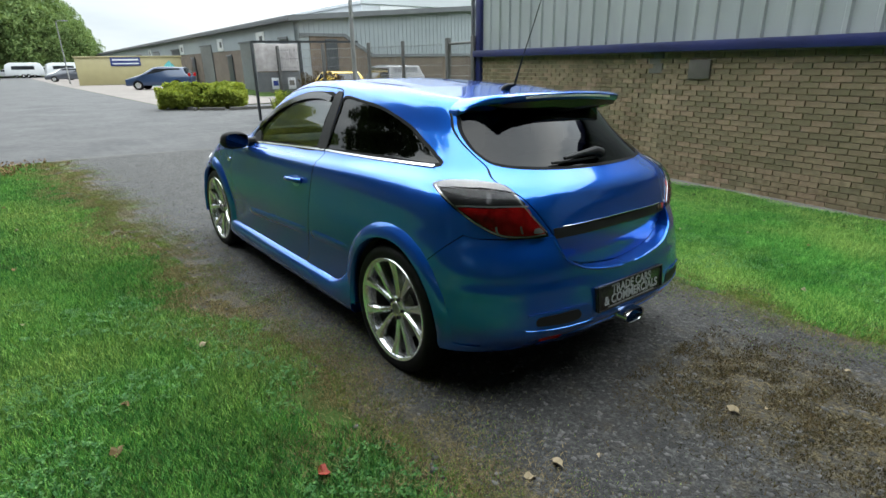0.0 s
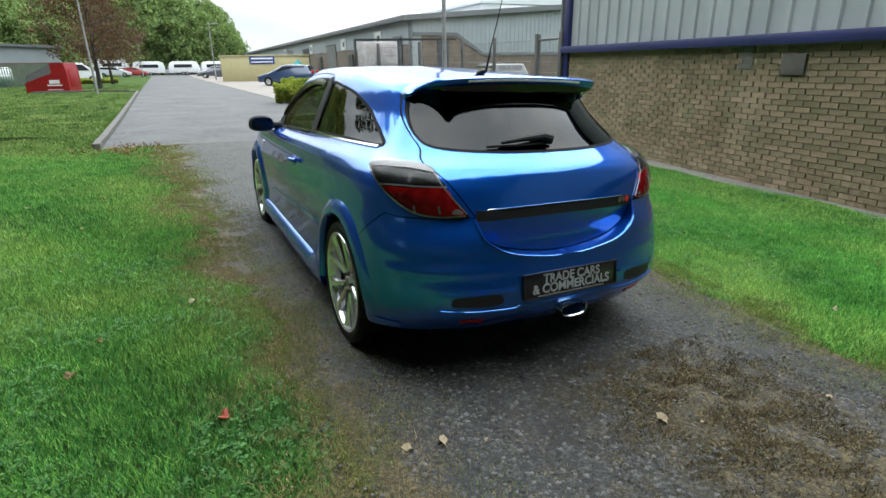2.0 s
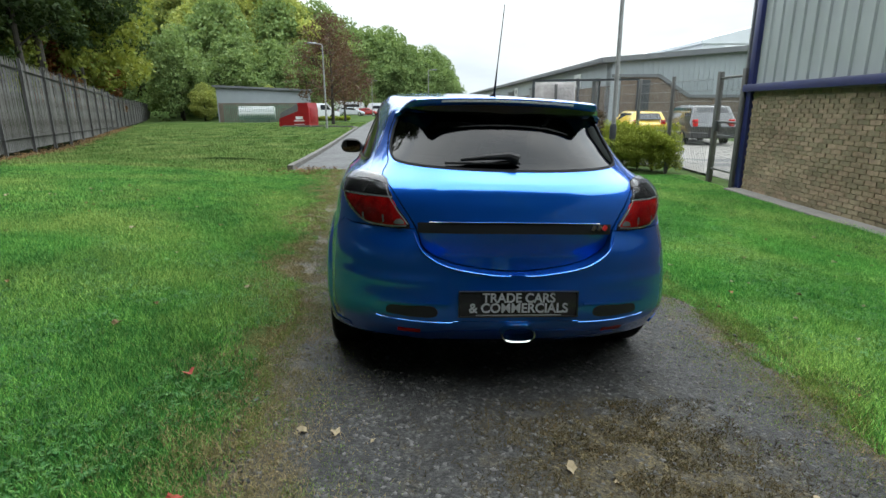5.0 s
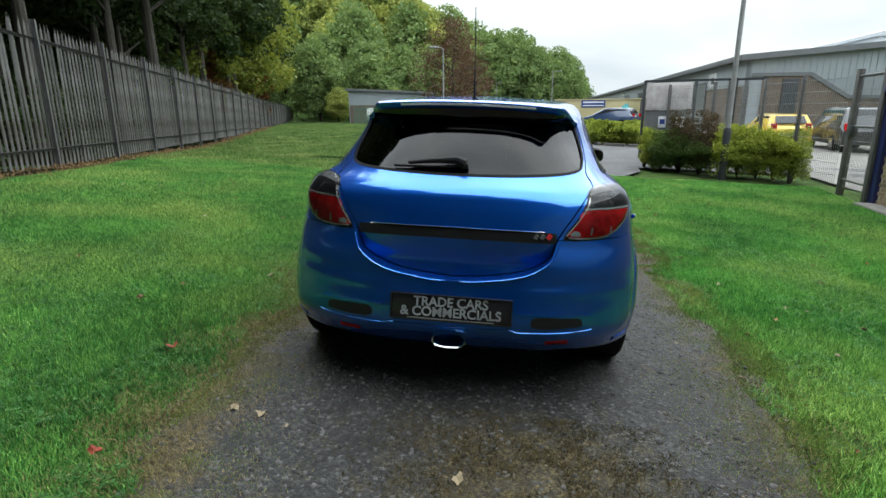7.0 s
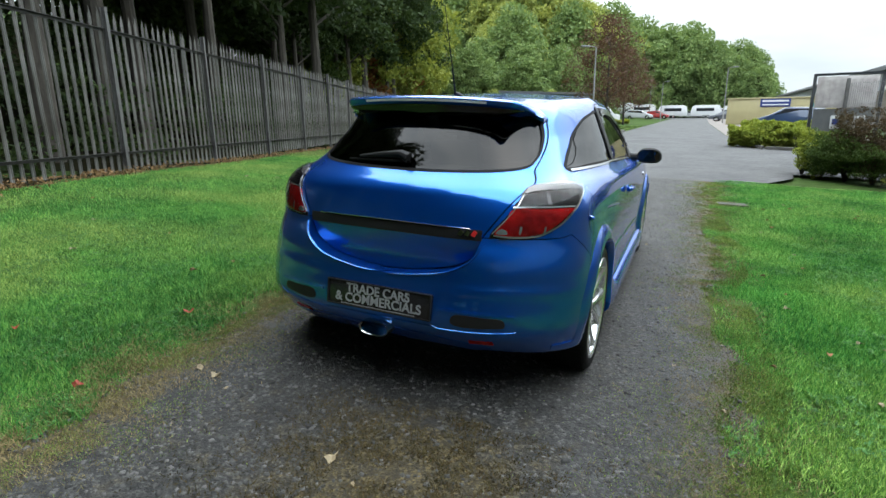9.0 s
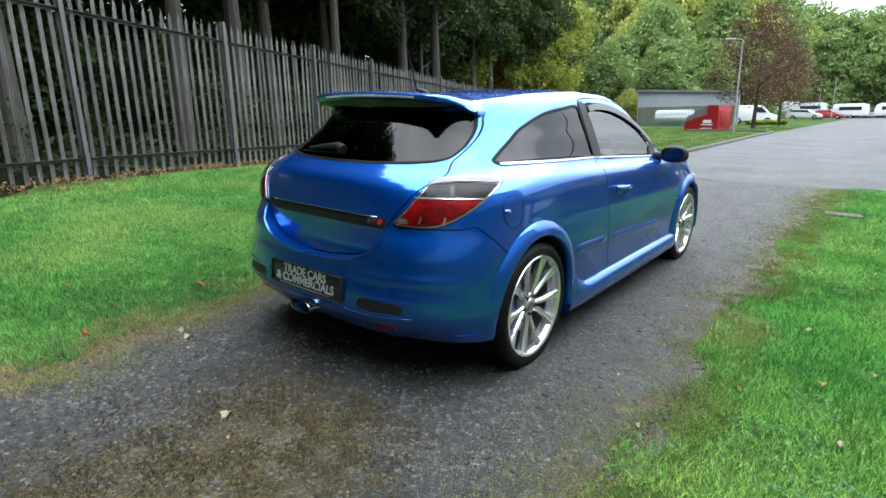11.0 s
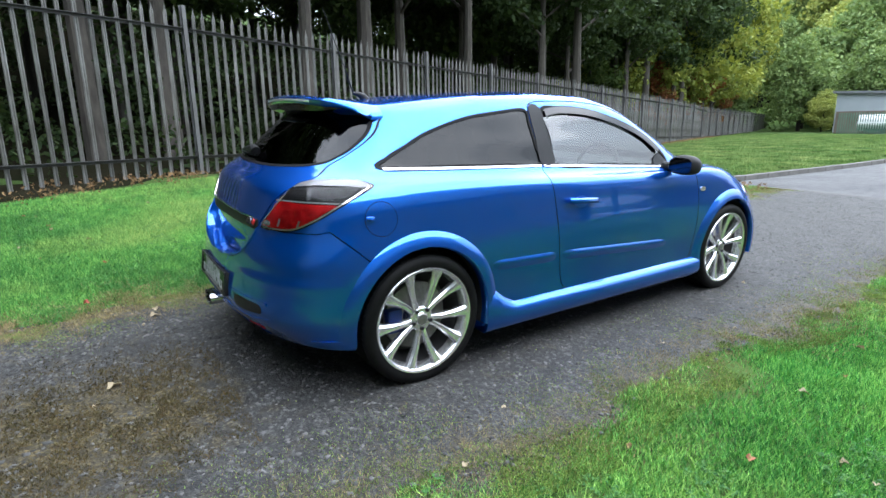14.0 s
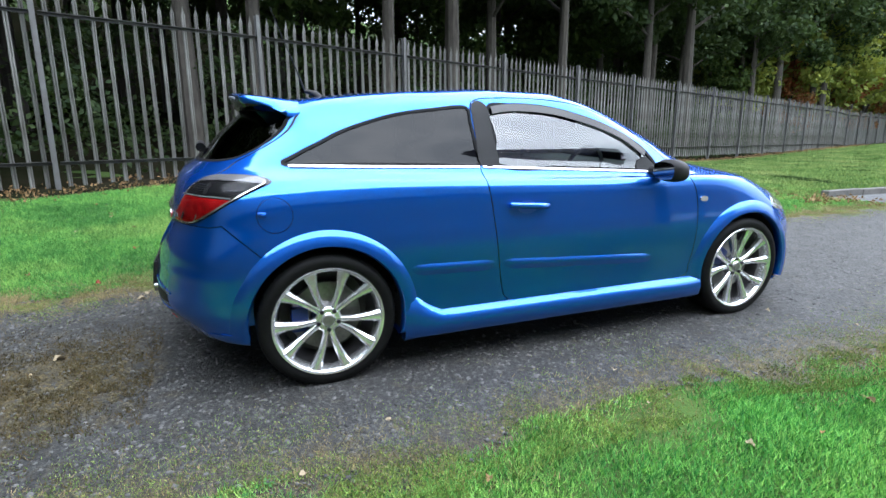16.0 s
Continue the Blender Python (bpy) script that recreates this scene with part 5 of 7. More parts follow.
wiper = part("rear_wiper", wb, BLACK_PLASTIC, tailgate, "black rear wiper")
wb = bmesh.new()
tube(wb, [tuple(onto_tail(x, 1.046 + 0.02 * (x + 0.3), 0.010)) for x in np.linspace(-0.31, 0.03, 10)], 0.006, 6)
part("wiper_blade", wb, RUBBER, wiper)

# cabin: floor, seats, dashboard and steering wheel
part("cabin_floor", boxed(-0.62, 0.62, -0.35, 2.0, 0.37, 0.40, 0.01), CABIN, car)


def seat_back(x, y, w, h, lean, name):
    bm = bmesh.new()
    box(bm, -w / 2, w / 2, -0.06, 0.06, 0, h, 0.045)
    for v in bm.verts:
        v.co.x *= 1 - 0.18 * (v.co.z / h) ** 2
        v.co.y -= v.co.z * lean
    ob = part(name, bm, SEAT_CLOTH, car, "black seat back")
    ob.matrix_local = Matrix.Translation((x, y, 0.52))
    hb = bmesh.new()
    box(hb, -0.12, 0.12, -0.045, 0.045, 0, 0.17, 0.04)
    head = part("headrest", hb, SEAT_CLOTH, ob)
    head.matrix_local = Matrix.Translation((0, -h * lean - 0.02, h + 0.03))
    return ob


for x in (-0.36, 0.36):
    seat_back(x, 1.08, 0.46, 0.56, 0.28, "front_seat")
    bm = boxed(-0.24, 0.24, -0.26, 0.26, 0, 0.14, 0.05)
    ob = part("seat_cushion", bm, SEAT_CLOTH, car)
    ob.matrix_local = Matrix.Translation((x, 1.33, 0.44))
    seat_back(x * 0.9, 0.22, 0.52, 0.48, 0.25, "rear_seat")
part("rear_bench", boxed(-0.58, 0.58, 0.2, 0.70, 0.42, 0.54, 0.05), SEAT_CLOTH, car)
part("parcel_shelf", boxed(-0.52, 0.52, -0.38, 0.08, 0.97, 0.99, 0.005), CABIN, car)
part("dashboard", boxed(-0.66, 0.66, 1.80, 2.22, 0.70, 0.955, 0.05), CABIN, car)
sw = bmesh.new()
tube(sw, [(0.36 + 0.18 * math.cos(a), 1.70 + 0.05 * math.sin(a), 0.90 + 0.17 * math.sin(a)) for a in np.linspace(0, 2 * math.pi, 28)], 0.015, 8, False)
tube(sw, [(0.19, 1.70, 0.90), (0.53, 1.70, 0.90)], 0.02, 8)
tube(sw, [(0.36, 1.70, 0.90), (0.36, 1.85, 0.84)], 0.03, 8)
part("steering_wheel", sw, CABIN, car)


# wheels
def lathe(profile, sides=64):
    """A ring turned about the x axis: profile of (radius, x)."""
    bm = bmesh.new()
    rings = [[bm.verts.new((x, r * math.cos(a), r * math.sin(a))) for a in np.linspace(0, 2 * math.pi, sides, endpoint=False)] for r, x in profile]
    for ra, rb in zip(rings, rings[1:]):
        for k in range(sides):
            bm.faces.new((ra[k], ra[(k + 1) % sides], rb[(k + 1) % sides], rb[k]))
    bmesh.ops.recalc_face_normals(bm, faces=bm.faces)
    return bm


def spoke(a, side):
    """One spoke of a pair about the angle a: the two run apart from the hub to the rim, and each widens outwards."""
    bm = bmesh.new()
    rows = []
    for r, half, x0, spread in ((0.045, 0.017, 0.074, 11.0), (0.075, 0.0145, 0.080, 11.5), (0.115, 0.0150, 0.086, 13.0), (0.165, 0.0180, 0.092, 15.0), (0.210, 0.0235, 0.100, 16.8), (0.247, 0.034, 0.109, 17.6)):
        turn = Matrix.Rotation(a + side * math.radians(spread), 3, "X")
        rows.append([bm.verts.new(turn @ Vector(c)) for c in ((x0 - 0.032, -half, r), (x0 - 0.009, -half, r), (x0, -half * 0.55, r), (x0 - 0.003, 0.0, r), (x0, half * 0.55, r), (x0 - 0.009, half, r), (x0 - 0.032, half, r))])
    n = len(rows[0])
    for ra, rb in zip(rows, rows[1:]):
        for k in range(n):
            bm.faces.new((ra[k], ra[(k + 1) % n], rb[(k + 1) % n], rb[k]))
    bm.faces.new(rows[0])
    bm.faces.new(rows[-1])
    bmesh.ops.recalc_face_normals(bm, faces=bm.faces)
    return bm


def wheel(x, y, s, turn):
    m = Matrix.Translation((x, y, 0.3215)) @ Matrix.Diagonal((s, 1, 1, 1)) @ Matrix.Rotation(turn, 4, "X")
    tyre = lathe([(0.256, 0.108), (0.266, 0.114), (0.288, 0.118), (0.306, 0.112), (0.317, 0.100), (0.3215, 0.085), (0.3225, 0.06), (0.3225, -0.07), (0.318, -0.10), (0.28, -0.115), (0.25, -0.11), (0.236, -0.10)], 72)
    w = part("wheel", tyre, RUBBER, car, "black low-profile tyre on a silver alloy wheel", angle=30)
    w.matrix_local = m
    gb = bmesh.new()
    for k in range(72):
        a = 2 * math.pi * k / 72
        for x0, x1 in ((0.045, 0.095), (-0.02, 0.03)):
            aa = a + (0.03 if x0 < 0 else 0)
            box(gb, x0, x1, -0.004, 0.004, 0.3205, 0.3235)
            vs = list(gb.verts)[-8:]
            bmesh.ops.rotate(gb, verts=vs, cent=(0, 0, 0), matrix=Matrix.Rotation(aa, 3, "X"))
    part("tread", gb, RUBBER, w, smooth=False)
    part("rim", lathe([(0.232, 0.050), (0.236, 0.085), (0.242, 0.104), (0.250, 0.1125), (0.2590, 0.115), (0.2625, 0.110), (0.2595, 0.098), (0.245, 0.07), (0.24, -0.08)]), ALLOY, w, "silver rim lip")
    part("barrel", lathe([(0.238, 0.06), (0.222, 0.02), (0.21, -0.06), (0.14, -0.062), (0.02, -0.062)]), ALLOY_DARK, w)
    part("brake_disc", lathe([(0.05, 0.012), (0.165, 0.012), (0.168, 0.0), (0.165, -0.012)], 48), STEEL, w)
    part("caliper", boxed(-0.015, 0.045, 0.085, 0.165, -0.06, 0.06, 0.012), material("blue_caliper", (0.006, 0.022, 0.13), rough=0.4) if "blue_caliper" not in bpy.data.materials else bpy.data.materials["blue_caliper"], w, "blue brake caliper")
    part("hub", lathe([(0.001, 0.080), (0.030, 0.080), (0.034, 0.076), (0.055, 0.076), (0.062, 0.070), (0.066, 0.05), (0.075, 0.02)], 40), ALLOY, w)
    part("hub_cap", lathe([(0.001, 0.0865), (0.024, 0.0865), (0.028, 0.083), (0.028, 0.078)], 32), STEEL, w, "grey centre cap")
    for k in range(5):
        a = 2 * math.pi * k / 5
        nb = bmesh.new()
        bmesh.ops.create_cone(nb, cap_ends=True, segments=8, radius1=0.0105, radius2=0.0095, depth=0.012, matrix=pose(0.078, 0, 0.049, 0, 90, 0))
        bmesh.ops.rotate(nb, verts=nb.verts, cent=(0, 0, 0), matrix=Matrix.Rotation(a, 3, "X"))
        part("wheel_bolt", nb, BLACK_PLASTIC, w)
        for d in (-1, 1):
            part("spoke", spoke(a, d), ALLOY, w)
    return w


for k, (x, y, s) in enumerate(((0.742, 0.0, 1), (0.742, 2.614, 1), (-0.742, 0.0, -1), (-0.742, 2.614, -1))):
    wheel(x, y, s, (math.pi, 2.6, 0.3, 1.1)[k])


# ---- palisade fence ----
def on_line(k):
    p = FENCE_0 + FENCE_DIR * 2.75 * k
    return float(p[0]), float(p[1])


def fence_top(k):
    return 2.86 - 0.035 * max(k, 0) * (1 if k < 12 else 12 / k) - 0.01 * k * (k > 12)


FENCE_YAW = math.degrees(math.atan2(-FENCE_DIR[0], FENCE_DIR[1]))
fence = thing("fence", "tall weathered galvanised steel palisade fence below the woods", "fence", kind="structure")


def pale_mesh():
    """A W-section steel pale with a pointed, split top, 2.37 m high; its face looks along +x."""
    v, f = [], []
    prof = [(-0.026, -0.008), (-0.018, 0.008), (-0.009, 0.007), (0.0, -0.009), (0.009, 0.007), (0.018, 0.008), (0.026, -0.008)]
    tops = [2.125, 2.155, 2.19, 2.25, 2.19, 2.155, 2.125]
    for (y, x), t in zip(prof, tops):
        v += [(x, y, -0.12), (x, y, 2.06), (x * 0.4, y * 0.55 if t > 2.2 else y, t)]
    n = len(prof)
    for i in range(n - 1):
        a, b = i * 3, (i + 1) * 3
        f += [(a, b, b + 1, a + 1), (a + 1, b + 1, b + 2, a + 2)]
    back = len(v)
    v += [(x - 0.004, y, z) for x, y, z in v]
    f += [tuple(back + q for q in reversed(face)) for face in f]
    return v, f


pv, pf = pale_mesh()
pale_me = raw_mesh("pale", pv, pf)
pale_me.materials.append(GALV)
post_bm = bmesh.new()
box(post_bm, -0.040, -0.033, -0.028, 0.028, -0.5, 2.23)
box(post_bm, 0.033, 0.040, -0.028, 0.028, -0.5, 2.23)
box(post_bm, -0.033, 0.033, -0.004, 0.004, -0.5, 2.23)
post_me = bpy.data.meshes.new("post")
post_bm.to_mesh(post_me)
post_bm.free()
post_me.materials.append(GALV_POST)
rail_bm = bmesh.new()
box(rail_bm, -0.026, -0.020, 0.04, 2.71, -0.022, 0.020)
box(rail_bm, -0.020, 0.022, 0.04, 2.71, 0.014, 0.020)
rail_me = bpy.data.meshes.new("rail")
rail_bm.to_mesh(rail_me)
rail_bm.free()
rail_me.materials.append(GALV_RAIL)

far_v, far_f = [], []
rng = random.Random(5)
for k in range(-4, 29):
    x, y = on_line(k)
    top = fence_top(k)
    post = new("post", post_me)
    post.parent = fence
    post.matrix_world = pose(x + 0.01, y - 0.02, top - 2.23, rng.uniform(-0.4, 0.4), rng.uniform(-0.4, 0.4), FENCE_YAW)
    if k == 28:
        break
    x1, y1 = on_line(k + 1)
    slope = math.degrees(math.atan2(fence_top(k + 1) - top, 2.75))
    for dz in (0.15, 1.91):
        rail = new("rail", rail_me)
        rail.parent = fence
        rail.matrix_world = pose(x, y, top - 2.24 + dz + 0.02, 0, 0, FENCE_YAW) @ pose(0, 0, 0, slope, 0, 0)
    for i in range(17):
        t = (i + 0.75) / 17.5
        px, py = x + (x1 - x) * t, y + (y1 - y) * t
        pz = top + (fence_top(k + 1) - top) * t - 2.25 + rng.uniform(-0.008, 0.008)
        m = pose(px - 0.040 * FENCE_DIR[1], py + 0.040 * FENCE_DIR[0], pz, rng.uniform(-0.5, 0.5), rng.uniform(-0.6, 0.6), FENCE_YAW + rng.uniform(-3, 3))
        if k < 13:
            pale = new("pale", pale_me)
            pale.parent = fence
            pale.matrix_world = m
        else:
            base = len(far_v)
            far_v += [tuple(m @ Vector(c)) for c in pv]
            far_f += [tuple(base + q for q in face) for face in pf]
far_pales = mesh_part("far_pales", raw_mesh("far_pales", far_v, far_f), GALV, fence, "far run of steel pales", smooth=False)
tagged(far_pales, kind="stuff")


# ---- brick and steel building on the right ----
WALL_A, WALL_B = np.array([6.40, 7.10]), np.array([5.76, 2.16])
WALL_DIR = (WALL_B - WALL_A) / np.linalg.norm(WALL_B - WALL_A)
WALL_YAW = math.degrees(math.atan2(WALL_DIR[1], WALL_DIR[0]))
# local frame: x runs along the wall from the corner towards the drive's end, y into the building
WALL = pose(float(WALL_A[0]), float(WALL_A[1]), 0, 0, 0, WALL_YAW)
hall = thing("wall_east", "brick and pale steel industrial hall with navy trim beside the lawn", "building", WALL, kind="structure")
LEN = 24.0
part("brick_core", boxed(0.0, LEN, 0.012, 0.25, -0.6, 1.60), MORTAR, hall, "pale mortar behind the bricks", smooth=False)
part("end_wall", boxed(0.0, 0.25, 0.25, 16, -0.6, 1.60), MORTAR, hall, smooth=False)
part("plinth", boxed(-0.05, LEN, -0.31, 0.012, -0.7, -0.262, 0.012), CONCRETE, hall, "worn concrete plinth at the foot of the bricks")
part("vent_cover", boxed(5.12, 5.45, -0.035, 0.004, 1.21, 1.47, 0.008), material("brown_grey_vent", (0.11, 0.10, 0.085), rough=0.7, vary=0.3, scale=8), hall, "brown-grey vent cover")
part("navy_sill", boxed(-0.28, LEN, -0.10, 0.3, 1.60, 1.70, 0.006), NAVY, hall, "navy blue steel sill band")
part("sill_edge", boxed(-0.28, LEN, -0.115, -0.095, 1.585, 1.72, 0.004), NAVY, hall)
cl = bmesh.new()
prof = []
xx = 0.0
while xx < LEN:
    prof += [(xx, 0.0), (xx + 0.235, 0.0), (xx + 0.255, -0.032), (xx + 0.300, -0.032), (xx + 0.320, 0.0)]
    xx += 0.32
lo = [cl.verts.new((a, b + 0.02, 1.70)) for a, b in prof]
hi = [cl.verts.new((a, b + 0.02, 4.5)) for a, b in prof]
for i in range(len(prof) - 1):
    cl.faces.new((lo[i], lo[i + 1], hi[i + 1], hi[i]))
bmesh.ops.recalc_face_normals(cl, faces=cl.faces)
thicken(cl, 0.03)
part("cladding", cl, CLADDING, hall, "pale grey ribbed steel cladding", smooth=False)
part("hall_inside", boxed(0.05, LEN, 0.30, 16, 1.60, 4.5), CLADDING, hall, smooth=False)
part("roof_edge", boxed(-0.3, LEN, -0.15, 16.2, 4.5, 4.75, 0.02), NAVY, hall)
part("corner_column", boxed(-0.16, 0.02, -0.06, 0.16, -0.5, 4.5, 0.01), NAVY, hall, "navy blue steel corner column")
part("corner_column", boxed(-0.42, -0.36, 0.00, 0.08, -0.5, 4.5, 0.01), GREY_STEEL, hall, "grey downpipe at the corner")
part("column_bracket", boxed(-0.19, -0.16, -0.03, 0.03, 2.68, 2.74, 0.005), NAVY, hall)
part("vent_block", boxed(4.42, 4.66, -0.006, 0.02, 1.28, 1.58, 0.004), CONCRETE, hall, "grey patch block in the brickwork")
# bricks: courses of 75 mm, the nearest as pieces of their own
brick_bm = bmesh.new()
box(brick_bm, -0.1065, 0.1065, -0.006, 0.02, -0.0315, 0.0315, 0.003)
for v in brick_bm.verts:
    v.co.y = max(v.co.y, -0.006)
brick_me = bpy.data.meshes.new("brick")
brick_bm.to_mesh(brick_me)
brick_bm.free()
brick_me.materials.append(BRICK)
rest_v, rest_f = [], []
cube_f = [(0, 1, 2, 3), (4, 7, 6, 5), (0, 4, 5, 1), (1, 5, 6, 2), (2, 6, 7, 3), (3, 7, 4, 0)]
count = 0
for row in range(25):
    z = -0.235 + row * 0.0735
    off = 0.112 if row % 2 else 0.0
    for c in range(int(LEN / 0.225)):
        x = c * 0.225 + off + 0.11
        if 4.40 < x < 4.68 and z > 1.27:
            continue
        if 5.0 < x < 8.0 and z > 0.1 and count < 290:
            ob = new("brick", brick_me)
            ob.parent = hall
            ob.matrix_local = pose(x + rng.uniform(-0.002, 0.002), rng.uniform(-0.002, 0.002), z, 0, rng.uniform(-0.3, 0.3), rng.uniform(-0.4, 0.4))
            count += 1
        else:
            j = rng.uniform(-0.002, 0.002)
            b = len(rest_v)
            hx, hz = 0.1065 + rng.uniform(-0.002, 0.001), 0.0315 + rng.uniform(-0.001, 0.001)
            rest_v += [(x - hx, -0.006 + j, z - hz), (x + hx, -0.006 + j, z - hz), (x + hx, -0.006 + j, z + hz), (x - hx, -0.006 + j, z + hz),
                       (x - hx, 0.02, z - hz), (x + hx, 0.02, z - hz), (x + hx, 0.02, z + hz), (x - hx, 0.02, z + hz)]
            rest_f += [tuple(b + q for q in f) for f in cube_f]
rest = mesh_part("bricks", raw_mesh("bricks", rest_v, rest_f), BRICK_REST, hall, "buff brown facing bricks", smooth=False)
tagged(rest, kind="stuff")


# ---- mesh fence and gate by the hall ----
def mesh_panel(name, a, b, za, zb, label, parent=None):
    """A welded wire panel between two places."""
    bm = bmesh.new()
    a, b = Vector(a), Vector(b)
    length = (b - a).length
    n = int(length / 0.055)
    for i in range(n + 1):
        p = a.lerp(b, i / n)
        z0, z1 = float(height(p.x, p.y)) + 0.08 + za, zb
        tube(bm, [(p.x, p.y, z0), (p.x, p.y, z1)], 0.0035, 4, False)
    for z in np.linspace(0.05, zb - 0.03, 9):
        tube(bm, [(a.x, a.y, z), (b.x, b.y, z)], 0.004, 4, False)
    return part(name, bm, GREY_STEEL, parent, label, smooth=False)


mesh_fence = thing("mesh_fence", "grey welded mesh fence with square posts round the compound", "fence", kind="structure")
mesh_pts = [(6.50, 8.62), (6.30, 9.95), (6.05, 11.2), (5.35, 12.5), (4.55, 13.75)]
for (xa, ya), (xb, yb) in zip(mesh_pts, mesh_pts[1:]):
    mesh_panel("mesh", (xa, ya, 0), (xb, yb, 0), 0, 1.92, "", mesh_fence)
for x, y in mesh_pts[1:]:
    part("post", boxed(x - 0.035, x + 0.035, y - 0.035, y + 0.035, float(height(x, y)) - 0.2, 2.02, 0.004), GALV_POST, mesh_fence)
gate = thing("gate", "grey steel mesh gate standing beside the hall corner", "gate")
for x, y in ((6.52, 8.40), (6.36, 7.32)):
    part("gate_post", boxed(x - 0.05, x + 0.05, y - 0.05, y + 0.05, float(height(x, y)) - 0.2, 2.03, 0.005), GALV_POST, gate)
mesh_panel("gate_mesh", (6.50, 8.30, 0), (6.38, 7.42, 0), 0.05, 1.90, "", gate)
for z in (0.0, 1.0, 1.90):
    gb = bmesh.new()
    tube(gb, [(6.51, 8.36, z), (6.37, 7.36, z)], 0.022, 8)
    part("gate_rail", gb, GALV_POST, gate)
part("gate_lock", boxed(6.46, 6.56, 8.24, 8.36, 0.80, 1.02, 0.01), DARK_DOOR, gate, "dark lock box")

# notice board at the estate entrance
board = thing("notice_board", "weathered pale notice board on a dark steel frame", "sign")
bx, by = 3.95, 14.0
for dx, dy in ((-0.05, 0.0), (1.28, -0.28)):
    part("board_post", boxed(bx + dx - 0.035, bx + dx + 0.035, by + dy - 0.035, by + dy + 0.035, -0.2, 2.15, 0.004), DARK_DOOR, board)
panel = part("panel", boxed(0.0, 1.22, -0.02, 0.02, 1.33, 2.08, 0.006), SIGN_WHITE, board, "faded pale panel")
panel.matrix_world = pose(bx, by - 0.05, 0, 0, 0, -12)
for i in range(9):
    bar = part("faded_line", boxed(0.06 + 0.13 * i, 0.14 + 0.13 * i, -0.026, -0.02, 1.42, 2.0), SIGN_WHITE, panel, smooth=False)
for dx in (0.38, 0.85):
    nt_ = part("notice", boxed(dx, dx + 0.22, -0.03, -0.02, 0.82, 1.14, 0.002), WHITE_PAINT, board, "small white notice")
    nt_.matrix_world = pose(bx, by - 0.05, 0, 0, 0, -12)
    part("notice_text", boxed(dx + 0.04, dx + 0.18, -0.034, -0.03, 0.92, 1.06), SIGN_BLUE if dx < 0.5 else PAVING, nt_, smooth=False)
lattice = part("backing", boxed(0.0, 1.22, 0.02, 0.04, 0.75, 1.30), GREY_STEEL, board, "grey backing sheet")
lattice.matrix_world = pose(bx, by - 0.05, 0, 0, 0, -12)
rail_ = part("top_rail", boxed(-0.05, 3.1, -0.03, 0.03, 2.10, 2.16), DARK_DOOR, board)
rail_.matrix_world = pose(bx, by - 0.03, 0, 0, 0, -12)


# ---- lamp columns ----
def lamp_column(x, y, z0, tall, yaw, label, sleeve=False):
    root = thing("street_lamp", label, "street lamp", pose(x, y, z0, 0, 0, yaw), group="lamp columns along the road")
    bm = bmesh.new()
    tube(bm, [(0, 0, -0.3), (0, 0, 0.9), (0, 0, 0.95), (0, 0, tall)], [0.075, 0.072, 0.055, 0.042], 14)
    part("column", bm, LAMP_STEEL, root)
    bm = bmesh.new()
    tube(bm, [(0, 0, tall), (0, -0.1, tall + 0.06), (0, -0.45, tall + 0.09)], [0.035, 0.03, 0.028], 10)
    part("arm", bm, LAMP_STEEL, root)
    bm = boxed(-0.11, 0.11, -0.95, -0.4, tall + 0.03, tall + 0.13, 0.03)
    part("lantern", bm, GREY_STEEL, root, "grey lantern head")
    if sleeve:
        bm = bmesh.new()
        tube(bm, [(0, 0, -0.2), (0, 0, 1.05), (0, 0, 1.12)], [0.085, 0.083, 0.06], 14)
        part("sleeve", bm, DARK_DOOR, root, "dark painted base sleeve")
    return root


lamp_column(4.93, 10.1, -0.2, 6.6, -80, "grey steel lamp column with a dark base in the hedge", True)
lamp_column(-4.63, 32.6, 0.15, 5.0, -60, "grey steel lamp column at the lawn corner")
lamp_column(3.9, 61.8, 0.12, 5.5, 90, "grey steel lamp column beside the cream building")
lamp_column(-3.4, 84, 0.12, 5.4, 60, "grey steel lamp column far along the road")
lamp_column(-6.0, 98, 0.12, 5.4, 60, "grey steel lamp column by the car park")


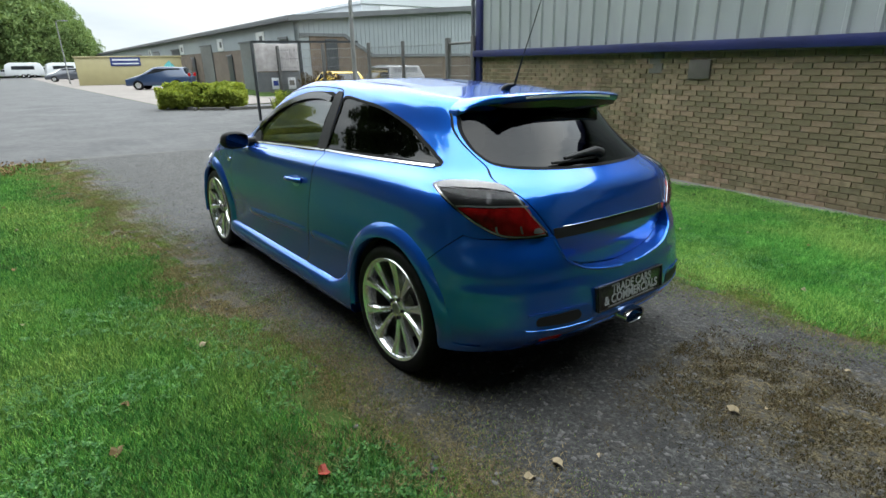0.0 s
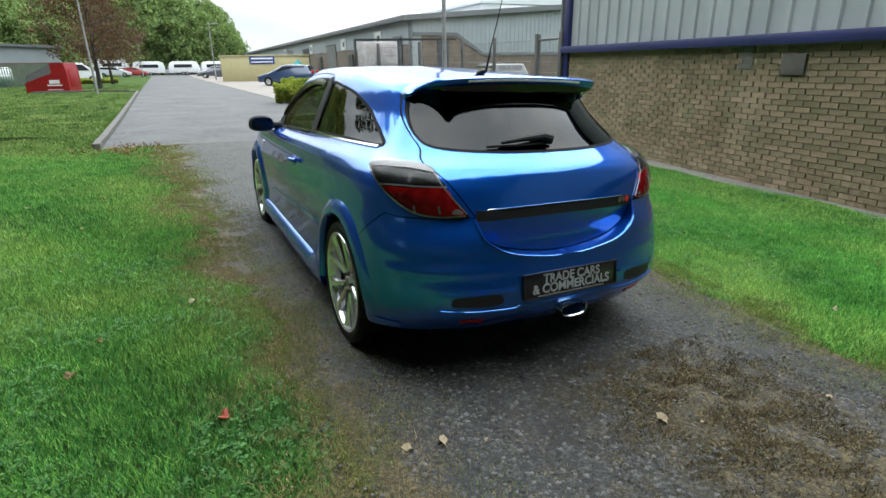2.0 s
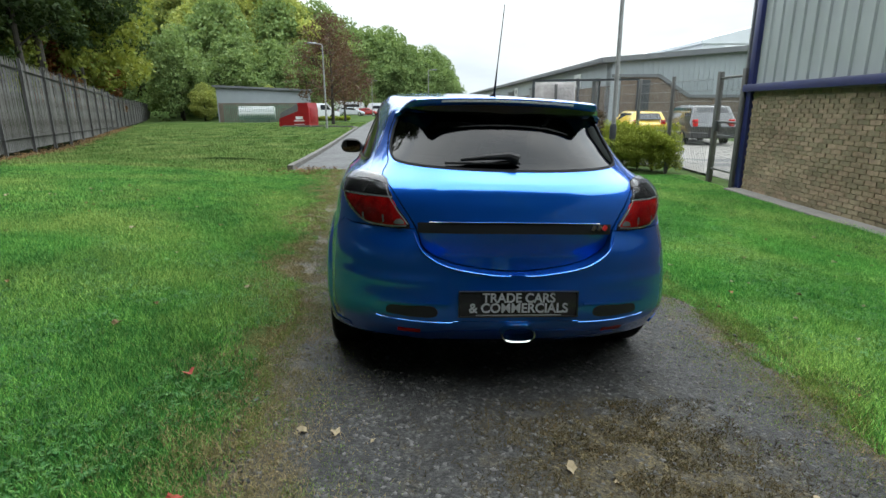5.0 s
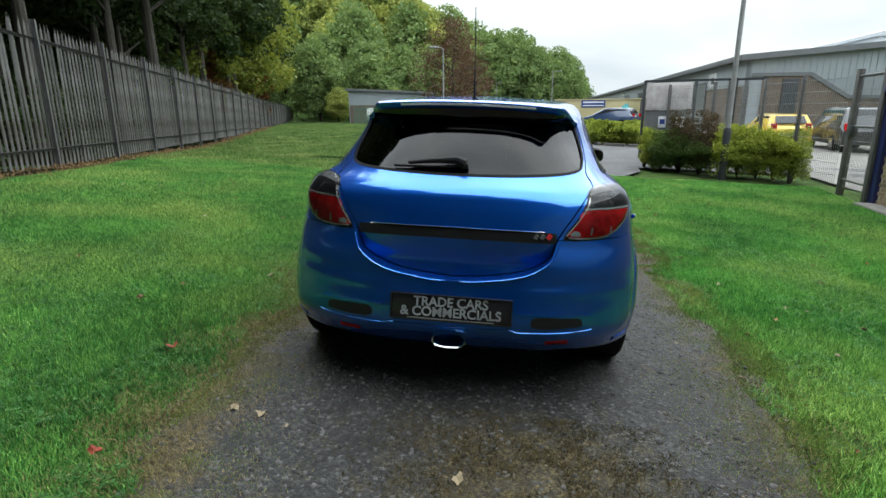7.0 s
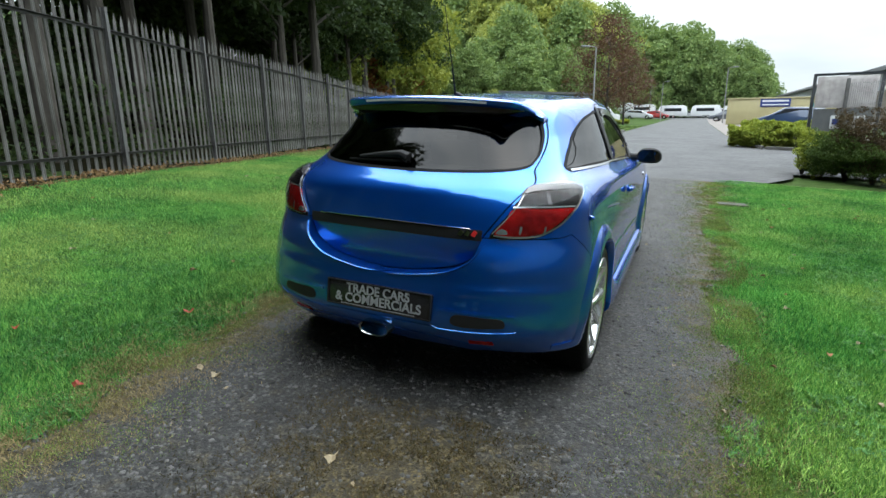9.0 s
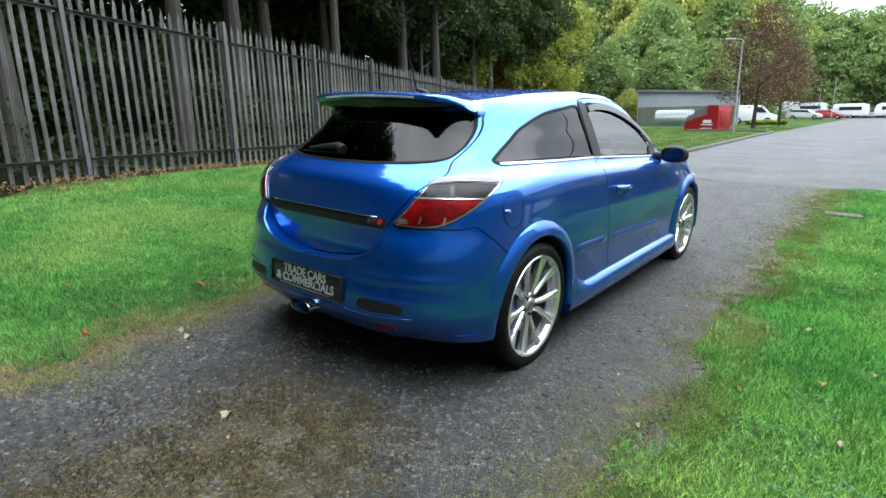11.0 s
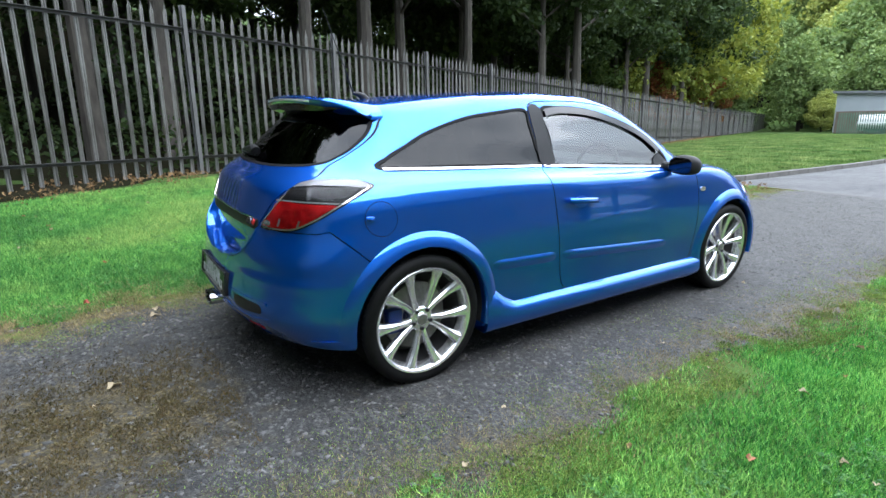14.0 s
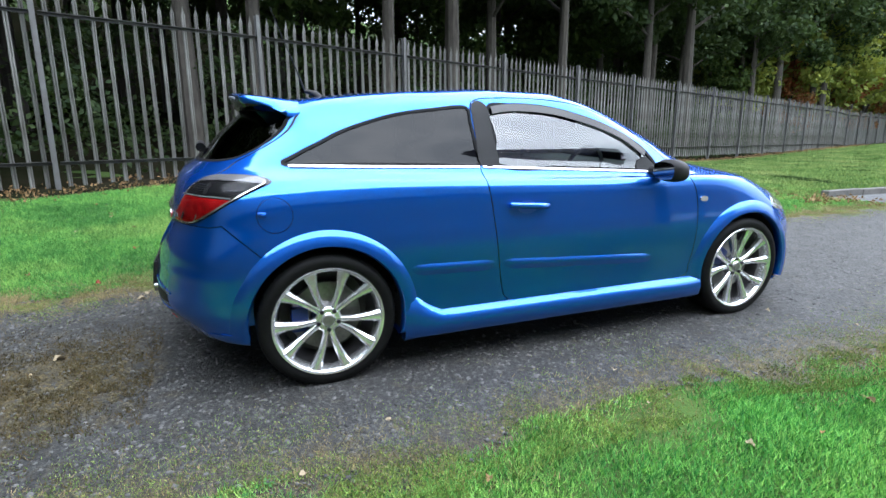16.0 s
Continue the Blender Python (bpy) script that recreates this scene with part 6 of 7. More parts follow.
# ---- long industrial building ----
def far_unit():
    root = thing("industrial_building", "long low grey-clad industrial terrace with brick bays", "building")
    cx, cy, eave = 12.6, 30.0, 3.95
    far = (17.0, 150.0)
    yaw = -math.degrees(math.atan2(far[0] - cx, far[1] - cy))
    root.matrix_world = pose(cx, cy, 0, 0, 0, yaw)
    part("brick_wall", boxed(0.0, 0.25, 0.0, 120, -0.7, 2.6), BRICK_FAR, root, "brown brick lower wall", smooth=False)
    part("facade", boxed(-0.02, 0.25, 0.0, 120, 2.6, eave), CLADDING_FAR, root, "grey steel facade", smooth=False)
    part("fascia", boxed(-0.45, 0.3, -0.3, 120, eave - 0.02, eave + 0.28, 0.02), ROOF_GREY, root)
    # gable end towards the compound
    peak = [(0.0, -0.8), (26, -0.8), (26, eave), (13.5, eave + 1.05), (0.0, eave)]
    g = prism(peak, "y", 0.0, 0.2)
    part("gable", g, CLADDING_FAR, root, "grey ribbed gable cladding", smooth=False)
    rb = bmesh.new()
    for i in range(80):
        x = 0.3 + i * 0.32
        top = eave + 1.05 * (1 - abs(x - 13.5) / 13.5) - 0.1
        low = 1.95 if x > 3.2 else 3.0
        box(rb, x, x + 0.05, -0.035, 0.0, low, top)
    part("gable_ribs", rb, CLADDING_FAR, root, smooth=False)
    part("gable_brick", prism([(0.9, -0.8), (26, -0.8), (26, 1.9), (5.2, 1.9), (3.2, 3.1), (0.9, 3.1)], "y", -0.06, -0.002), BRICK_FAR, root, "brown brick gable base", smooth=False)
    part("gable_trim", prism([(5.2, 1.88), (26, 1.88), (26, 2.06), (5.3, 2.06), (3.3, 3.28), (0.3, 3.28), (0.3, 3.10), (3.2, 3.10)], "y", -0.12, -0.03), ROOF_GREY, root, smooth=False)
    part("gable_fascia", prism([(-0.4, eave - 0.02), (13.5, eave + 1.02), (26.4, eave - 0.02), (26.4, eave + 0.28), (13.5, eave + 1.34), (-0.4, eave + 0.28)], "y", -0.35, 0.1), ROOF_GREY, root, smooth=False)
    part("roof", prism([(-0.4, eave), (13.5, eave + 1.1), (26.4, eave), (26.4, eave + 0.2), (13.5, eave + 1.3), (-0.4, eave + 0.2)], "y", 0.1, 120), CLADDING_FAR, root, smooth=False)
    for y, w, h, m in ((1.0, 1.3, 3.0, DARK_DOOR), (7, 3.2, 3.0, GREY_STEEL), (12.5, 1.2, 2.2, DARK_DOOR), (18, 3.4, 3.1, GREY_STEEL), (24, 1.2, 2.2, DARK_DOOR), (30, 3.4, 3.1, DARK_DOOR), (40, 3.4, 3.1, GREY_STEEL), (52, 3.2, 3.0, DARK_DOOR), (66, 3.2, 3.0, GREY_STEEL)):
        d = part("door", boxed(-0.10, -0.03, y, y + w, -0.5, h, 0.01), m, root, "closed dark door", smooth=False)
        part("door_frame", boxed(-0.16, -0.10, y - 0.1, y + w + 0.1, h, h + 0.12), ROOF_GREY, d, smooth=False)
    part("door", boxed(1.9, 2.7, -0.14, -0.08, -0.5, 2.95, 0.01), DARK_DOOR, root, "tall dark door", smooth=False)
    for y, z in ((5.0, 3.05), (14.5, 3.0), (28, 3.0), (45, 3.0)):
        s_ = part("sign", boxed(-0.10, -0.03, y, y + 1.5, z - 0.35, z + 0.55, 0.01), WHITE_PAINT, root, "white unit sign")
        part("sign_bar", boxed(-0.115, -0.10, y + 0.25, y + 0.8, z - 0.1, z + 0.3), DARK_DOOR, s_, smooth=False)
    part("far_wing", boxed(27, 70, 40, 70, 0, 9.6), LIGHT_GREY, root, "pale tall hall behind", smooth=False)
    part("wing_roof", prism([(26.7, 9.5), (70.3, 9.5), (70.3, 9.9), (48, 15.0), (26.7, 9.9)], "y", 39.8, 70), LIGHT_GREY, root, smooth=False)
    part("wing_sign", boxed(30, 36, 39.85, 39.98, 7.6, 9.3), WHITE_PAINT, root, "white sign panel", smooth=False)
    return root


far_unit()

# ---- cream cabin with a blue sign ----
cabin = thing("cream_cabin", "cream painted steel cabin with a blue sign", "building", pose(3.85, 54.4, 0.10, 0, 0, -8))
part("wall", boxed(0, 8.2, 0, 3.0, 0, 2.25, 0.03), CREAM, cabin, "cream painted wall")
part("roof", boxed(-0.1, 8.3, -0.1, 3.1, 2.25, 2.36, 0.02), CREAM, cabin)
cs = part("sign", boxed(2.6, 4.9, -0.06, -0.01, 1.55, 2.25, 0.01), SIGN_BLUE, cabin, "blue sign with pale lettering")
part("sign_bar", boxed(2.75, 4.75, -0.075, -0.06, 1.98, 2.12), WHITE_PAINT, cs, smooth=False)
part("sign_bar", boxed(2.75, 4.75, -0.075, -0.06, 1.68, 1.78), WHITE_PAINT, cs, smooth=False)
part("base_skid", boxed(0.2, 8.0, 0.1, 2.9, -0.15, 0.0), DARK_DOOR, cabin, smooth=False)
tent = thing("teal_canopy", "teal fabric canopy stretched beside the cream cabin", "canopy")
tb = bmesh.new()
for tri in (((7.4, 47.0, 0.1), (10.0, 46.0, 0.1), (9.6, 47.6, 2.0)), ((10.0, 46.0, 0.1), (11.4, 48.4, 0.1), (9.6, 47.6, 2.0)), ((7.4, 47.0, 0.1), (9.6, 47.6, 2.0), (9.2, 49.4, 0.1))):
    tb.faces.new([tb.verts.new(c) for c in tri])
bmesh.ops.remove_doubles(tb, verts=tb.verts, dist=0.001)
bmesh.ops.subdivide_edges(tb, edges=tb.edges[:], cuts=3, use_grid_fill=True)
bmesh.ops.recalc_face_normals(tb, faces=tb.faces)
thicken(tb, 0.02)
part("sheet", tb, TEAL, tent, "teal fabric sheet")

# ---- shed, tank compound and red bank on the lawn ----
shed = thing("shed", "low grey steel shed with a sloping roof", "shed", pose(-17.6, 53.5, 0.1, 0, 0, 10))
part("wall", prism([(0, -0.3), (9.0, -0.3), (9.0, 3.05), (0, 3.45)], "y", 0, 6), CLADDING_FAR, shed, smooth=False)
part("roof", prism([(-0.3, 3.42), (9.3, 3.02), (9.3, 3.22), (-0.3, 3.62)], "y", -0.3, 6.3), ROOF_GREY, shed, "grey roof sheet", smooth=False)
part("lower_wall", boxed(0.1, 8.9, -0.05, 0.0, -0.3, 1.9), BRICK_FAR, shed, "dark lower wall", smooth=False)
pen = thing("tank_pen", "green painted palisade pen round a tank", "fence", pose(-16.2, 50.6, 0.1, 0, 0, 8))
for i in range(44):
    part("pale", boxed(i * 0.16, i * 0.16 + 0.07, -0.01, 0.02, -0.1, 1.75), GREEN_PAINT, pen, smooth=False)
for z in (0.35, 1.45):
    part("rail", boxed(0, 7.0, 0.02, 0.05, z, z + 0.05), GREEN_PAINT, pen, smooth=False)
tank = thing("tank", "white horizontal storage tank behind the green pales", "tank", pose(-13.4, 51.6, 1.05, 0, 0, 8))
bm = bmesh.new()
tube(bm, [(-1.7, 0, 0), (-1.6, 0, 0), (1.6, 0, 0), (1.7, 0, 0)], [0.45, 0.62, 0.62, 0.45], 20)
part("drum", bm, WHITE_PAINT, tank)
part("cradle", boxed(-1.2, 1.2, -0.4, 0.4, -1.1, -0.45), CONCRETE, tank, smooth=False)
bank = thing("recycling_bank", "red steel recycling bank with a grey sloping flap", "container", pose(-8.45, 36.9, 0.11, 0, 0, -18))
part("body", prism([(0.0, 0.0), (2.3, 0.0), (2.3, 1.30), (2.22, 1.68), (1.50, 1.68), (1.50, 1.12), (0.0, 0.60)], "y", 0, 1.5), RED_PAINT, bank, "red painted steel body", smooth=False)
part("flap", prism([(0.03, 0.61), (1.495, 1.125), (1.495, 1.64), (0.12, 0.98)], "y", 0.04, 1.45), GREY_STEEL, bank, "grey metal flap", smooth=False)
part("end_panel", boxed(2.302, 2.33, 0.25, 1.25, 0.35, 1.35, 0.01), RED_PAINT, bank)
for i, (a, b, z, hh) in enumerate(((1.30, 1.85, 0.55, 0.20), (1.15, 1.95, 0.42, 0.07), (1.15, 1.95, 0.20, 0.04))):
    part("marking", boxed(a, b, -0.012, 0.0, z, z + hh), WHITE_PAINT, bank, "white marking block", smooth=False)


# ---- parked vehicles ----
def parked_car(x, y, yaw, paint, label, kind="hatch"):
    """A simple parked vehicle: body, glass band, lamps and wheels."""
    L, W, H = {"hatch": (4.0, 1.7, 1.45), "estate": (4.6, 1.8, 1.5), "suv": (4.6, 1.9, 1.72), "van": (4.5, 1.8, 1.9), "caravan": (5.5, 2.2, 2.5)}[kind]
    z0 = float(height(x, y)) + 0.012
    root = thing("parked_car" if kind not in ("van", "caravan") else ("parked_van" if kind == "van" else "caravan"), label, "car" if kind not in ("van", "caravan") else kind, pose(x, y, z0, 0, 0, yaw), group="vehicles parked on the estate")
    h = L / 2
    if kind == "caravan":
        prof = [(-h, 0.45), (h, 0.45), (h, 1.3), (h - 0.45, H - 0.1), (h - 1.0, H), (-h + 0.8, H), (-h + 0.2, H - 0.3), (-h, 1.2)]
        glass = [(-h + 1.0, 1.35), (h - 1.3, 1.35), (h - 1.3, 1.95), (-h + 1.0, 1.95)]
    elif kind == "van":
        prof = [(-h, 0.3), (h, 0.3), (h, 0.85), (h - 0.7, 1.05), (h - 1.4, H - 0.05), (-h + 0.1, H), (-h, H - 0.1)]
        glass = [(h - 2.2, 1.12), (h - 0.95, 1.12), (h - 1.5, H - 0.22), (h - 2.2, H - 0.22)]
    else:
        tail = 0.25 if kind == "hatch" else 0.12
        prof = [(-h, 0.28), (h, 0.28), (h, 0.68), (h - 0.95, 0.95), (h - 1.75, H - 0.06), (-0.1, H), (-h + 0.45, H - 0.06), (-h + tail, 0.98), (-h, 0.8)]
        glass = [(-h + 0.42, 0.98), (h - 1.25, 0.98), (h - 1.85, H - 0.13), (-h + 0.62, H - 0.13)]
    bm = prism([(p[0], p[1]) for p in prof], "y", -W / 2, W / 2)
    for v in bm.verts:
        if v.co.z > 1.0 and kind != "caravan":
            v.co.y *= 0.80
    bmesh.ops.bevel(bm, geom=bm.edges[:], offset=0.06, segments=2, affect="EDGES", profile=0.6)
    part("body", bm, paint, root, angle=40)
    for s in (-1, 1):
        k = 0.875 if kind != "caravan" else 1.0
        g = prism(glass, "y", s * (W / 2 * k - 0.02), s * (W / 2 * k + 0.012))
        part("side_glass", g, WINDOW_FAR, root, smooth=False)
    if kind not in ("caravan",):
        if kind != "van":
            rg_ = bmesh.new()
            rg_.faces.new([rg_.verts.new(c) for c in ((-h + 0.20, -W * 0.36, 1.02), (-h + 0.20, W * 0.36, 1.02), (-h + 0.46, W * 0.33, H - 0.14), (-h + 0.46, -W * 0.33, H - 0.14))])
            thicken(rg_, 0.03)
            ob = part("rear_glass", rg_, WINDOW_FAR, root, smooth=False)
            ob.location.x = -0.02
        for s in (-1, 1):
            part("rear_lamp", boxed(-h - 0.015, -h + 0.12, s * (W / 2 - 0.18) - 0.09, s * (W / 2 - 0.18) + 0.12, 0.80, 1.02 if kind != "suv" else 1.10, 0.02), LENS_RED, root, "red rear lamp")
    for dx in ((-L * 0.29, L * 0.31) if kind != "caravan" else (-0.3, 0.4)):
        for s in (-1, 1):
            wb_ = bmesh.new()
            bmesh.ops.create_cone(wb_, cap_ends=True, segments=20, radius1=0.31, radius2=0.31, depth=0.2, matrix=pose(dx, s * (W / 2 - 0.08), 0.31, 90, 0, 0))
            wh = part("wheel", wb_, RUBBER, root)
            hb_ = bmesh.new()
            bmesh.ops.create_cone(hb_, cap_ends=True, segments=14, radius1=0.19, radius2=0.17, depth=0.03, matrix=pose(dx, s * (W / 2 + 0.02), 0.31, 90, 0, 0))
            part("hub", hb_, ALLOY, wh)
    return root


def car_paint(name, c):
    return material(name, c, rough=0.3, coat=1.0, vary=0.08, scale=2)


P_BLACK, P_GREY, P_RED = car_paint("black_car_paint", (0.012, 0.013, 0.015)), car_paint("dark_grey_car_paint", (0.05, 0.055, 0.07)), car_paint("red_car_paint", (0.30, 0.02, 0.02))
P_SILVER, P_YELLOW, P_NAVY = car_paint("silver_car_paint", (0.42, 0.43, 0.45)), car_paint("yellow_car_paint", (0.62, 0.42, 0.03)), car_paint("dark_blue_car_paint", (0.02, 0.04, 0.09))
parked_car(13.9, 22.0, 80, P_BLACK, "black off-road vehicle parked in the compound", "suv")
parked_car(12.2, 24.6, 84, P_YELLOW, "yellow hatchback parked in the compound", "hatch")
parked_car(6.9, 38.8, 150, P_NAVY, "dark blue hatchback parked by the hedge bed", "hatch")
parked_car(5.2, 74.5, 170, P_GREY, "dark grey estate car parked on the forecourt", "estate")
parked_car(-9.0, 64.0, 10, WHITE_PAINT, "white panel van parked across the road", "van")
row = [(-7.5, 96, P_SILVER, "estate"), (-5, 104, P_RED, "hatch"), (7.5, 86, P_RED, "hatch"), (8.5, 95, P_SILVER, "estate"), (10.5, 104, WHITE_PAINT, "hatch"), (6.8, 100, WHITE_PAINT, "hatch"), (12.5, 110, P_SILVER, "hatch"),
       (-3.0, 118, WHITE_PAINT, "caravan"), (-9.0, 120, WHITE_PAINT, "caravan"), (3.2, 119, WHITE_PAINT, "caravan"), (9, 121, WHITE_PAINT, "caravan"), (15, 121, WHITE_PAINT, "caravan"), (-12, 108, WHITE_PAINT, "van"), (0.5, 124, P_SILVER, "estate"), (6, 124, WHITE_PAINT, "van"), (12, 126, WHITE_PAINT, "caravan")]
words = {"estate": "estate car", "hatch": "hatchback", "caravan": "caravan", "van": "van"}
for i, (x, y, p, k) in enumerate(row):
    tone = {P_SILVER.name: "silver", P_RED.name: "red", WHITE_PAINT.name: "white"}[p.name]
    parked_car(x, y, rng.choice((0, 180)) + rng.uniform(-8, 8), p, "%s %s parked in the far car park" % (tone, words[k]), k)


# ---- plants ----
def leaf_cloud(centres, spread, per, size, seed, flat=0.0):
    """Many small leaf quads scattered round clump centres."""
    r = np.random.RandomState(seed)
    c = np.repeat(np.asarray(centres, float), per, 0)
    n = len(c)
    sp = np.repeat(np.broadcast_to(np.asarray(spread, float), (len(centres),)), per)
    d = r.normal(size=(n, 3))
    d *= (r.uniform(0.35, 1.0, (n, 1)) ** 0.5) / np.linalg.norm(d, axis=1)[:, None]
    p = c + d * sp[:, None] * np.array([1, 1, 0.8])
    a = r.normal(size=(n, 3))
    a /= np.linalg.norm(a, axis=1)[:, None]
    b = np.cross(a, r.normal(size=(n, 3)))
    b /= np.linalg.norm(b, axis=1)[:, None]
    s = size * r.uniform(0.6, 1.3, (n, 1))
    v = np.stack([p - a * s, p + b * s * 0.55, p + a * s, p - b * s * 0.55], 1).reshape(-1, 3)
    return v, np.arange(n * 4).reshape(-1, 4)


def make_tree(name, label, tall, bare, radius, trunk_r, leaf, bark, seed, clumps=70, per=110, size=0.13, limbs=9, spread=0.85, group=""):
    """A tapered trunk with limbs and a crown of many small leaves."""
    r = random.Random(seed)
    root = thing(name, label, "tree", pose(0, 0, -200), group=group)
    bm = bmesh.new()
    lean = (r.uniform(-0.4, 0.4), r.uniform(-0.4, 0.4))
    spine = [(lean[0] * t * t + 0.08 * math.sin(5 * t + seed), lean[1] * t * t, -0.4 + (tall * 0.9 + 0.4) * t) for t in np.linspace(0, 1, 9)]
    tube(bm, spine, [trunk_r * (1.25 - 1.15 * t ** 0.8) for t in np.linspace(0, 1, 9)], 9)
    tips = []
    for i in range(limbs):
        t = bare / tall + (1 - bare / tall) * (i + 0.3) / limbs * 0.85
        base = Vector(spine[min(8, int(t * 8))]).lerp(Vector(spine[min(8, int(t * 8) + 1)]), t * 8 - int(t * 8))
        a = i * 2.4 + r.uniform(-0.4, 0.4)
        reach = radius * (1 - 0.55 * ((t - bare / tall) / (1 - bare / tall)) ** 1.5) * r.uniform(0.65, 0.95)
        end = base + Vector((math.cos(a) * reach, math.sin(a) * reach, reach * r.uniform(0.25, 0.7)))
        midp = base.lerp(end, 0.5) + Vector((0, 0, reach * 0.08))
        tube(bm, [tuple(base), tuple(midp), tuple(end)], [trunk_r * 0.38 * (1 - 0.5 * t), trunk_r * 0.22, trunk_r * 0.07], 6)
        tips += [end, midp]
        for _ in range(2):
            tw = midp.lerp(end, r.random()) + Vector((r.uniform(-1, 1), r.uniform(-1, 1), r.uniform(0, 0.8))) * reach * 0.35
            tube(bm, [tuple(midp), tuple(tw)], [trunk_r * 0.14, trunk_r * 0.04], 5)
            tips.append(tw)
    part("trunk", bm, bark, root)
    centres, sizes = [], []
    for i in range(clumps):
        z = bare + (tall - bare) * r.random() ** 0.9
        u = (z - bare) / (tall - bare)
        rr = radius * math.sin(math.pi * min(1, 0.18 + u * 0.80)) ** 0.8 * math.sqrt(r.uniform(0.15, 1.0))
        a = r.uniform(0, 6.283)
        if i < len(tips):
            c = tips[i]
            centres.append((c.x, c.y, c.z))
        else:
            centres.append((lean[0] * u + rr * math.cos(a), lean[1] * u + rr * math.sin(a), z))
        sizes.append(spread * r.uniform(0.6, 1.25))
    v, f = leaf_cloud(centres, sizes, per, size, seed)
    me = tri_soup("crown", v, f, 4)
    mesh_part("crown", me, leaf, root, smooth=False)
    return root


def plant(tree, spots, base_scale=1.0, seed=1):
    """Copies of a tree over a list of places; the pattern tree takes the first."""
    r = random.Random(seed)
    for i, (x, y, s) in enumerate(spots):
        m = pose(x, y, float(height(x, y)) - 0.05, 0, 0, r.uniform(0, 360))
        s *= base_scale
        if i == 0:
            ob = tree
            ob.matrix_world = m
            ob.scale = (s, s, s)
        else:
            ob = copy_thing(tree, m)
            ob.scale = (s, s, s * r.uniform(0.92, 1.1))


r_ = random.Random(11)


def beside_fence(along, back):
    p = FENCE_0 + FENCE_DIR * along + np.array([-FENCE_DIR[1], FENCE_DIR[0]]) * back
    return float(p[0]), float(p[1])


WOODS = "trees of the wood behind the fence"
tall_dark = make_tree("tree", "tall woodland tree with a bare grey trunk and dark crown", 15, 5.0, 3.4, 0.20, LEAF_DARK, BARK, 3, 90, 120, 0.15, 10, 1.0, WOODS)
tall_green = make_tree("tree", "tall woodland tree with a grey trunk and green crown", 13, 3.5, 3.2, 0.17, LEAF_GREEN, BARK_DARK, 4, 90, 120, 0.14, 10, 0.95, WOODS)
yellow = make_tree("tree", "slender tree with yellowing autumn leaves", 9, 1.6, 2.3, 0.11, LEAF_YELLOW, BARK, 5, 70, 110, 0.12, 9, 0.75, WOODS)
orange = make_tree("tree", "small tree turning orange beside the fence", 6, 1.2, 1.5, 0.08, LEAF_ORANGE, BARK_DARK, 6, 40, 90, 0.10, 7, 0.55, WOODS)
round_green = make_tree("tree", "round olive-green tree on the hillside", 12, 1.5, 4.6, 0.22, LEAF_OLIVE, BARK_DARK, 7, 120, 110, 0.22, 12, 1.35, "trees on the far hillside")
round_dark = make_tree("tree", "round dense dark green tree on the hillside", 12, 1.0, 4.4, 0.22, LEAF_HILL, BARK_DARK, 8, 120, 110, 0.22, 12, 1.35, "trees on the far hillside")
brown = make_tree("tree", "round tree with sparse brown autumn leaves by the road", 8.5, 2.0, 3.5, 0.14, LEAF_BROWN, BARK_DARK, 9, 110, 70, 0.095, 14, 0.85)

spots_a, spots_b, spots_y, spots_o = [], [], [], []
for i in range(26):
    spots_a.append((*beside_fence(-14 + i * 2.3 + r_.uniform(-0.8, 0.8), r_.uniform(1.3, 5.0)), r_.uniform(0.85, 1.15)))
for i in range(40):
    spots_a.append((*beside_fence(-18 + i * 2.2 + r_.uniform(-1, 1), r_.uniform(6, 17)), r_.uniform(0.9, 1.25)))
for i in range(34):
    spots_b.append((*beside_fence(-18 + i * 2.7 + r_.uniform(-1, 1), r_.uniform(5, 12)), r_.uniform(0.8, 1.15)))
for i in range(30):
    spots_b.append((*beside_fence(-20 + i * 3.6, r_.uniform(18, 34)), r_.uniform(1.0, 1.4)))
for al, bk, s in ((31, 5.0, 1.2), (36, 3.0, 1.45), (41, 2.4, 1.6), (46, 3.0, 1.75), (52, 2.4, 1.8), (58, 3, 1.9), (65, 3, 1.9), (49, 7, 2.0), (61, 8, 2.1)):
    spots_y.append((*beside_fence(al, bk), s))
for al, bk, s in ((34, 2.6, 1.0), (43, 1.8, 1.2), (54, 2.0, 1.1)):
    spots_o.append((*beside_fence(al, bk), s))
# the wood's edge behind the film-maker, mirrored in the tailgate and rear window
spots_a += [(-4.4, -7.9, 1.0), (-1.2, -10.8, 1.05), (-7.2, -10.0, 1.1), (3.2, -12.5, 1.05), (7.4, -12.5, 1.0)]
plant(tall_dark, spots_a, 1.0, 1)
plant(tall_green, spots_b, 1.0, 2)
plant(yellow, spots_y, 1.0, 3)
plant(orange, spots_o, 1.0, 4)

spots_g, spots_d = [], []
for i in range(90):
    x, y = r_.uniform(-62, 2), r_.uniform(74, 150)
    if x > -18 and y < 128:
        continue
    (spots_g if r_.random() < 0.62 else spots_d).append((x, y, r_.uniform(0.85, 1.25)))
for x in np.arange(-20, 18, 3.2):
    s = float(np.interp(x, [-20, 0, 10, 18], [1.6, 1.5, 1.15, 0.6]))
    spots_d.append((float(x), 134 + r_.uniform(-3, 5), s * r_.uniform(0.9, 1.1)))
for x in np.arange(-24, 14, 2.6):
    s = float(np.interp(x, [-24, 0, 8, 14], [1.45, 1.35, 1.05, 0.7]))
    (spots_d if x > -12 else spots_g).append((float(x), 127 + r_.uniform(-3, 3), s * r_.uniform(0.88, 1.08)))
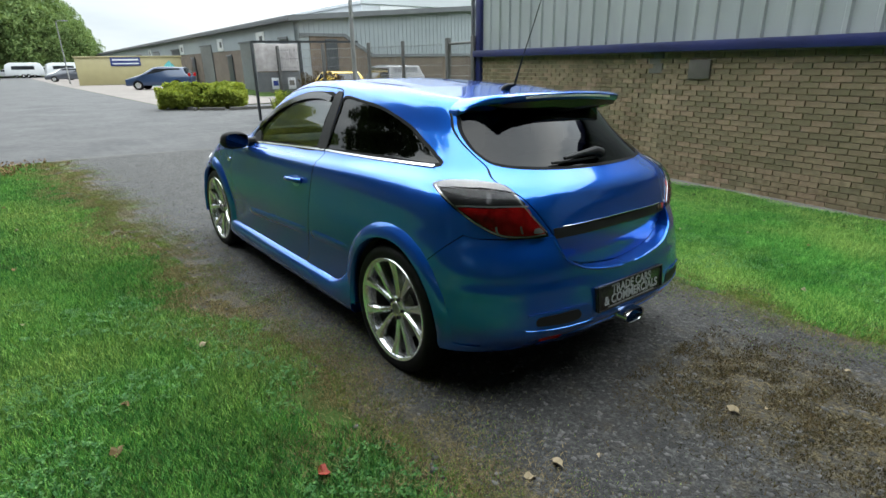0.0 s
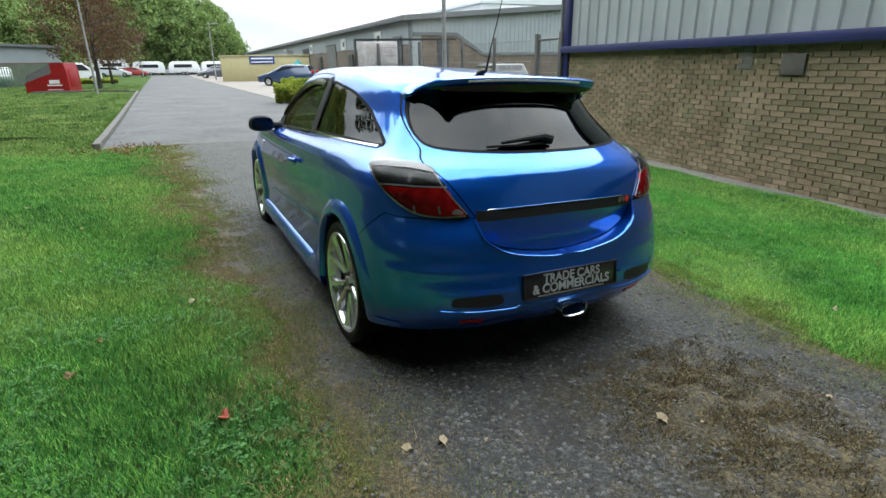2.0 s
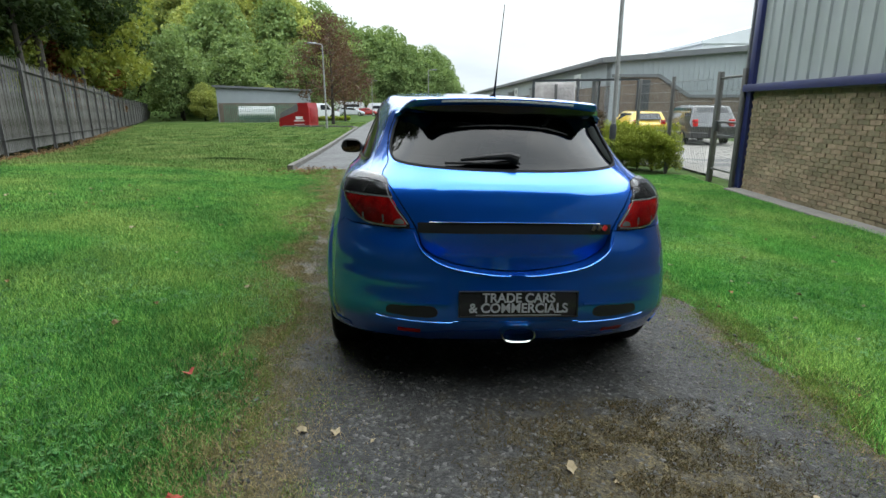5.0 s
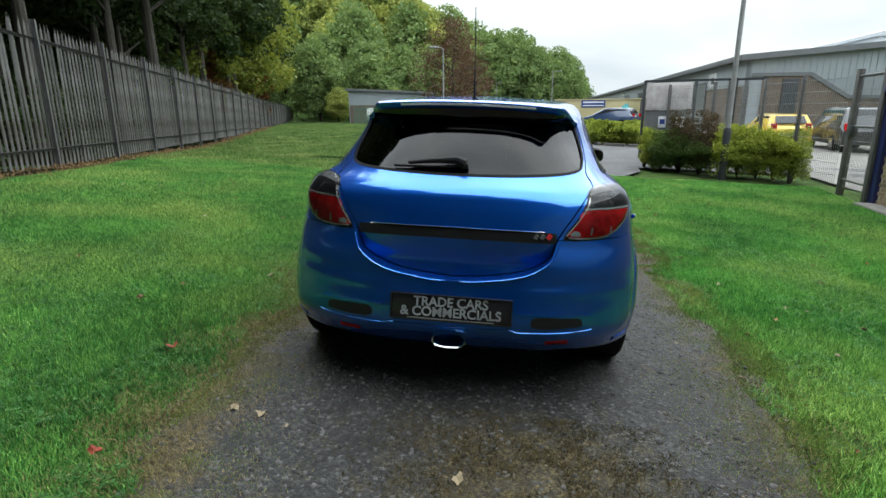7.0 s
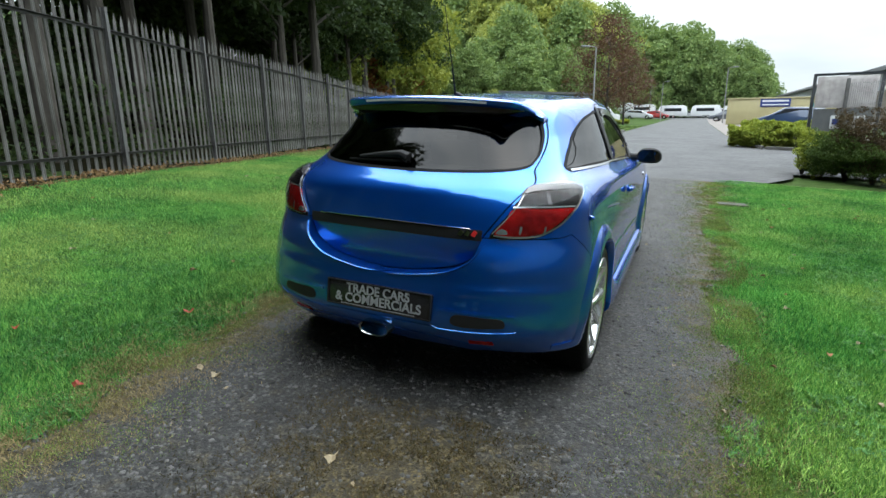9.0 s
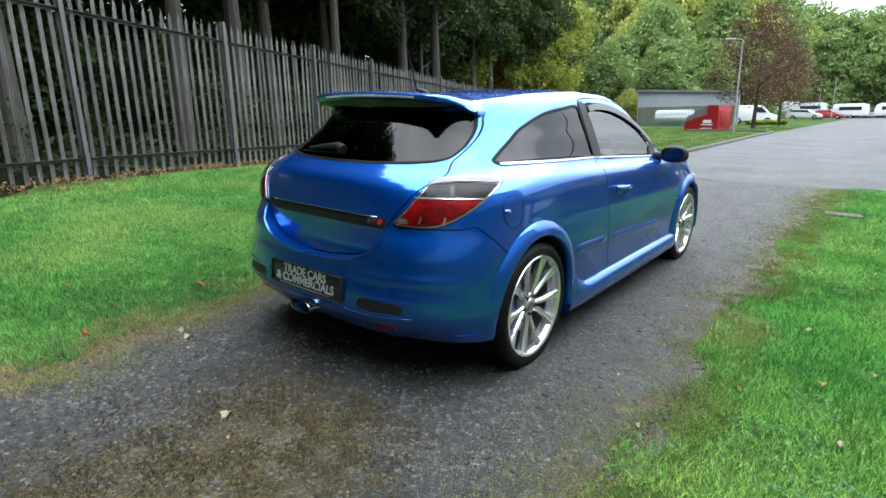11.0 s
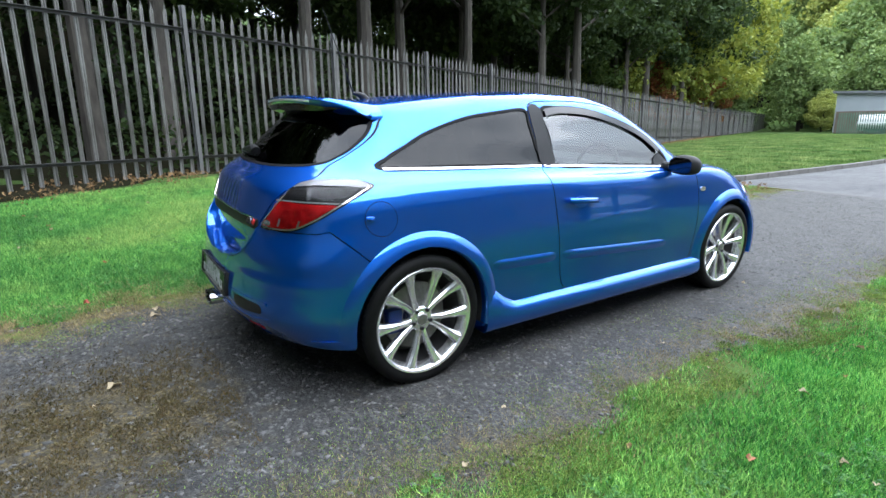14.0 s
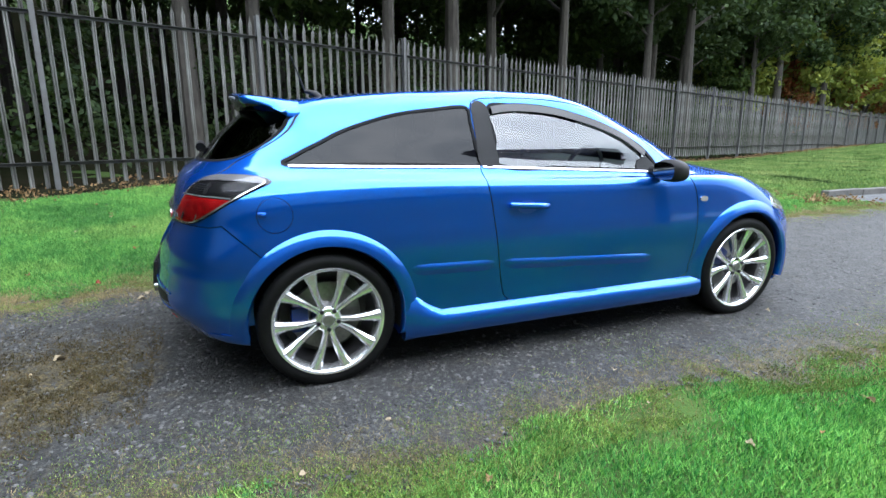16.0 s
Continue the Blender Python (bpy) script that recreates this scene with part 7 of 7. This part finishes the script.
for x, y, s in ((-24, 62, 0.75), (-19, 66, 0.8), (-30, 58, 0.8), (-27, 70, 0.9), (-15.5, 70, 0.75), (-12, 76, 0.8)):
    spots_d.append((x, y, s))
for x in np.arange(-44, -12, 2.8):
    (spots_g if r_.random() < 0.6 else spots_d).append((float(x), 96 + r_.uniform(-4, 4), r_.uniform(1.25, 1.55)))
for x, y, s in ((-21, 60, 0.35), (-14, 61, 0.33)):
    spots_g.append((x, y, s))
# woodland edge behind the film-maker, seen only in reflections
for x, y, s in ((-9, -16, 0.8), (-4.5, -20, 0.9), (-13, -12, 0.85), (-16, -20, 1.0), (-1, -26, 0.9), (3, -28, 1.0), (7.5, -30, 1.0), (-7, -27, 1.1), (-12, -30, 1.2), (12, -32, 1.1), (-21, -27, 1.2), (17, -34, 1.1), (0, -34, 1.2), (23, -36, 1.2), (-27, -34, 1.3), (-7, -15.5, 1.25), (-2.5, -16.5, 1.3), (1.8, -17, 1.35), (6.0, -17.5, 1.3), (10.5, -19, 1.3), (15, -20, 1.3), (-11, -16, 1.3)):
    spots_d.append((x, y, s))
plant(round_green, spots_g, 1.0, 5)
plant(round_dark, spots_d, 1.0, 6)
plant(brown, [(-5.2, 42.0, 0.95), (-5.2, 54.0, 0.8)], 1.0, 7)

# undergrowth behind the pales: leaf clumps nobody could count
cent, size_ = [], []
for i in range(1300):
    along, back = r_.uniform(-16, 62), r_.uniform(0.5, 11.0)
    x, y = beside_fence(along, back)
    z = float(height(x, y)) + r_.uniform(0.0, 1.0) * (0.7 + back * 0.42)
    cent.append((x, y, z))
    size_.append(r_.uniform(0.25, 0.6))
v, f = leaf_cloud(cent, size_, 78, 0.062, 21)
under = mesh_part("undergrowth", tri_soup("undergrowth", v, f, 4), LEAF_DARK, smooth=False)
tagged(under, "dark leafy undergrowth tangled behind the fence", "undergrowth", kind="stuff")
cent, size_ = [], []
for i in range(1500):
    along, back = r_.uniform(-34, 80), r_.uniform(9.0, 40.0)
    x, y = beside_fence(along, back)
    cent.append((x, y, float(height(x, y)) + r_.uniform(0.0, 9.5)))
    size_.append(r_.uniform(0.8, 1.8))
v, f = leaf_cloud(cent, size_, 55, 0.17, 23)
thicket = mesh_part("thicket", tri_soup("thicket", v, f, 4), LEAF_DARK, smooth=False)
tagged(thicket, "dark thicket of saplings deep in the wood", "undergrowth", kind="stuff")
litter_pts = []
for i in range(1500):
    x, y = beside_fence(r_.uniform(-14, 40), r_.gauss(-0.18, 0.22))
    litter_pts.append((x, y, float(height(x, y)) + 0.02))
for i in range(60):
    x, y = -2.30 + r_.gauss(0, 0.28), 8.3 + r_.gauss(0, 0.30)
    litter_pts.append((x, y, float(height(x, y)) + 0.03))
v, f = leaf_cloud(litter_pts, 0.10, 12, 0.022, 22)
litter = mesh_part("leaf_litter", tri_soup("leaf_litter", v, f, 4), DEAD_LEAF, smooth=False)
tagged(litter, "brown leaf litter along the foot of the fence", "leaves", kind="stuff")


# ---- hedges ----
def hedge(name, label, line, wide, tall, leaf, seed, per=320, size=0.021, spiky=0.0):
    root = thing(name, label, "hedge")
    r = random.Random(seed)
    cs, ss = [], []
    n = 0
    for (xa, ya), (xb, yb) in zip(line, line[1:]):
        length = math.hypot(xb - xa, yb - ya)
        for i in range(int(length * wide * tall * 300)):
            t = r.random()
            u = r.uniform(-1, 1)
            k = 0.03 + 0.97 * r.random() ** 0.60
            w = wide / 2 * (0.66 + 0.38 * k) * (1 - 0.10 * k ** 8)
            nx, ny = -(yb - ya) / length, (xb - xa) / length
            x, y = xa + (xb - xa) * t + nx * u * w, ya + (yb - ya) * t + ny * u * w
            z = float(height(x, y)) + 0.03 + (tall - 0.12) * k * (1 - 0.25 * abs(u) ** 3) * (0.9 + 0.15 * math.sin(x * 5 + y * 3))
            cs.append((x, y, z + (r.random() ** 3) * spiky))
            ss.append(r.uniform(0.07, 0.16))
    v, f = leaf_cloud(cs, ss, per // 4, size, seed)
    mesh_part("foliage", tri_soup("foliage", v, f, 4), leaf, root, smooth=False)
    bm = bmesh.new()
    for (xa, ya), (xb, yb) in zip(line, line[1:]):
        m = max(2, int(math.hypot(xb - xa, yb - ya) / 0.35))
        for i in range(m):
            t = (i + 0.5) / m
            x, y = xa + (xb - xa) * t, ya + (yb - ya) * t
            z = float(height(x, y))
            for _ in range(9):
                tube(bm, [(x, y, z - 0.05), (x + r.uniform(-0.3, 0.3), y + r.uniform(-0.3, 0.3), z + tall * 0.8)], [0.014, 0.004], 5)
    part("stems", bm, BARK_DARK, root)
    return root


hedge("hedge", "clipped light green hedge beside the compound fence", [(4.86, 10.62), (6.62, 10.10)], 1.25, 1.22, HEDGE_LEAF, 31)
hedge("shrub", "dense green shrub with dark lower branches at the estate corner", [(3.60, 11.22), (4.80, 10.66)], 1.30, 0.92, LEAF_GREEN, 32, spiky=0.15)
hedge("shrub", "spiky reddish-brown shrub growing through the hedge", [(3.95, 11.05), (4.85, 10.62)], 0.95, 1.02, SHRUB_RED, 36, spiky=0.75)
hedge("shrub", "light green shrub at the end of the hedge", [(3.40, 11.45), (3.78, 11.35)], 0.95, 1.02, HEDGE_LEAF, 33)
hedge("hedge", "rounded light green hedge in the kerbed bed", [(2.75, 20.3), (4.0, 19.6), (5.3, 19.1)], 1.7, 0.95, HEDGE_LEAF, 34, size=0.045)
hedge("hedge", "low light green planting beside the parked van", [(-8.2, 57), (-5.2, 58)], 1.2, 0.5, HEDGE_LEAF, 35, size=0.06)


# ---- lawn blades and gravel ----
def blades(name, label, spots_fn, count, tall, wide, mat, seed, lean=0.5, lift=-0.003):
    r = np.random.RandomState(seed)
    x, y = spots_fn(r, count)
    z = (lawn_height(x, y) if lift < 0 else height(x, y)) + lift
    n = len(x)
    a = r.uniform(0, 6.283, n)
    hgt = tall * r.uniform(0.45, 1.25, n)
    l = lean * hgt * r.uniform(0.1, 1.0, n)
    b = r.uniform(0, 6.283, n)
    w = wide * r.uniform(0.6, 1.3, n)
    v = np.empty((n, 3, 3), np.float32)
    v[:, 0] = np.stack([x - np.cos(a) * w, y - np.sin(a) * w, z], 1)
    v[:, 1] = np.stack([x + np.cos(a) * w, y + np.sin(a) * w, z], 1)
    v[:, 2] = np.stack([x + np.cos(b) * l, y + np.sin(b) * l, z + hgt], 1)
    me = tri_soup(name, v.reshape(-1, 3), np.arange(n * 3).reshape(-1, 3), 3)
    ob = mesh_part(name, me, mat, smooth=False)
    return tagged(ob, label, "grass", kind="stuff")


def patchy(x, y, size, seed):
    """Smooth random patches between 0 and 1, of about that size in metres."""
    x, y = np.asarray(x, float) / size, np.asarray(y, float) / size
    i, j = np.floor(x).astype(np.int64), np.floor(y).astype(np.int64)
    u, v = x - i, y - j
    u, v = u * u * (3 - 2 * u), v * v * (3 - 2 * v)
    table = np.random.RandomState(seed).random_sample(4096)
    def at(a, b):
        return table[(a * 73 + b * 179 + a * b * 7) % 4096]
    return (at(i, j) * (1 - u) + at(i + 1, j) * u) * (1 - v) + (at(i, j + 1) * (1 - u) + at(i + 1, j + 1) * u) * v


dl = np.vectorize(drive_left)
dr = np.vectorize(drive_right)


def lawn_left(r, n):
    y = -3.2 + 13.0 * r.random_sample(n) ** 1.25
    y -= np.where(y < -2.5, 1.8 * r.random_sample(n) ** 2, 0)
    left = np.maximum(FENCE_0[0] + (y - FENCE_0[1]) * FENCE_DIR[0] / FENCE_DIR[1] + 0.42, -9.5)
    right = np.where(y < 8.9, dl(np.minimum(y, 8.8)) + 0.10, -2.8) - 0.06 * r.random_sample(n)
    x = right + (left - right) * r.random_sample(n) ** 1.35
    keep = r.random_sample(n) < np.clip((right - x) / 0.40 + 1.0 * patchy(x, y, 0.22, 79) - 0.45, 0, 1) ** 1.2
    return x[keep], y[keep]


def lawn_right(r, n):
    y = -3.0 + 12.2 * r.random_sample(n) ** 1.15
    y -= np.where(y < -2.3, 1.8 * r.random_sample(n) ** 2, 0)
    left = dr(np.minimum(y, 8.8)) - 0.10
    right = 5.60 + (y - 2.16) * 0.13
    x = left + (right - left) * r.random_sample(n) ** 1.3
    keep = r.random_sample(n) < np.clip((x - left) / 0.55 + 1.1 * patchy(x, y, 0.24, 80) - 0.5, 0, 1) ** 1.2
    return x[keep], y[keep]


def turf_left(r, n):
    y = -2.6 + 5.2 * r.random_sample(n)
    right = dl(y) + 0.06
    x = right - 2.9 * r.random_sample(n) ** 1.2
    keep = r.random_sample(n) < np.clip((right - x) / 0.40 + 1.0 * patchy(x, y, 0.22, 79) - 0.45, 0, 1)
    return x[keep], y[keep]


def turf_right(r, n):
    y = -2.2 + 6.2 * r.random_sample(n)
    left = dr(y) - 0.08
    x = left + 2.9 * r.random_sample(n) ** 1.2
    keep = r.random_sample(n) < np.clip((x - left) / 0.55 + 1.1 * patchy(x, y, 0.24, 80) - 0.5, 0, 1)
    return x[keep], y[keep]


def lawn_far(r, n):
    y = 8.5 + 40 * r.random_sample(n) ** 1.3
    left = FENCE_0[0] + (y - FENCE_0[1]) * FENCE_DIR[0] / FENCE_DIR[1] + 0.2
    x = -2.85 + (left + 2.85) * r.random_sample(n)
    return x, y


def dry_edges(r, n):
    y = -3.2 + 12.0 * r.random_sample(n) ** 1.2
    side = r.random_sample(n) < 0.76
    off = r.normal(0.0, 0.15, n)
    x = np.where(side, dl(np.minimum(y, 8.8)) + 0.06 + off * 1.35, dr(np.minimum(y, 8.8)) - 0.10 + off * 1.2)
    keep = r.random_sample(n) < np.clip(1.9 * patchy(x, y, 0.10, 71) + 1.1 * patchy(x, y, 0.35, 72) - 0.75, 0.06, 1)
    return x[keep], y[keep]


def creeping(r, n):
    y = -3.2 + 12.0 * r.random_sample(n) ** 1.2
    side = r.random_sample(n) < 0.35
    off = np.abs(r.normal(0.0, 0.31, n))
    x = np.where(side, dl(np.minimum(y, 8.8)) + 0.05 + off * 0.7, dr(np.minimum(y, 8.8)) + 0.16 - off * 0.95)
    keep = r.random_sample(n) < np.clip(2.6 * patchy(x, y, 0.11, 73) + 2.0 * patchy(x, y, 0.42, 74) - 1.65, 0.02, 1)
    return x[keep], y[keep]


def middle_moss(r, n):
    x, y = r.normal(0.42, 0.38, n), -0.80 - 2.9 * r.random_sample(n)
    keep = (r.random_sample(n) < np.clip(2.2 * patchy(x, y, 0.09, 75) + 1.2 * patchy(x, y, 0.30, 76) - 1.1, 0.03, 1)) & (np.abs(x) < 1.3)
    return x[keep], y[keep]


# left-hand grass carries the wood's shade in its olive colour
blades("grass", "short mown olive-green lawn grass, darkened for the shade of the wood", lawn_left, 560000, 0.034, 0.0032, BLADE_OLIVE_SHADED, 41, 0.9)
blades("grass", "short mown bright green lawn grass", lawn_right, 400000, 0.034, 0.0030, BLADE, 42, 0.9)
blades("grass", "dense short lawn grass close beside the drive", turf_left, 260000, 0.036, 0.0022, BLADE_OLIVE_SHADED, 48, 1.1)
blades("grass", "dense short lawn grass close beside the drive", turf_right, 330000, 0.036, 0.0022, BLADE, 49, 1.1)
blades("grass", "mown lawn grass towards the road", lawn_far, 190000, 0.05, 0.012, BLADE_FAR, 43, 0.9)
blades("grass", "dry straw-coloured grass along the gravel edges", dry_edges, 270000, 0.016, 0.0022, BLADE_DRY, 44, 1.6, 0.008)
blades("grass", "sparse yellow-green grass creeping over the gravel edge", creeping, 420000, 0.011, 0.0024, BLADE_EDGE, 46, 1.0, 0.008)
blades("moss_tufts", "dry brown mossy tufts in the middle of the drive", middle_moss, 75000, 0.016, 0.0024, BLADE_MOSS, 45, 2.0, 0.010)


def clippings(r, n):
    """Mown swathes and heaps of cuttings on the far lawn."""
    y = 12 + 34 * r.random_sample(n)
    lane = np.floor(r.random_sample(n) * 9)
    x = -3.6 - lane * 1.15 + 0.10 * r.normal(size=n) + 0.12 * np.sin(y * 0.7 + lane)
    keep = np.sin(y * 1.9 + lane * 2.3) + np.sin(y * 5.3 + lane) + r.normal(size=n) * 0.4 > 0.5
    hx, hy = -4.5 + 0.30 * r.normal(size=n // 12), 10.9 + 0.12 * r.normal(size=n // 12)
    x, y = np.concatenate([x[keep], hx]), np.concatenate([y[keep], hy])
    keep = behind_fence(x, y) < -0.4
    return x[keep], y[keep]


blades("grass_clippings", "dark grass cuttings lying in mown rows", clippings, 42000, 0.05, 0.014, BLADE_CUT, 47, 1.4)


def gravel_stones(count, seed):
    r = np.random.RandomState(seed)
    y = -3.3 + 12.0 * r.random_sample(count) ** 1.5
    u = r.random_sample(count)
    a, b = dl(np.minimum(y, 8.8)), dr(np.minimum(y, 8.8))
    x = a + 0.02 + (b - a - 0.04) * u
    mossy = 0.62 * np.exp(-((x - 0.42) / 0.52) ** 2) * smooth(-0.60, -1.15, y)
    keep = r.random_sample(count) > np.maximum(mossy, 0.80 * smooth(0.45, 0.12, np.minimum(x - a, b - x)))
    x, y = x[keep], y[keep]
    count = len(x)
    s = 0.003 + 0.015 * r.random_sample(count) ** 2.4
    z = height(x, y) + 0.006 + s * 0.25
    base = np.array([(1, 0, 0), (-1, 0, 0), (0, 1, 0), (0, -1, 0), (0, 0, 1), (0, 0, -1)], float)
    faces = np.array([(0, 2, 4), (2, 1, 4), (1, 3, 4), (3, 0, 4), (2, 0, 5), (1, 2, 5), (3, 1, 5), (0, 3, 5)])
    ang = r.uniform(0, 6.283, count)
    jit = r.uniform(0.6, 1.35, (count, 6, 1))
    v = base[None] * jit * np.stack([s * r.uniform(0.8, 1.5, count), s, s * r.uniform(0.28, 0.55, count)], 1)[:, None, :]
    ca, sa = np.cos(ang)[:, None], np.sin(ang)[:, None]
    vx, vy = v[..., 0] * ca - v[..., 1] * sa, v[..., 0] * sa + v[..., 1] * ca
    v = np.stack([vx + x[:, None], vy + y[:, None], v[..., 2] + z[:, None]], -1)
    f = faces[None] + (np.arange(count) * 6)[:, None, None]
    ob = mesh_part("gravel", tri_soup("gravel", v.reshape(-1, 3), f.reshape(-1, 3), 3), STONE, smooth=False)
    return tagged(ob, "loose grey crushed stone gravel on the drive", "gravel", kind="stuff")


gravel_stones(130000, 51)


def weeds(name, label, spots_fn, count, seed):
    """Small rosettes of broad leaves among the grass."""
    r = np.random.RandomState(seed)
    x, y = spots_fn(r, count)
    keep = 0.6 * patchy(x, y, 0.9, 77) + 0.5 * patchy(x, y, 0.25, 78) > 0.66
    x, y = x[keep], y[keep]
    per = 7
    n = len(x) * per
    cx, cy = np.repeat(x, per), np.repeat(y, per)
    a = r.uniform(0, 6.283, n)
    rad = 0.006 + 0.014 * r.random_sample(n)
    px, py = cx + np.cos(a) * rad, cy + np.sin(a) * rad
    pz = lawn_height(cx, cy) + 0.014 + 0.010 * r.random_sample(n)
    s = 0.004 + 0.004 * r.random_sample(n)
    ux, uy = np.cos(a), np.sin(a)
    tilt = r.uniform(-0.35, 0.5, n)
    v = np.empty((n, 4, 3), np.float32)
    for k, (f, g) in enumerate(((-1.2, 0), (0, -0.8), (1.2, 0), (0, 0.8))):
        v[:, k] = np.stack([px + (ux * f - uy * g) * s, py + (uy * f + ux * g) * s, pz + f * s * tilt], 1)
    ob = mesh_part(name, tri_soup(name, v.reshape(-1, 3), np.arange(n * 4).reshape(-1, 4), 4), WEED, smooth=False)
    return tagged(ob, label, "weeds", kind="stuff")


weeds("clover", "pale green clover and broad weeds in the lawn", turf_left, 9000, 61)
weeds("clover", "pale green clover and broad weeds in the lawn", turf_right, 10000, 62)


# ---- fallen leaves ----
def leaf_mesh(name, mat, seed):
    r = random.Random(seed)
    bm = bmesh.new()
    n = 11
    ring = []
    for k in range(n):
        a = 6.283 * k / n
        rad = 0.026 * (1.0 if k % 2 == 0 else 0.72) * (1.25 if k == 0 else 1) * r.uniform(0.85, 1.1)
        ring.append(bm.verts.new((rad * math.cos(a), rad * 0.8 * math.sin(a), 0.010 * math.cos(a * 2 + seed) + 0.006)))
    c = bm.verts.new((0, 0, 0.001))
    for k in range(n):
        bm.faces.new((c, ring[k], ring[(k + 1) % n]))
    thicken(bm, 0.001)
    me = bpy.data.meshes.new(name)
    bm.to_mesh(me)
    bm.free()
    me.materials.append(mat)
    return me


LEAVES = "fallen leaves on lawn and gravel"
kinds = [(leaf_mesh("fallen_leaf", RED_LEAF, 1), "red fallen leaf lying on the grass"), (leaf_mesh("fallen_leaf", PALE_LEAF, 2), "pale dry fallen leaf lying on the ground"),
         (leaf_mesh("fallen_leaf", DEAD_LEAF, 3), "brown fallen leaf lying on the grass")]


def drop_leaf(kind, x, y, s=1.0):
    me, label = kinds[kind]
    ob = tagged(new("fallen_leaf", me), label, "leaf", LEAVES)
    ob.matrix_world = pose(x, y, float(lawn_height(x, y)) + 0.022, r_.uniform(-12, 12), r_.uniform(-12, 12), r_.uniform(0, 360)) @ Matrix.Diagonal((s, s, s, 1))


for kind, x, y, s in ((0, -1.50, -0.52, 1.3), (1, -1.54, 0.75, 1.0), (2, -2.06, 0.0, 1.2), (1, 0.11, -1.27, 1.1), (1, -0.77, -1.0, 1.0), (1, -0.90, -0.98, 0.9), (0, -1.26, -1.35, 1.1)):
    drop_leaf(kind, x, y, s)
for i in range(120):
    y = r_.uniform(-2.2, 7.5)
    x = drive_left(y) - r_.uniform(0.1, 3.4) if i % 2 else drive_right(y) + r_.uniform(0.1, 3.0)
    drop_leaf(r_.choice((1, 1, 2, 2, 0) if i % 3 == 0 else (1, 2, 2)), x, y, r_.uniform(0.5, 0.95))
for i in range(16):
    y = r_.uniform(-2.4, 4)
    drop_leaf(1, r_.uniform(drive_left(y), drive_right(y)), y, r_.uniform(0.35, 0.7))

# inspection cover and bare patch in the lawn
cover = tagged(part("inspection_cover", boxed(-0.20, 0.20, -0.12, 0.12, -0.05, 0.0, 0.006), material("mossy_cover", (0.060, 0.066, 0.045), rough=0.95, vary=0.4, scale=20, bump=0.4)), "dark mossy inspection cover set in the lawn", "cover")
cover.matrix_world = pose(1.85, 6.2, float(height(1.85, 6.2)) + 0.02, 0, 3, 10)
